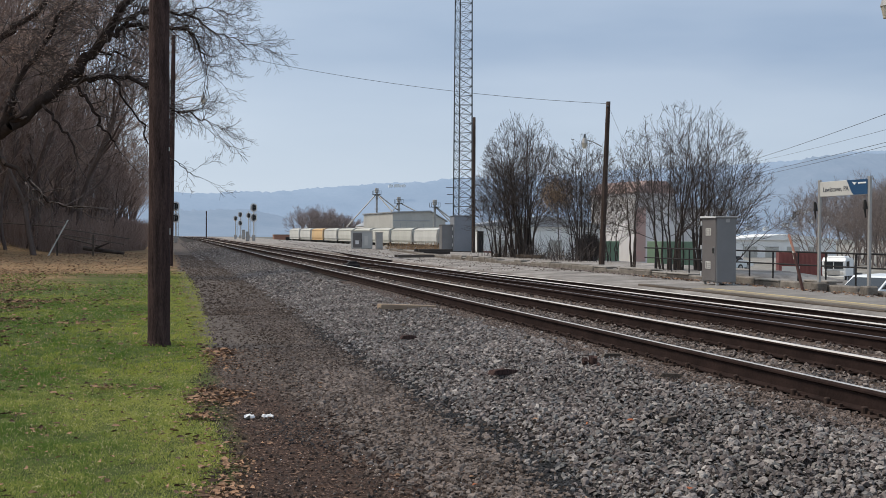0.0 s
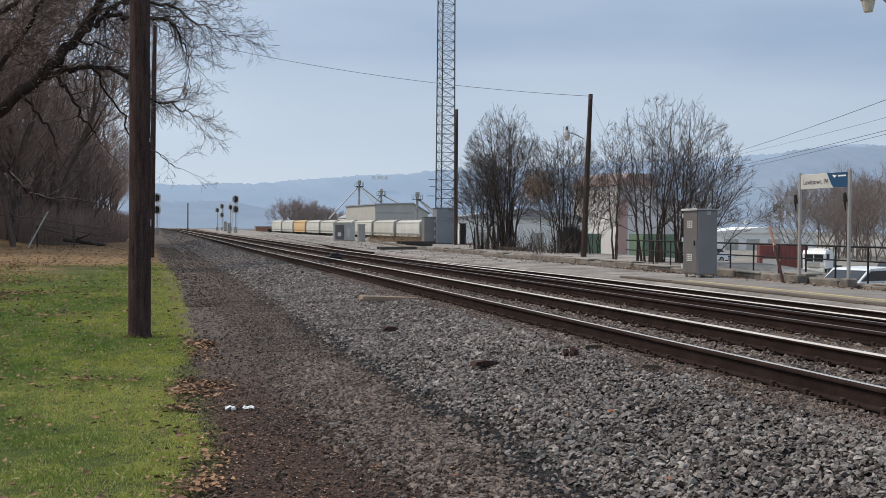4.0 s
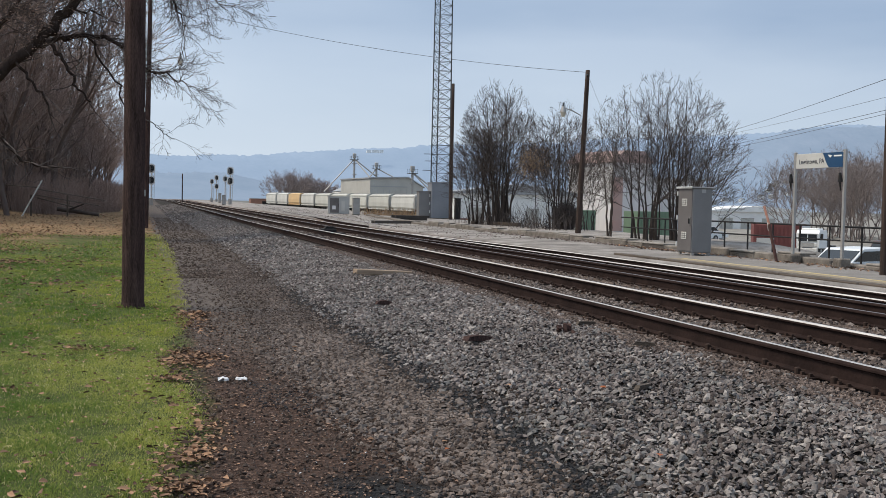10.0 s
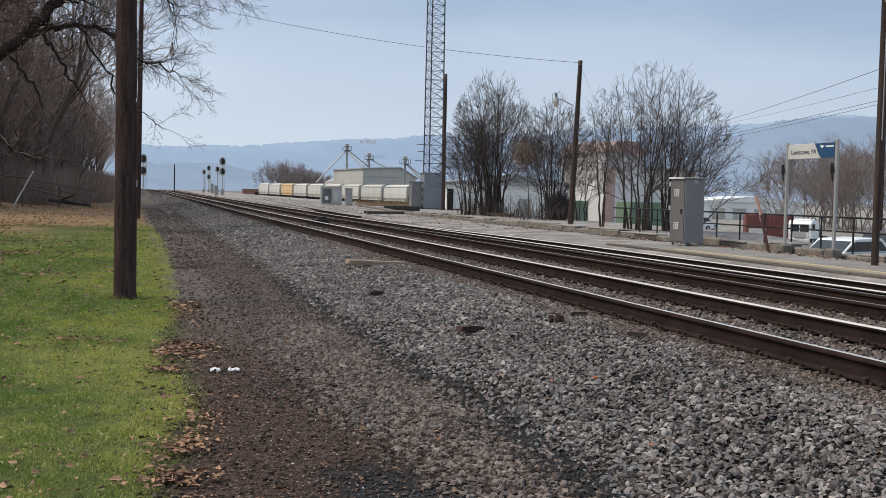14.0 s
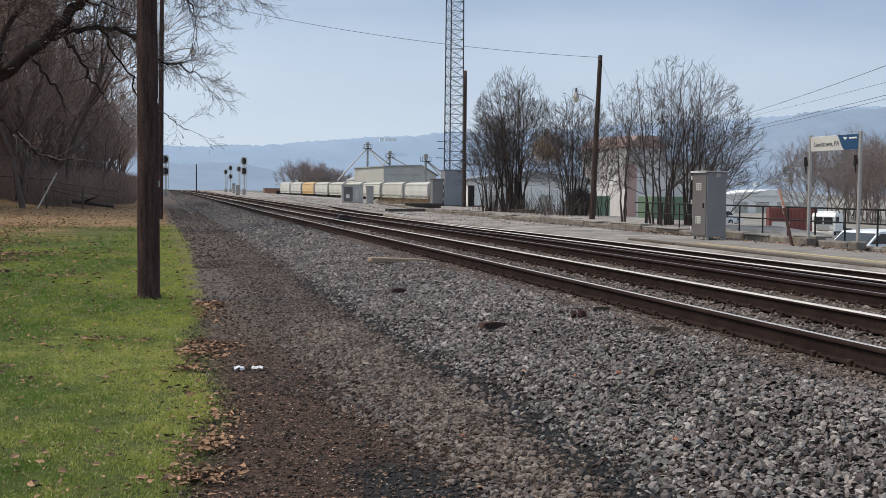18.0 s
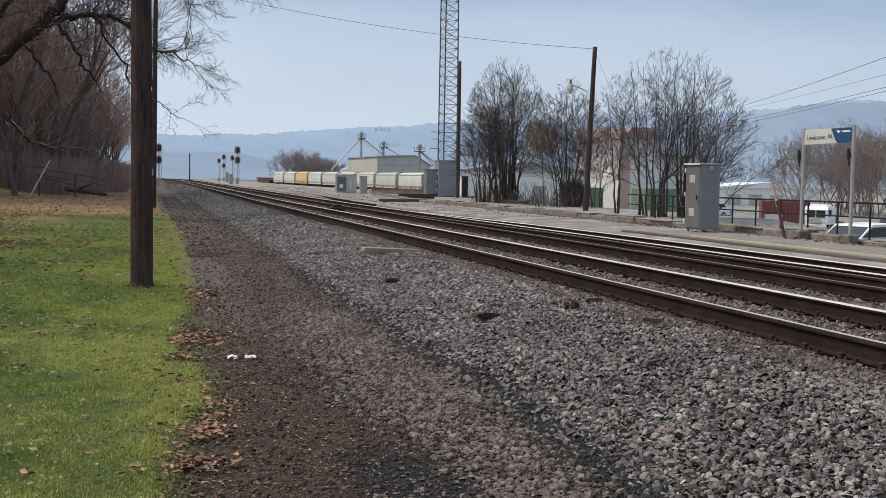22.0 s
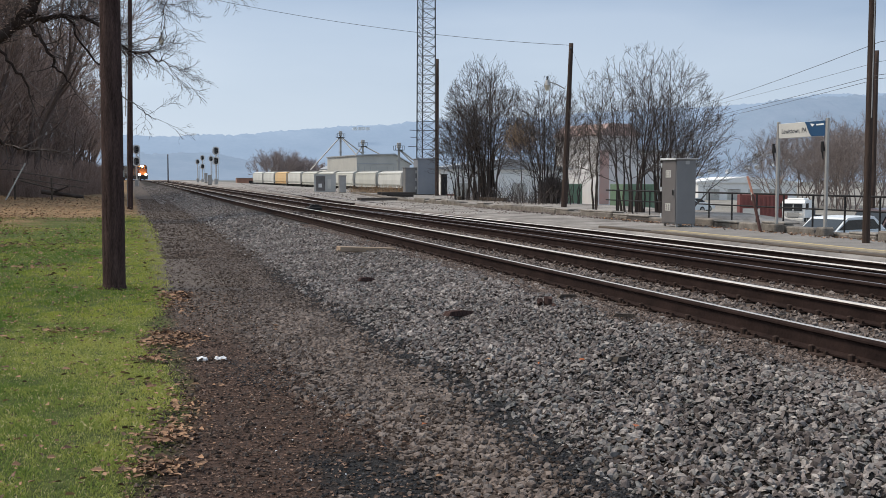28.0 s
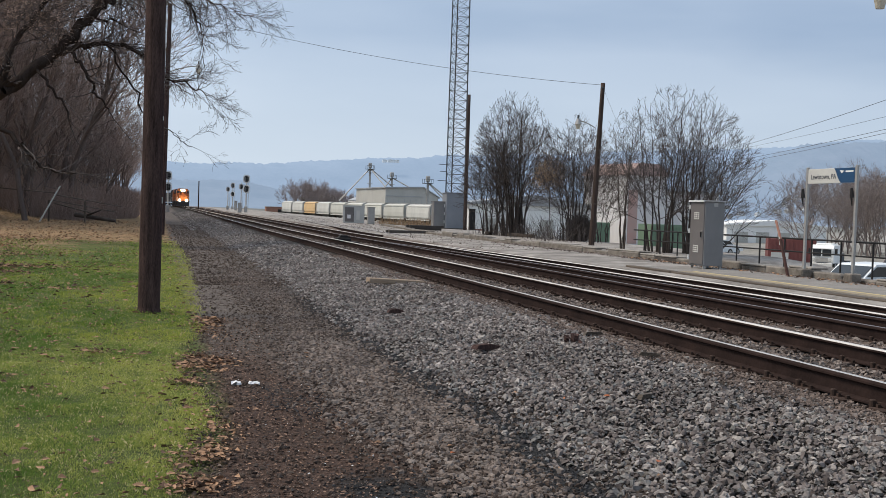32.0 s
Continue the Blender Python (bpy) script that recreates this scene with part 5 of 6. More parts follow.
def dome_tree(at, wide, high, stems, seed, label, twig=M_TWIG, r=0.07, thin=0.006, foot=0.5, many=2, skew=0.0, low=0.2, bough=0.30, flat=0.45):
    """A tree of several stems that fan out from one foot into a rounded crown of upright twigs."""
    rng = random.Random(seed)
    t = empty("bare_tree", pose(*at), label, "tree", "bare trees by the yard")
    fine = []

    def roof(x, y):
        rho = math.hypot(x - skew * 0.5, y) / wide
        return high * (1 - flat * min(1.3, rho) ** 2.2), rho

    for i in range(stems):
        az = 2.4 * i + rng.gauss(0, 0.25)
        reach = wide * 0.92 * ((i + 0.4) / stems) ** 0.6
        tx, ty = math.cos(az) * reach + skew * (i / stems), math.sin(az) * reach
        fx, fy = math.cos(az) * foot * rng.uniform(0.2, 1), math.sin(az) * foot * rng.uniform(0.2, 1)
        top = roof(tx, ty)[0] * rng.uniform(0.88, 1.0)
        n, segs, p, ph = 13, [], Vector((fx, fy, -0.15)), rng.uniform(0, 6)
        rr, bow = r * rng.uniform(0.7, 1.2), rng.uniform(1.15, 1.7)
        for s in range(n):
            k = (s + 1) / n
            q = Vector((fx + (tx - fx) * k ** bow + 0.05 * math.sin(6 * k + ph) + rng.gauss(0, 0.02),
                        fy + (ty - fy) * k ** bow + 0.05 * math.cos(5 * k + ph) + rng.gauss(0, 0.02), top * k ** 0.95))
            r2 = max(thin * 1.3, rr * 0.85)
            segs.append((p.copy(), q.copy(), rr, r2))
            d = (q - p).normalized()
            if k > low:
                out = Vector((q.x, q.y, 0)).normalized()
                for _ in range(many + (rng.random() < 0.45)):
                    side = (Vector((rng.gauss(0, 1), rng.gauss(0, 1), rng.gauss(0.1, 0.35))) + out * 0.5).normalized()
                    w = (d * 0.75 + side * rng.uniform(0.6, 1.2)).normalized()
                    ln = high * bough * rng.uniform(0.45, 1.0) * (1.15 - 0.75 * k)
                    grow(rng, q, w, ln, max(thin, r2 * 0.5), 2 if k < 0.85 else 1, fine, 0.62, 0.07, 3, 0.64, thin, 0.12)
            p, rr = q, r2
        v, f = tubes(segs, 6)
        arr("stem", v, f, M_BARK, t, smooth=True)
    kept = []
    for g in fine:
        lid, rho = roof(g[1].x, g[1].y)
        if g[1].z < lid * (1.0 + 0.07 * rng.random()) and rho < 1.12 + 0.12 * rng.random():
            kept.append(g[:4])
    v, f = tubes(kept, 3)
    arr("crown", v, f, twig, t, "bare twigs")
    return t, kept


L1, L2 = "multi-stemmed dark bare tree thicket behind the kerb", "slender grey bare tree with many fine spreading twigs"
dome_tree((22.5, 68, 0.4), 3.1, 9.3, 23, 1, L1, r=0.08, thin=0.0068, foot=0.9, many=1)
dome_tree((21.4, 69, 0.4), 2.2, 6.4, 10, 4, L1, r=0.06, thin=0.0066, foot=0.7, many=1)
dome_tree((24.0, 61, 0.3), 2.75, 7.5, 20, 3, L1, r=0.056, thin=0.0062, foot=0.7, many=1)
dome_tree((25.4, 60, 0.3), 1.8, 5.2, 7, 12, L1, r=0.042, thin=0.0054, foot=0.5, many=1)
slim, tips = dome_tree((19.4, 43.3, 0.4), 1.35, 6.5, 4, 6, L2, M_TWIG2, r=0.052, thin=0.0048, foot=0.12, low=0.3, many=1)
rl = random.Random(8)
held = [rl.choice(tips)[1] for _ in range(150)]
v, f = dead_leaves(np.array([tuple(q) for q in held if q.z > 3.2]), rs.uniform(0.05, 0.09, sum(q.z > 3.2 for q in held)))
arr("leaves", v, f, M_BARK, slim, "few dark shrivelled leaves")
dome_tree((20.8, 42.6, 0.4), 2.3, 7.1, 11, 7, L2, M_TWIG, r=0.058, thin=0.0048, foot=0.75, many=1)
dome_tree((21.9, 42.0, 0.4), 2.3, 6.9, 9, 21, L2, M_TWIG, r=0.062, thin=0.0048, foot=0.5, skew=0.5, many=1)
dome_tree((22.6, 41.4, 0.3), 2.7, 5.7, 8, 19, L2, M_TWIG2, r=0.055, thin=0.0048, foot=0.3, skew=2.2, flat=0.75, many=1)
# dead vines hanging in the thicket and a dense bush at its foot
rb = random.Random(4)
vine = empty("vine_clump", pose(22.6, 61.5, 0.3), "dead brown vine tangle hanging among the stems", "vines")
segs = []
for i in range(700):
    a_, b_ = rb.uniform(0, 6.283), rb.random() ** 0.6
    c_ = Vector((math.cos(a_) * 0.95 * b_, math.sin(a_) * 0.7 * b_, 3.9 + rb.gauss(0, 0.42)))
    e_ = c_ + Vector((rb.gauss(0, 0.22), rb.gauss(0, 0.22), rb.gauss(-0.15, 0.2)))
    segs.append((c_, e_, 0.012, 0.006))
v, f = tubes(segs, 3)
tagged(arr("tangle", v, f, M_WEED, vine), kind="stuff")
v, f = tubes([(Vector((0.2, 0, -0.2)), Vector((0.05, 0, 2.2)), 0.03, 0.025), (Vector((0.05, 0, 2.2)), Vector((0, 0, 3.9)), 0.025, 0.015)], 5)
arr("stalk", v, f, M_BARK, vine)
bush = empty("bush", pose(24.1, 60.2, 0.3), "dense dark grey twiggy bush at the thicket's foot", "bush")
segs = []
for i in range(1500):
    a_, b_ = rb.uniform(0, 6.283), rb.random() ** 0.5
    w_ = Vector((math.cos(a_) * 0.95 * b_, math.sin(a_) * 0.8 * b_, 1.9 * math.sqrt(1 - 0.85 * b_ * b_) * rb.uniform(0.6, 1.0)))
    f_ = Vector((w_.x * 0.3, w_.y * 0.3, -0.1))
    m_ = f_.lerp(w_, 0.6) + Vector((rb.gauss(0, 0.06), rb.gauss(0, 0.06), 0.05))
    segs += [(f_, m_, 0.010, 0.008), (m_, w_, 0.008, 0.006), (m_, m_ + Vector((rb.gauss(0, 0.2), rb.gauss(0, 0.2), 0.25)), 0.007, 0.005)]
v, f = tubes(segs, 3)
arr("crown", v, f, M_TWIG, bush, "dense bare twigs")
# low brush under the thicket
segs = []
for i in range(420):
    b_ = Vector((22.5 + rb.gauss(0, 1.0), rb.uniform(56, 73), 0.25))
    w_ = Vector((rb.gauss(0, 0.35), rb.gauss(0, 0.35), 1)).normalized() * rb.uniform(0.5, 1.9)
    segs.append((b_, b_ + w_ * 0.6, 0.012, 0.009))
    segs.append((b_ + w_ * 0.6, b_ + w_ + Vector((rb.gauss(0, 0.2), rb.gauss(0, 0.2), 0)), 0.009, 0.004))
v, f = tubes(segs, 3)
tagged(arr("undergrowth", v, f, M_TWIG), "dense dark bare undergrowth beneath the thicket", "undergrowth", kind="stuff")
segs = []
for i in range(1500):
    b_ = Vector((rb.uniform(20.3, 25.5), rb.gauss(101, 1.5), 0.1)) if i < 900 else Vector((rb.uniform(22, 40), rb.uniform(95, 130), -0.6))
    segs.append((b_, b_ + Vector((rb.gauss(0, 0.25), rb.gauss(0, 0.25), rb.uniform(0.3, 1.1))), 0.02, 0.006))
v, f = tubes(segs, 3)
tagged(arr("dry_weeds", v, f, M_WEED), "tall tan dry weeds in the yard", "weeds", kind="stuff")

# ---- the big tree and woods beside the lawn ----
rng = random.Random(21)
big = empty("oak_tree", pose(-8.6, 47, 0.2), "large dark bare oak with long crooked limbs over the lawn", "tree")
segs = []
OAK_BOUGHS = [   # the line of each bough, its two radii, and how thickly it carries twigs
    ([(0, 0, -0.3), (0.2, -0.2, 2.2), (0.9, -0.6, 4.2), (2.2, -1, 5.4)], 0.40, 0.28, 0),
    ([(2.2, -1, 5.4), (3.3, -1, 6.1), (4.7, -1, 7.5), (5.4, -1, 8.3), (6.1, -1, 9.1), (6.6, -1, 9.9), (7.0, -1, 10.7), (7.5, -1, 11.6), (7.8, -1, 12.8)], 0.255, 0.10, 2),
    ([(0.9, -0.6, 4.2), (1.0, -0.4, 7.2), (2.3, 0, 9.4), (3.6, 0, 10.4), (4.6, 0.3, 11.8)], 0.20, 0.07, 2),
    ([(2.6, -0.8, 5.8), (3.0, -0.6, 7.6), (3.8, -0.4, 8.8), (4.4, -0.2, 10.2), (5.4, 0, 11.4)], 0.13, 0.05, 3),
    ([(6.3, -1, 9.3), (6.8, -1, 9.7), (7.3, -1, 9.95), (8.0, -1, 9.9), (8.8, -1.1, 9.9), (9.5, -1.2, 9.85), (9.8, -1.2, 9.6), (10.2, -1.2, 8.9), (10.3, -1.2, 8.1)], 0.105, 0.02, 2),
    ([(7.1, -1, 9.8), (7.3, -1, 10.2), (7.7, -0.9, 10.5), (8.2, -0.8, 10.6), (8.9, -0.8, 10.6), (9.6, -0.8, 10.5), (10.1, -0.8, 10.2), (10.9, -0.8, 9.8), (11.6, -0.8, 9.6), (12.3, -0.8, 9.4)], 0.085, 0.012, 2),
    ([(9.6, -0.8, 10.5), (10.3, -0.6, 10.9), (11.0, -0.5, 10.8), (11.6, -0.5, 10.5)], 0.035, 0.01, 2),
    ([(4.5, -1, 7.2), (5.3, -1.1, 7.55), (6.3, -1.2, 7.8), (7.1, -1.2, 7.8), (7.7, -1.2, 7.6), (8.2, -1.2, 7.2), (8.9, -1.2, 6.6), (9.5, -1.2, 6.5), (10.2, -1.2, 6.25), (10.8, -1.2, 5.95)], 0.12, 0.012, 2),
    ([(5.2, -1, 7.5), (5.7, -1.2, 6.8), (6.0, -1.3, 6.3), (6.2, -1.3, 5.8), (6.6, -1.3, 5.3), (6.95, -1.3, 4.8)], 0.075, 0.02, 1),
    ([(2.2, -1.4, 4.6), (3.3, -1.8, 3.8), (3.7, -1.9, 3.4), (4.2, -2, 2.9), (4.7, -2, 2.7), (5.6, -2, 2.6)], 0.095, 0.03, 1),
    ([(4.0, -1.2, 6.6), (4.6, -1.4, 5.9), (5.2, -1.5, 5.0), (5.4, -1.5, 4.2)], 0.06, 0.02, 1),
    ([(6.6, -1.3, 7.8), (7.4, -1.2, 6.5), (8.0, -1.1, 5.2), (8.9, -1, 4.6), (9.5, -1, 4.2), (10.0, -1, 3.9)], 0.045, 0.01, 1),
    ([(0.5, 0, 4.2), (-1.5, 0.5, 7.0), (-3, 1, 9.5)], 0.25, 0.12, 1),
    ([(5.4, -1, 8.3), (6.0, -0.5, 8.9), (6.9, -0.2, 8.9), (7.6, 0, 8.6)], 0.06, 0.02, 2),
    ([(7.0, -1, 10.7), (8.2, -0.6, 11.7), (9.6, -0.4, 12.2), (10.8, -0.4, 11.8)], 0.10, 0.03, 2),
]
for pts, ra, rb_, load in OAK_BOUGHS:
    pts = [Vector(q) for q in pts]
    fine = []
    for a_, b_ in zip(pts, pts[1:]):
        for k in range(4):
            fine.append(a_.lerp(b_, k / 4) + Vector((rng.gauss(0, 0.06), rng.gauss(0, 0.06), rng.gauss(0, 0.06))) * (1 if k else 0))
    fine.append(pts[-1])
    for i, (a_, b_) in enumerate(zip(fine, fine[1:])):
        k = i / len(fine)
        r0 = ra + (rb_ - ra) * k
        segs.append((a_, b_, r0, ra + (rb_ - ra) * (k + 1 / len(fine)), 5))
        if i > 2 and load:
            for _ in range(load if b_.x < 7.6 else 2):
                if load == 1 and rng.random() < (0.45 if b_.x < 7.6 else 0.72):
                    continue
                w_ = (b_ - a_).normalized() * 0.7 + Vector((rng.gauss(0.2, 0.55), rng.gauss(0, 0.6), rng.gauss(-0.1, 0.6)))
                long = rng.uniform(0.6, 1.4) if b_.x < 7.6 else rng.uniform(0.5, 1.0)
                grow(rng, b_, w_, long, min(0.032, r0 * 0.5), 3 if b_.x < 7.6 and load == 3 else 2, segs, 0.75, -0.02, 3 if load == 3 or b_.x > 7.6 else 2, 0.7, 0.0050, 0.2)
    grow(rng, fine[-1], fine[-1] - fine[-3], 0.9, rb_, 2, segs, 0.6, -0.04, 3, 0.68, 0.0042, 0.18)
tree_parts(big, segs, 0.03, M_OAKBARK, M_OAKTWIG)
rl = random.Random(9)                     # faded leaves still hold in the inner crown
ends = [g[1] for g in segs if g[4] <= 1 and 2.0 < g[1].x < 6.4 and 6.5 < g[1].z < 12.5]
held = [rl.choice(ends) for _ in range(4200)]
lp = np.array([(q.x + rl.gauss(0, 0.14), q.y + rl.gauss(0, 0.14), q.z + rl.gauss(0, 0.14)) for q in held])
v, f = dead_leaves(lp, rs.uniform(0.05, 0.11, len(lp)))
arr("leaves", v, f, M_CLING, big, "faded clinging leaves")

# the woods on the bank: a few forms, set many times
FORMS = []
for k in range(6):
    rng = random.Random(50 + k)
    segs = []
    h = rng.uniform(10, 14)
    grow(rng, (0, 0, -0.5), (rng.gauss(0, 0.06), rng.gauss(0, 0.06), 1), h * 0.62, 0.17, 4, segs, 0.62, 0.10, 3, 0.60, 0.0155)
    FORMS.append(segs)
masters = []
rng = random.Random(77)
WOOD_LABEL = "bare grey-brown woodland tree on the bank"
spots = []
while len(spots) < 130:
    y = rng.uniform(78, 300)
    x = -5.5 - 0.01 * max(0, y - 110) - rng.random() ** 1.3 * 46 - max(0, (105 - y) * 0.22)
    if y > 200 and x < -34:
        continue
    spots.append((x, y))
spots += [(-6.8, 92), (-8.2, 97), (-9.5, 88), (-11, 95), (-12.5, 90), (-14, 98), (-7.4, 104), (-16, 91), (-18, 97), (-9.0, 108), (-10.6, 101), (-13, 106), (-20, 92), (-23, 98), (-15.4, 84), (-18.6, 85), (-22, 84), (-12.2, 83)]
spots += [(-13, 70), (-17, 67), (-11.5, 76), (-20, 75), (-15, 80), (-10, 73), (-8.6, 80), (-12, 66), (-22, 70)]
spots += [(-4.4, 108), (-4.0, 120), (-5.0, 98), (-4.8, 114)]
spots += [(-4.6 - rng.random() * 16 - max(0, (104 - y) * 0.2), y) for y in [rng.uniform(86, 116) for _ in range(64)]]
for i, (x, y) in enumerate(spots):
    s = rng.uniform(0.75, 1.2) if i < 130 else rng.uniform(1.25, 1.55) if i < 157 else rng.uniform(0.4, 0.7)
    m = pose(x, y, land(x, y), 0, 0, rng.uniform(0, 360)) @ Matrix.Diagonal((s, s, s, 1))
    if i < len(FORMS):
        t = empty("woodland_tree", m, WOOD_LABEL, "tree", "woods on the bank")
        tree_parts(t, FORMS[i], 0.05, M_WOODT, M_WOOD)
        masters.append(t)
    else:
        c = copy_thing(masters[i % len(FORMS)], Matrix.Identity(4))
        c.matrix_basis = m
# brush along the foot of the bank
segs = []
for i in range(30000):
    y = rng.uniform(74, 250) if i % 3 else rng.uniform(84, 120)
    x = -2.0 - abs(rng.gauss(0, 7.5)) - max(0, (108 - y) * 0.16)
    if y < 87 and x > -16:
        y += 12
    h = rng.uniform(0.6, 3.4)
    b_ = Vector((x, y, land(x, y) - 0.05))
    w_ = Vector((rng.gauss(0, 0.22), rng.gauss(0, 0.3), 1)) * h
    m_ = b_ + w_ * 0.55
    e_ = b_ + w_ + Vector((rng.gauss(0, 0.3), rng.gauss(0, 0.3), -0.2))
    segs.append((b_, m_, 0.012, 0.009))
    segs.append((m_, e_, 0.009, 0.005))
    segs.append((m_, m_ + Vector((rng.gauss(0, 0.5), rng.gauss(0, 0.5), h * 0.35)), 0.009, 0.005))
v, f = tubes(segs, 3)
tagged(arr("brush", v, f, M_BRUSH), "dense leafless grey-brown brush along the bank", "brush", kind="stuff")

# broken fence on the lawn's far edge
bf = empty("broken_fence", pose(-7.5, 80, land(-7.5, 80)), "broken leaning wooden fence half buried in brush", "fence")
part("leaning_post", rod((-0.4, 0, -0.2), (1.0, 0, 2.5), 0.05, n=6), M_SIGN, bf, "pale leaning post")
for (a_, b_) in (((0.6, 0.2, 1.9), (5.0, 3, 1.2)), ((0.5, 0.3, 1.5), (4.6, 3, 0.8)), ((-4, 1, 2.3), (0.8, 0.3, 2.0))):
    part("rail", rod(a_, b_, 0.035, n=5), M_TIMBER, bf)
for x in (0.2, 2.6, -1.5):
    part("post", box(x, 1.0, -0.2, 0.12, 0.12, 1.7), M_TIMBER, bf)
part("brace", rod((0.6, 0.6, 1.3), (3.0, 0.8, 0.7), 0.05, n=5), M_TIMBER, bf)
pile = empty("log_pile", pose(-4.3, 84, land(-4.3, 84)), "dark fallen trunk lying under the brush", "log")
part("log", rod((-1.5, 0.5, 0.5), (1.4, -0.2, 0.12), 0.17, 0.12, 9), M_BARK, pile)
part("branch_stub", rod((-0.6, 0.2, 0.5), (0.4, -0.9, 0.9), 0.09, 0.04, 6), M_BARK, pile)

# ---- hopper cars on the yard track ----


def hopper(m, paint, label):
    t = empty("hopper_car", m, label, "hopper car", "standing hopper cars")
    L = 16.6
    prof = [(-1.2, 1.05), (1.2, 1.05), (1.56, 1.7), (1.6, 2.6), (1.52, 3.6), (1.3, 4.15), (0.7, 4.38), (-0.7, 4.38), (-1.3, 4.15), (-1.52, 3.6), (-1.6, 2.6), (-1.56, 1.7)]
    bm = prism(prof, -L / 2 + 0.9, L / 2 - 0.9)
    for v_ in bm.verts:
        if v_.co.z < 1.5:
            v_.co.y *= 0.80
    part("body", bm, paint, t)
    part("roof_walk", box(0, 0, 4.42, 0.9, L - 1.4, 0.07), M_GALV, t)
    for y in (-5.4, -1.8, 1.8, 5.4):
        part("hatch", box(0, y, 4.40, 0.7, 2.8, 0.12, 0.03), M_GALV, t)
    for sx in (-1, 1):
        part("top_rail", box(sx * 1.5, 0, 3.86, 0.10, L - 1.3, 0.14), paint, t)
        part("sill", box(sx * 1.45, 0, 1.02, 0.14, L - 1.2, 0.24), paint, t)
    for sy in (-1, 1):
        part("end_frame", box(0, sy * (L / 2 - 0.45), 0.95, 2.9, 0.12, 0.35), M_DSTEEL, t)
        for sx in (-1, 1):
            part("end_post", rod((sx * 1.3, sy * (L / 2 - 0.5), 1.1), (sx * 1.2, sy * (L / 2 - 0.7), 4.1), 0.05, n=5), paint, t)
        part("ladder", box(-1.5, sy * (L / 2 - 0.55), 1.1, 0.05, 0.42, 2.9), M_GALV, t)
        part("coupler", box(0, sy * (L / 2 + 0.2), 0.75, 0.3, 0.8, 0.25), M_BLACK, t)
        truck = part("truck", box(0, sy * (L / 2 - 2.2), 0.35, 2.2, 2.2, 0.35, 0.05), M_BLACK, t)
        for dy in (-0.85, 0.85):
            for sx in (-1, 1):
                part("wheel", rod((sx * 0.66, sy * (L / 2 - 2.2) + dy, 0.46), (sx * 0.80, sy * (L / 2 - 2.2) + dy, 0.46), 0.46, n=14), M_RUST, truck)
    for y in (-4.6, -1.5, 1.5, 4.6):
        part("discharge_gate", prism([(-0.9, 1.05), (0.9, 1.05), (0.35, 0.45), (-0.35, 0.45)], y - 1.1, y + 1.1), M_DSTEEL, t)
    return t


hd = Vector((-12.5, 148.0, 0)).normalized()
ang = math.degrees(math.atan2(-hd.x, hd.y))
HL = 17.25
paints = [M_HOPW, M_HOPW, M_CREAM, M_CREAM, M_CREAM, M_CREAM, M_HOPW, M_HOPT, M_HOPW, M_HOPW]
first = {}
for i, pm in enumerate(paints):
    c = Vector((54.9, 204.0, 0)) + hd * HL * i
    z = -1.15 + 0.6 * i / 9
    m = pose(c.x, c.y, z, 0, 0, ang)
    word = {"pale_hopper_paint": "off-white covered hopper car standing in the yard", "hopper_paint": "cream weathered covered hopper car standing in the yard",
            "tan_hopper_paint": "tan orange covered hopper car standing in the yard"}[pm.name]
    if pm.name in first:
        t = copy_thing(first[pm.name], m)
    else:
        t = first[pm.name] = hopper(m, pm, word)
yt = empty("yard_track", pose(54.9, 204, -1.15, 0, 0, ang), "yard track under the standing hopper cars", "railway track")
for x in (-0.755, 0.755):
    part("rail", box(x, 80, -0.16, 0.08, 240, 0.16), M_RAIL, yt)
part("roadbed", box(0, 80, -1.3, 3.6, 240, 1.14), M_STONED, yt, "dark cinder roadbed")
gr = empty("brick_shed", pose(39.0, 385, -1.2), "low brick-red shed at the yard's far end", "shed")
part("wall", box(0, 0, 0, 6.0, 5, 3.0, 0.05), mat("dull_brick", (0.26, 0.13, 0.09), (0.32, 0.17, 0.12), scale=1), gr)
part("roof", box(0, 0, 3.0, 6.4, 5.4, 0.2, 0.05), M_ROOFG, gr)
part("door", box(2, -2.52, 0, 2.0, 0.06, 2.2), M_BLACK, gr)

# ---- grain elevator and sheds ----
ge = empty("grain_shed", pose(57, 282, -1.5, 0, 0, 4), "long pale metal grain shed behind the hopper cars", "shed")
part("wall", prism([(-3.4, 0), (10.4, 0), (10.4, 7.0), (6.4, 9.3), (-3.4, 8.9)], -14, 16), M_SIDING, ge)
part("roof", prism([(-3.7, 8.92), (6.4, 9.33), (10.9, 6.8), (10.9, 7.05), (6.4, 9.6), (-3.7, 9.2)], -14.4, 16.3), M_ROOFG, ge)
part("wall_seam", box(1.5, -14.04, 6.9, 9.6, 0.08, 0.2), M_ROOFG, ge)
for k in range(9):
    part("panel_rib", box(-2.9 + 1.5 * k, -14.03, 0, 0.07, 0.06, 6.3), M_ROOFG, ge)


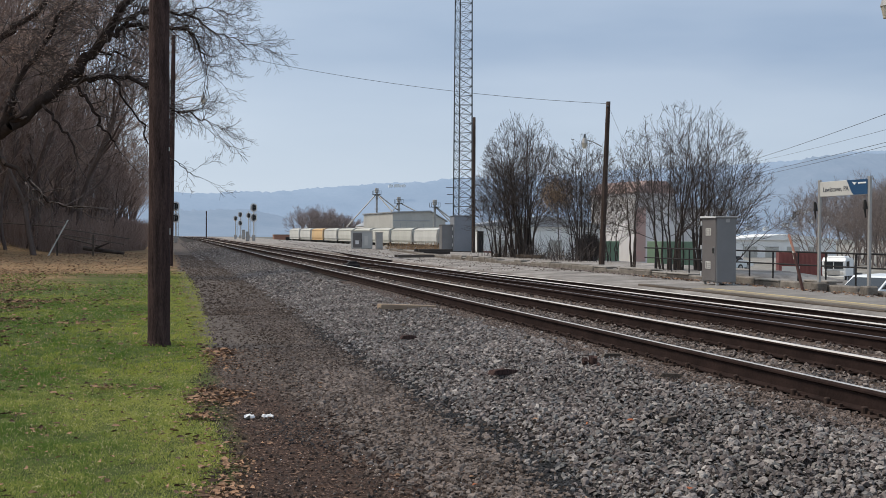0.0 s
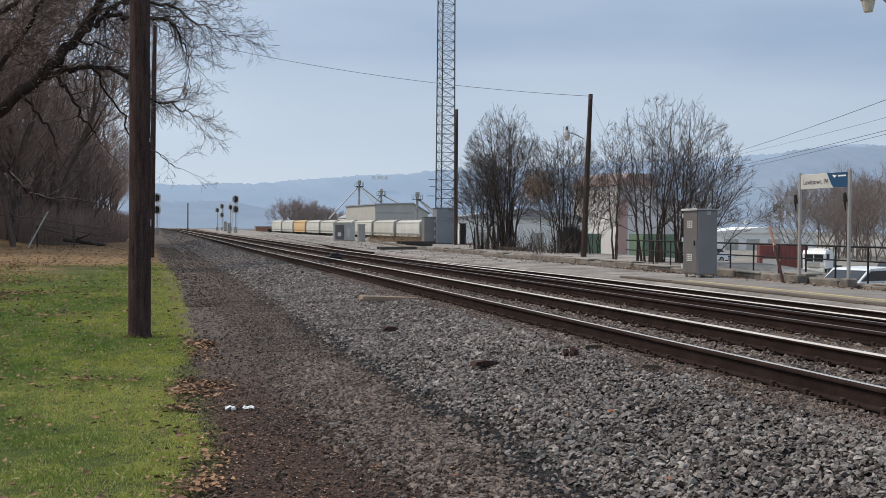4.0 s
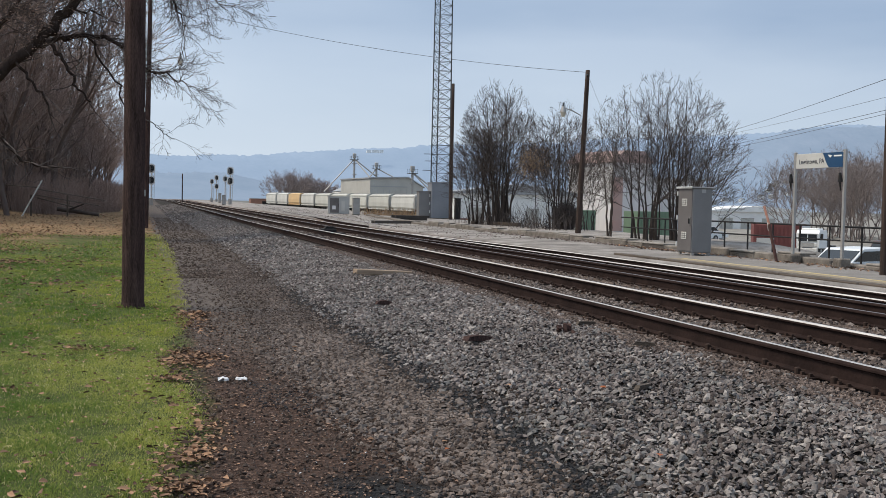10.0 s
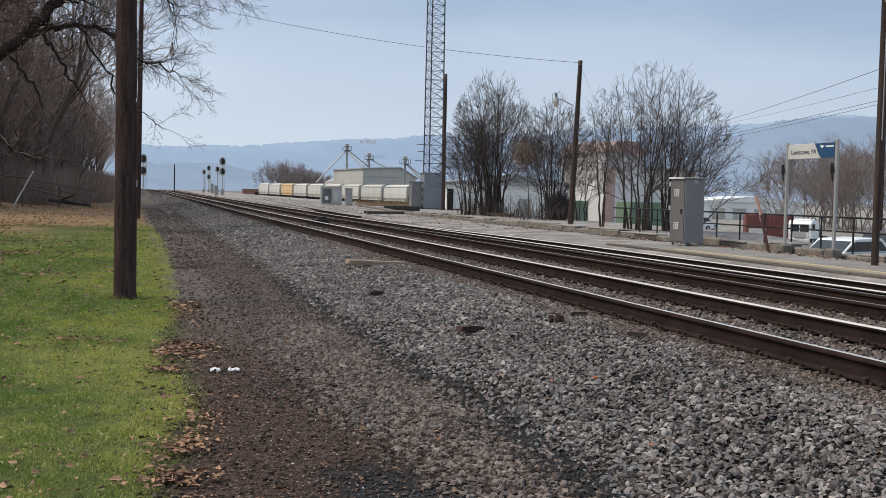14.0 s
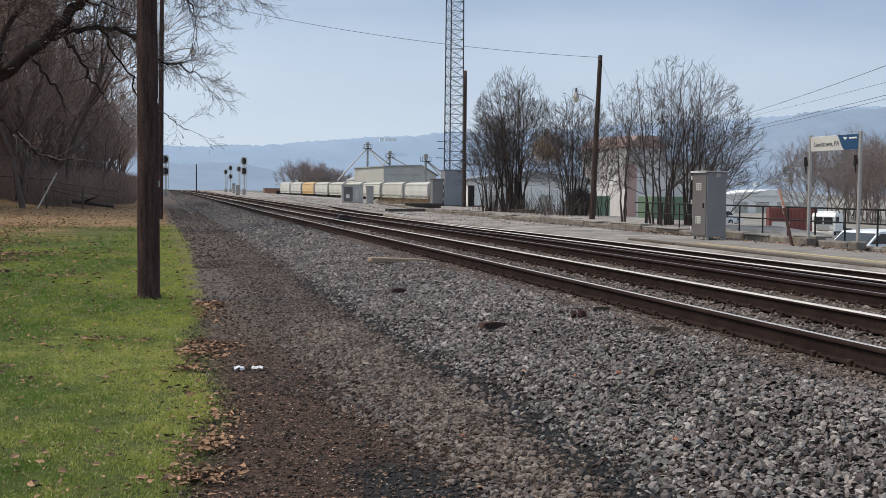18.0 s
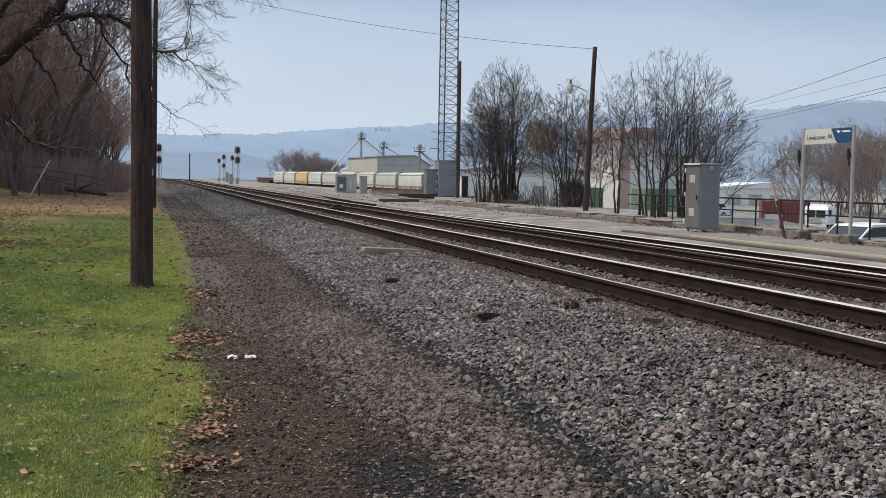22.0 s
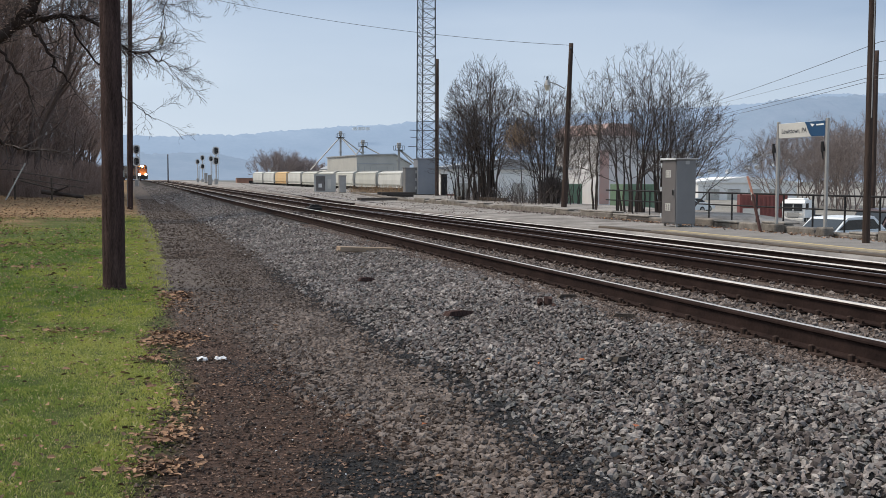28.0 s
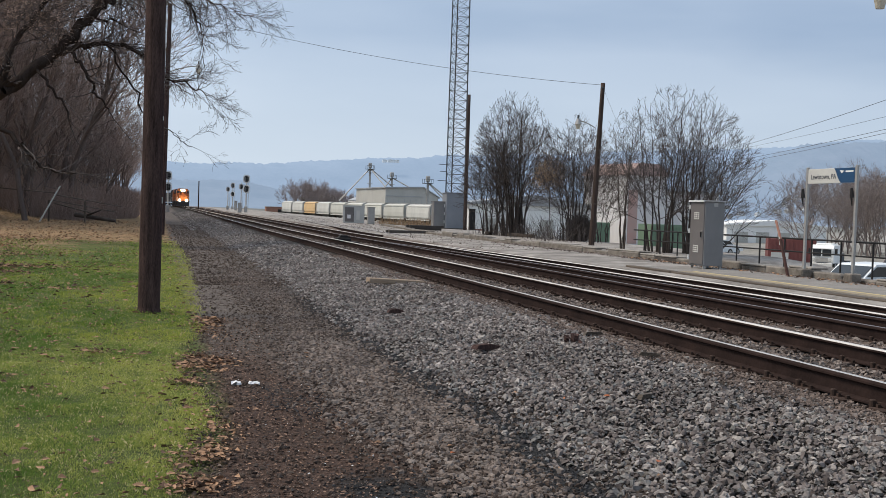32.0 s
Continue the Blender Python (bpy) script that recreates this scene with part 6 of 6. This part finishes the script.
def leg_tower(at, top, label, spouts):
    t = empty("grain_elevator", pose(*at), label, "grain elevator leg", "grain elevator legs")
    part("casing", box(0, 0, 0, 0.5, 0.4, top, 0.03), M_GALV, t)
    part("head_house", box(0, 0, top - 0.6, 0.9, 0.9, 1.3, 0.1), M_GALV, t)
    part("platform", box(0, 0, top - 1.1, 2.2, 2.0, 0.12), M_DSTEEL, t)
    for a_, b_ in ((-1.05, -0.95), (1.05, -0.95), (-1.05, 0.95), (1.05, 0.95)):
        part("rail_post", rod((a_, b_, top - 1.0), (a_, b_, top), 0.05, n=4), M_DSTEEL, t)
    part("guard_rail", box(0, -0.95, top - 0.1, 2.2, 0.06, 0.08), M_DSTEEL, t)
    for (x, y, z) in spouts:
        part("spout", rod((0, 0, top - 0.8), (x, y, z), 0.17, n=7), M_GALV, t)
    for k in range(int(top / 3)):
        part("brace_ring", box(0, 0, 3 * k + 1.5, 1.3, 1.0, 0.12), M_GALV, t)
    return t


leg_tower((56.2, 298, -1.5), 15.6, "tall galvanised grain elevator leg with sloping spouts", [(-9, -4, 5.5), (7.2, -2, 9.0), (5.6, -14, 5)])
leg_tower((62.0, 296, -1.5), 13.2, "shorter galvanised grain elevator leg", [(5.0, -3, 9.5), (-3.0, -3, 9.0)])
leg_tower((61.0, 250, -1.5), 11.0, "steel conveyor tower beside the grain shed", [(7.0, -3, 4.5), (3.4, -3, 6.2)])
tank = empty("grain_bin", pose(58, 320, -1.5), "round galvanised grain bin", "grain bin")
part("shell", rod((0, 0, 0), (0, 0, 6), 4, n=24), M_GALV, tank, smooth=True)
part("roof", rod((0, 0, 6), (0, 0, 7.6), 4.1, 0.5, 24), M_ROOFG, tank)
for (x, y, h, n_) in ((52.5, 420, 18.5, 31), (59.5, 425, 18, 32), (69, 428, 14.5, 33), (56, 424, 18.5, 34), (65, 430, 16, 35)):
    rng = random.Random(n_)
    t = empty("bare_tree", pose(x, y, -1.4), "rounded bare tree behind the hopper cars", "tree", "far bare trees")
    segs = []
    for i in range(9):
        a_ = 2.4 * i
        lean_ = 1.25 * (i / 9) ** 0.6
        grow(rng, (math.cos(a_) * 0.5, math.sin(a_) * 0.5, -0.3), (math.cos(a_) * lean_, math.sin(a_) * lean_, 1), h * 0.40, 0.14, 3, segs, 0.55, 0.10, 4, 0.58, 0.018, 0.08)
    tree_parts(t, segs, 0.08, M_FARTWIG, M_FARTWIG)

# ---- buildings behind the shrubs ----
mill = empty("mill_building", pose(57, 122, -1.3, 0, 0, 12), "white metal mill building with orange-red roof", "building")
part("tower_wall", box(-3.2, 0, 0, 5.6, 9, 8.1, 0.03), M_MILL, mill)
part("tower_roof", prism([(-6.3, 8.1), (-0.1, 8.1), (-1.8, 9.5), (-4.6, 9.5)], -4.8, 4.8), M_ROOFRED, mill, "orange-red hipped roof")
part("low_wall", box(4.0, 1, 0, 8.6, 9, 6.3, 0.03), M_MILL, mill)
part("low_roof", box(4.0, 1, 6.3, 9.2, 9.6, 0.25, 0.05), M_ROOFG, mill)
part("red_band", box(-5.2, -4.53, 0.2, 1.3, 0.05, 6.2), mat("pale_red", (0.50, 0.30, 0.26), (0.46, 0.34, 0.30), scale=1), mill, "faded reddish stripe")
for k in range(7):
    part("panel_rib", box(0.4 + 1.1 * k, -3.53, 0, 0.07, 0.06, 6.3), M_WHITE, mill)
for k, x in ((0, 36.8), (2, 43.2)):
    c = empty("green_container", pose(x, 90 - 0.6 * k, -1.15, 0, 0, 6), "dull green steel container behind the shrubs", "container", "green containers")
    part("shell", box(0, 0, 0.1, 2.9 if k < 2 else 3.4, 2.4, 2.4, 0.03), M_GREEN, c)
    for j in range(8):
        part("corrugation", box(-1.25 + 0.34 * j, -1.215, 0.25, 0.12, 0.04, 2.1), M_GREEN, c)
    part("skid", box(0, 0, 0, 2.7, 2.2, 0.12), M_BLACK, c)
shed = empty("warehouse", pose(97, 163, -2.0, 0, 0, -6), "long low white warehouse across the parking lot", "warehouse")
part("wall", box(0, 0, 0, 17, 12, 3.3, 0.03), M_WHITE, shed)
part("roof", prism([(-8.8, 3.3), (8.8, 3.3), (8.8, 3.5), (0, 4.3), (-8.8, 3.5)], -6.3, 6.3), M_WHITE, shed)
for k in range(4):
    part("door", box(-6 + 3.6 * k, -6.03, 0, 2.2, 0.06, 2.3), M_SIDING, shed)
part("wing", box(-14, 4, 0, 14, 9, 2.6, 0.03), M_WHITE, shed)
part("wing_roof", box(-14, 4, 2.6, 14.4, 9.4, 0.2), M_WHITE, shed)

ws = empty("yard_shed", pose(40.2, 118, -1.3, 0, 0, -4), "long white yard shed with a low grey roof behind the thicket", "shed")
part("wall", box(0, 0, 0, 14.4, 8, 4.1, 0.03), M_WHITE, ws)
part("roof", prism([(-7.6, 4.1), (7.6, 4.1), (7.6, 4.25), (0, 5.3), (-7.6, 4.25)], -4.4, 4.4), M_ROOFG, ws)
for k in range(9):
    part("panel_rib", box(-6.4 + 1.6 * k, -4.03, 0, 0.07, 0.06, 4.0), M_WHITE, ws)
for x in (-4.8, 1.6):
    part("door", box(x, -4.04, 0, 1.5, 0.06, 2.6), M_SIDING, ws)
part("scrawl", box(-6.2, -4.06, 0.5, 1.3, 0.02, 0.9), M_RED, ws, "faded painted scrawl")

# red trailer, truck, cars
rc = empty("red_container", pose(47.7, 75.5, -1.3, 0, 0, -25), "faded red corrugated freight container with pale scrawls", "container")
part("shell", box(0, 0, 0.15, 3.5, 2.2, 1.75, 0.03), M_RED, rc)
for k in range(11):
    part("corrugation", box(-1.6 + 0.32 * k, -1.12, 0.3, 0.15, 0.05, 1.5), M_RED, rc)
for x in (-1.7, 1.7):
    part("corner_post", box(x, -1.05, 0.0, 0.16, 0.16, 1.95), M_RED, rc)
part("graffito_band", box(-0.9, -1.16, 0.35, 1.3, 0.02, 0.5), M_SIGN, rc, "pale painted scrawl")

tk = empty("truck", pose(40.5, 60.0, -1.12, 0, 0, 35) @ Matrix.Diagonal((0.72, 0.72, 0.95, 1)), "white cab-over truck parked in the lot", "truck")
cabm = part("cab", prism([(-0.85, 0.55), (0.95, 0.55), (0.95, 1.55), (0.75, 1.72), (-0.75, 1.72), (-0.95, 1.5)], -1.0, 1.0), M_WHITE, tk)
part("side_window", box(-0.35, -1.01, 1.08, 0.62, 0.03, 0.42), M_GLASS, cabm)
part("windscreen", box(-0.94, 0, 1.0, 0.04, 1.6, 0.45), M_GLASS, cabm)
part("grille", box(-0.96, 0, 0.62, 0.03, 1.1, 0.28), M_GALV, cabm)
for y in (-0.72, 0.72):
    part("headlight", box(-0.985, y, 0.66, 0.04, 0.26, 0.2, 0.02), M_SIGN, cabm)
    part("mirror", box(-0.80, y * 1.62, 1.12, 0.08, 0.16, 0.36, 0.02), M_BLACK, cabm)
part("window_post", box(-0.965, 0, 1.0, 0.03, 0.07, 0.46), M_WHITE, cabm)
part("sun_visor", box(-1.0, 0, 1.47, 0.16, 1.7, 0.05, 0.01), M_WHITE, cabm)
part("roof_cap", box(0.1, 0, 1.70, 1.1, 1.5, 0.13, 0.05), M_WHITE, cabm)
part("fuel_tank", rod((0.7, -0.75, 0.4), (1.6, -0.75, 0.4), 0.24, n=12), M_GALV, tk)
part("toolbox", box(1.75, 0, 0.69, 0.6, 1.7, 0.5, 0.03), M_DSTEEL, tk)
part("chassis", box(1.2, 0, 0.35, 4.4, 0.9, 0.22), M_DSTEEL, tk)
part("deck", box(2.1, 0, 0.57, 2.2, 1.9, 0.12), M_DSTEEL, tk)
part("bumper", box(-0.95, 0, 0.3, 0.15, 1.9, 0.25, 0.04), M_SIGN, tk)
for x in (-0.35, 2.0):
    for sy in (-0.85, 0.85):
        w_ = part("wheel", rod((x, sy - 0.13, 0.36), (x, sy + 0.13, 0.36), 0.36, n=16), M_TYRE, tk)
        part("hub", rod((x, sy - 0.145, 0.36), (x, sy + 0.145, 0.36), 0.16, n=10), M_GALV, w_)


def saloon(m, paint, label, van=False):
    t = empty("car", m, label, "car", "parked cars")
    lower = [(-2.2, 0.35), (2.2, 0.35), (2.25, 0.75), (1.3, 0.92), (-1.9, 0.95), (-2.25, 0.8)]
    part("body", prism([(u, w) for u, w in lower], -0.88, 0.88), paint, t)
    h = 1.85 if van else 1.45
    upper = [(1.05, 0.93), (0.35, h - 0.04), (-1.2 if not van else -2.0, h), (-1.95 if not van else -2.15, 0.96)]
    top = part("cabin", prism(upper, -0.74, 0.74), paint, t)
    for sy in (-1, 1):
        part("side_window", prism([(0.9, 0.99), (0.33, h - 0.12), (-1.15, h - 0.1), (-1.6, 1.0)], sy * 0.755 - 0.01, sy * 0.755 + 0.01), M_GLASS, top)
    part("windscreen", prism([(1.09, 0.98), (0.45, h - 0.1), (0.40, h - 0.1), (1.03, 0.98)], -0.66, 0.66), M_GLASS, top)
    part("rear_window", prism([(-1.98, 1.0), (-1.42, h - 0.1), (-1.38, h - 0.1), (-1.93, 1.0)], -0.62, 0.62), M_GLASS, top)
    for x in (-1.35, 1.35):
        for sy in (-0.8, 0.8):
            w_ = part("wheel", rod((x, sy - 0.11, 0.33), (x, sy + 0.11, 0.33), 0.33, n=16), M_TYRE, t)
            part("rim", rod((x, sy - 0.12, 0.33), (x, sy + 0.12, 0.33), 0.2, n=10), M_GALV, w_)
    for sy in (-0.6, 0.6):
        part("headlight", box(2.21, sy, 0.62, 0.06, 0.35, 0.13, 0.02), M_SIGN, t)
        part("tail_light", box(-2.22, sy, 0.68, 0.05, 0.28, 0.14, 0.02), M_RED, t)
    return t


M_SILVER = mat("pale_car_paint", (0.74, 0.77, 0.78), (0.68, 0.71, 0.72), scale=1, rough=0.35, fine=0.2)
M_MAROON = mat("maroon_car_paint", (0.06, 0.03, 0.035), (0.05, 0.028, 0.03), scale=1, rough=0.3)
saloon(pose(24.2, 33.4, land(24.2, 33.4), 0, 0, 200), M_SILVER, "pale silver-blue car parked behind the fence")
saloon(pose(27.0, 34.6, land(27.0, 34.6), 0, 0, 195), M_MAROON, "dark maroon minivan with pale roof parked behind the fence", True)
saloon(pose(50, 92, -1.4, 0, 0, 20), M_SILVER, "distant silver car on the lot")
saloon(pose(53, 96, -1.4, 0, 0, 20), M_WHITE, "distant white car on the lot")

# bare trees behind the lot
FAR = []
for i in range(36):
    x, y = 70 + 0.8 * i + rp.uniform(-2, 3), 98 + rp.uniform(-8, 24)
    if i < 3:
        rng = random.Random(90 + i)
        t = empty("bare_tree", pose(x, y, -1.6), "bare brownish tree beyond the parking lot", "tree", "trees beyond the lot")
        segs = []
        for k in range(3):
            grow(rng, (rng.gauss(0, 0.6), rng.gauss(0, 0.6), -0.3), (rng.gauss(0, 0.25), rng.gauss(0, 0.25), 1), 4.6, 0.09, 4, segs, 0.6, 0.10, 3, 0.62, 0.0075)
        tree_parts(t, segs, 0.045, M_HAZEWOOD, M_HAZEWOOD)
        FAR.append(t)
    else:
        c = copy_thing(FAR[i % 3], Matrix.Identity(4))
        s = rp.uniform(0.75, 1.05) * (0.95 + 0.4 * i / 36)
        c.matrix_basis = pose(x, y, -1.6, 0, 0, rp.uniform(0, 360)) @ Matrix.Diagonal((s, s, s, 1))

# ---- far ridges: a backdrop of distance ----


def ridge(name, y, rows, material, bumps, step, label):
    """A wooded ridge that runs across the valley; rows: (x, height)."""
    xs = np.arange(rows[0][0], rows[-1][0] + step, step)
    verts, faces, D = [], [], 7
    for x in xs:
        h = lerp_rows(x, rows)
        jag = bumps * (noise.noise((x * 0.004, y, 0.0)) * 1.6 + noise.noise((x * 0.03, y, 3.0)) * 0.6 + noise.noise((x * 0.11, y, 5.0)) * 0.75)
        for k in range(D):
            f_ = k / (D - 1)
            verts.append((x, y - 500 * (1 - f_), -4 + (h + jag * f_ ** 8) * smooth01(f_) ** 0.8 + bumps * 0.8 * f_ * (1 - f_) * 4 * noise.noise((x * 0.0022, f_ * 4, 9.0))))
    for i in range(len(xs) - 1):
        for k in range(D - 1):
            a_ = i * D + k
            faces.append((a_, a_ + D, a_ + D + 1, a_ + 1))
    ob = raw(name, verts, faces, material, smooth=True)
    return tagged(ob, label, "ridge", kind="structure")


# both ridges glow faintly: the bright air before them is in the material
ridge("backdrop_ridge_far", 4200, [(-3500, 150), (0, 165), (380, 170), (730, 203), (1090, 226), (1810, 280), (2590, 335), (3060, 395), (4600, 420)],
      far_mat("hazed_far_ridge", (0.15, 0.19, 0.25), (0.19, 0.23, 0.29), (0.30, 0.41, 0.55), 0.47, 0.008), 9, 10, "wooded ridge on the horizon with blue haze painted in")
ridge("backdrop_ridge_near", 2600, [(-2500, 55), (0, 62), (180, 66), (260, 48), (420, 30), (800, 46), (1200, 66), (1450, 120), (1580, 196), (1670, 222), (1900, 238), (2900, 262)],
      far_mat("hazed_near_ridge", (0.13, 0.165, 0.21), (0.17, 0.20, 0.245), (0.28, 0.38, 0.52), 0.41, 0.012), 11, 6, "low wooded hills in the valley with haze painted in")

for (x, z, w_) in ((803, 186, 16), (828, 187, 26), (851, 187, 14)):
    hs = empty("hilltop_house", pose(x, 3990, z), "tiny white house on the far ridge", "house", "hilltop houses")
    part("wall", box(0, 0, -6, w_, 8, 10), M_WHITE, hs)
    part("roof", prism([(-w_ / 2 - 1, 4), (w_ / 2 + 1, 4), (0, 6)], -4.5, 4.5), M_WHITE, hs)

# pale houses of the town on the lower slopes
rt = random.Random(15)
for k in range(26):
    x = rt.uniform(1210, 1520) if k < 17 else rt.uniform(250, 420)
    rows_ = [(180, 66), (260, 48), (420, 30), (800, 46), (1200, 66), (1450, 120), (1580, 196)]
    f_ = rt.uniform(0.22, 0.46)
    z = -4 + lerp_rows(x, rows_) * smooth01(f_) ** 0.8
    w_ = rt.uniform(9, 20)
    hs = empty("town_house", pose(x, 2100 + 500 * f_, z - 2, 0, 0, rt.uniform(-20, 20)), "pale house in the hazy town below the ridge", "house", "town houses")
    part("wall", box(0, 0, -3, w_, 8, rt.uniform(8, 11)), M_WHITE if k % 3 else M_SIDING, hs)
    part("roof", prism([(-w_ / 2 - 0.6, 6), (w_ / 2 + 0.6, 6), (0, 9)], -4.5, 4.5), M_ROOFG, hs)

# ---- small things near the line ----
litter = empty("litter", pose(1.0, 10.40, 0.0), "crumpled white paper litter on the dirt", "litter")
for (x, y, s, k) in ((-0.10, 0.02, 0.040, 1), (-0.06, -0.01, 0.028, 2), (0.05, -0.01, 0.032, 3), (0.10, 0.03, 0.042, 4), (0.12, -0.01, 0.022, 5), (0.07, 0.05, 0.020, 6)):
    v, f = stones(np.array([(x, y, land(1, 10.55) + 0.025)]), [s])
    arr("scrap", v, f, M_PAPER, litter)
pl = empty("plank", pose(4.78, 21.3, land(4.78, 21.3) + 0.035, 0, 3, 16), "split grey plank lying across the ballast shoulder", "plank")
part("board", box(0, 0, -0.02, 1.25, 0.17, 0.10, 0.012), M_PALEWOOD, pl)
part("splinter", rod((-0.6, 0.0, 0.0), (-0.95, -0.5, -0.06), 0.02, 0.006, 5), M_TIMBER, pl)
for (x, y, l_, a_) in ((3.87, 11.88, 0.44, 25), (3.75, 16.4, 0.28, 5)):
    d_ = empty("wood_scrap", pose(x, y, land(x, y) + 0.05, 0, 6, a_), "dark charred piece of wood on the ballast", "wood scrap")
    part("piece", prism([(-l_ / 2, -0.02), (l_ / 2, 0.0), (l_ / 2 - 0.05, 0.045), (0, 0.055), (-l_ / 2 + 0.03, 0.03)], -0.05, 0.05), M_POLE, d_)
cl = empty("dirt_clod", pose(4.77, 11.6, land(4.77, 11.6) + 0.02), "dark clod of dirt on the ballast", "clod")
for k in range(9):
    v, f = stones(np.array([(rs.normal() * 0.09, rs.normal() * 0.06, 0.03 + 0.02 * (k % 3))]), [rs.uniform(0.03, 0.06)], 6, 0.7)
    arr("lump", v, f, M_POLE, cl)
for x, y, l_, a_ in ((5.05, 14.6, 0.34, 60), (5.3, 12.2, 0.30, 20), (4.2, 8.35, 0.26, 40), (5.15, 10.3, 0.24, -20), (4.1, 18.4, 0.2, 70)):
    d_ = empty("wood_scrap", pose(x, y, land(x, y) + 0.045, 0, 4, a_), "dark splinter of tie wood among the stones", "wood scrap")
    part("piece", prism([(-l_ / 2, -0.015), (l_ / 2, 0.0), (l_ / 2 - 0.03, 0.03), (-l_ / 2 + 0.03, 0.025)], -0.022, 0.022), M_TIMBER, d_)
v, f = dead_leaves(np.array([(3.42, 6.44, land(3.42, 6.44) + 0.05)]), np.array([0.095]))
tagged(arr("fallen_leaf", v, f, M_LEAF1), "large orange maple leaf lying on the stones", "leaf")
for x, y, l_ in ((3.62, 8.75, 0.07), (3.95, 8.6, 0.06), (2.2, 7.2, 0.05)):
    v, f = dead_leaves(np.array([(x, y, land(x, y) + 0.045)]), np.array([l_]))
    tagged(arr("fallen_leaf", v, f, M_LEAF1), "small reddish leaf lying on the stones", "leaf")

# ---- the train ----
def loco():
    t = empty("locomotive", Matrix.Identity(4), "approaching orange and black diesel locomotive with headlights lit", "locomotive")
    nose = part("short_hood", prism([(-0.95, 1.5), (0.95, 1.5), (0.95, 2.75), (0.6, 3.1), (-0.6, 3.1), (-0.95, 2.75)], 1.2, 2.8), M_ORANGE, t)
    cabp = part("cab", prism([(-1.55, 1.5), (1.55, 1.5), (1.55, 3.9), (1.1, 4.55), (-1.1, 4.55), (-1.55, 3.9)], 2.8, 5.6), M_ORANGE, t)
    for x in (-1.15, -0.4, 0.4, 1.15):
        part("windscreen", box(x, 2.79, 3.35, 0.55, 0.05, 0.6, 0.02), M_GLASS, cabp)
    part("number_board", box(0, 2.77, 4.25, 1.5, 0.05, 0.22), M_BLACK, cabp)
    part("long_hood", box(0, 13, 1.5, 1.9, 14.8, 2.8, 0.15), M_LOCODARK, t)
    part("radiator", prism([(-1.5, 3.6), (1.5, 3.6), (1.5, 4.3), (1.0, 4.6), (-1.0, 4.6), (-1.5, 4.3)], 16.5, 20.2), M_LOCODARK, t)
    part("walkway", box(0, 10.8, 1.35, 3.1, 20.6, 0.16), M_LOCODARK, t)
    part("fuel_tank", box(0, 11, 0.35, 2.6, 5.0, 1.0, 0.2), M_BLACK, t)
    part("pilot", prism([(-1.45, 0.2), (1.45, 0.2), (1.5, 1.4), (-1.5, 1.4)], 0.45, 0.65), M_LOCODARK, t)
    part("coupler", box(0, 0.2, 0.7, 0.3, 0.7, 0.3, 0.04), M_BLACK, t)
    for sx in (-1.4, 1.4):
        part("handrail", rod((sx, 0.6, 2.4), (sx, 20, 2.4), 0.03, n=5), M_GALV, t)
        for y in (0.6, 7, 12, 17):
            part("stanchion", rod((sx, y, 1.5), (sx, y, 2.4), 0.025, n=5), M_GALV, t)
        # ditch lights and headlights: real lamps, discs oversized to hold their bloom
        part("ditch_light", rod((sx * 0.62, 0.42, 1.62), (sx * 0.62, 0.62, 1.62), 0.27, n=14), M_HEADLIGHT, t, "lit ditch light")
    for x in (-0.16, 0.16):
        part("headlight", rod((x * 1.5, 2.62, 4.1), (x * 1.5, 2.8, 4.1), 0.26, n=14), M_HEADLIGHT, t, "lit headlight")
    for yb in (3.6, 17.2):
        tr = part("truck", box(0, yb, 0.4, 2.3, 3.9, 0.55, 0.08), M_BLACK, t)
        for dy in (-1.6, 0, 1.6):
            for sx in (-0.73, 0.73):
                part("wheel", rod((sx - 0.07, yb + dy, 0.5), (sx + 0.07, yb + dy, 0.5), 0.5, n=14), M_RUST, tr)
    return t


engine = loco()
followers = [loco()]
tagged(followers[0], "second diesel locomotive coupled behind the first")
for o in followers[0].children_recursive:
    if o.name.startswith(("headlight", "ditch_light")):
        o.data.materials[0] = M_GALV
        o["label"] = "unlit lamp"
for k in range(2):
    t = empty("freight_car", Matrix.Identity(4), "dark grey open freight car in the approaching train", "freight car", "freight cars of the train")
    part("body", box(0, 8.0, 1.1, 3.0, 15.0, 2.7, 0.05), M_DSTEEL, t)
    for j in range(9):
        part("side_post", box(-1.53, 1.2 + 1.7 * j, 1.1, 0.08, 0.2, 2.7), M_DSTEEL, t)
    for yb in (2.4, 13.6):
        tr = part("truck", box(0, yb, 0.35, 2.2, 2.3, 0.5, 0.05), M_BLACK, t)
        for dy in (-0.9, 0.9):
            for sx in (-0.73, 0.73):
                part("wheel", rod((sx - 0.07, yb + dy, 0.46), (sx + 0.07, yb + dy, 0.46), 0.46, n=12), M_RUST, tr)
    followers.append(t)


def motions():
    """The train runs along the curve toward the camera."""
    def at(y):
        slope = (bend(y + 16) - bend(y)) / 16
        return pose(6.505 + bend(y), y, 0.5 + rise(y), 0, 0, math.degrees(math.atan(-slope)))

    for thing, gap in zip([engine] + followers, (0, 22.3, 44.5, 61.0)):
        walk(thing, [(2.0 * k, at(334 + 14.25 * (28 - 2.0 * k) + gap)) for k in range(17)])


motions()
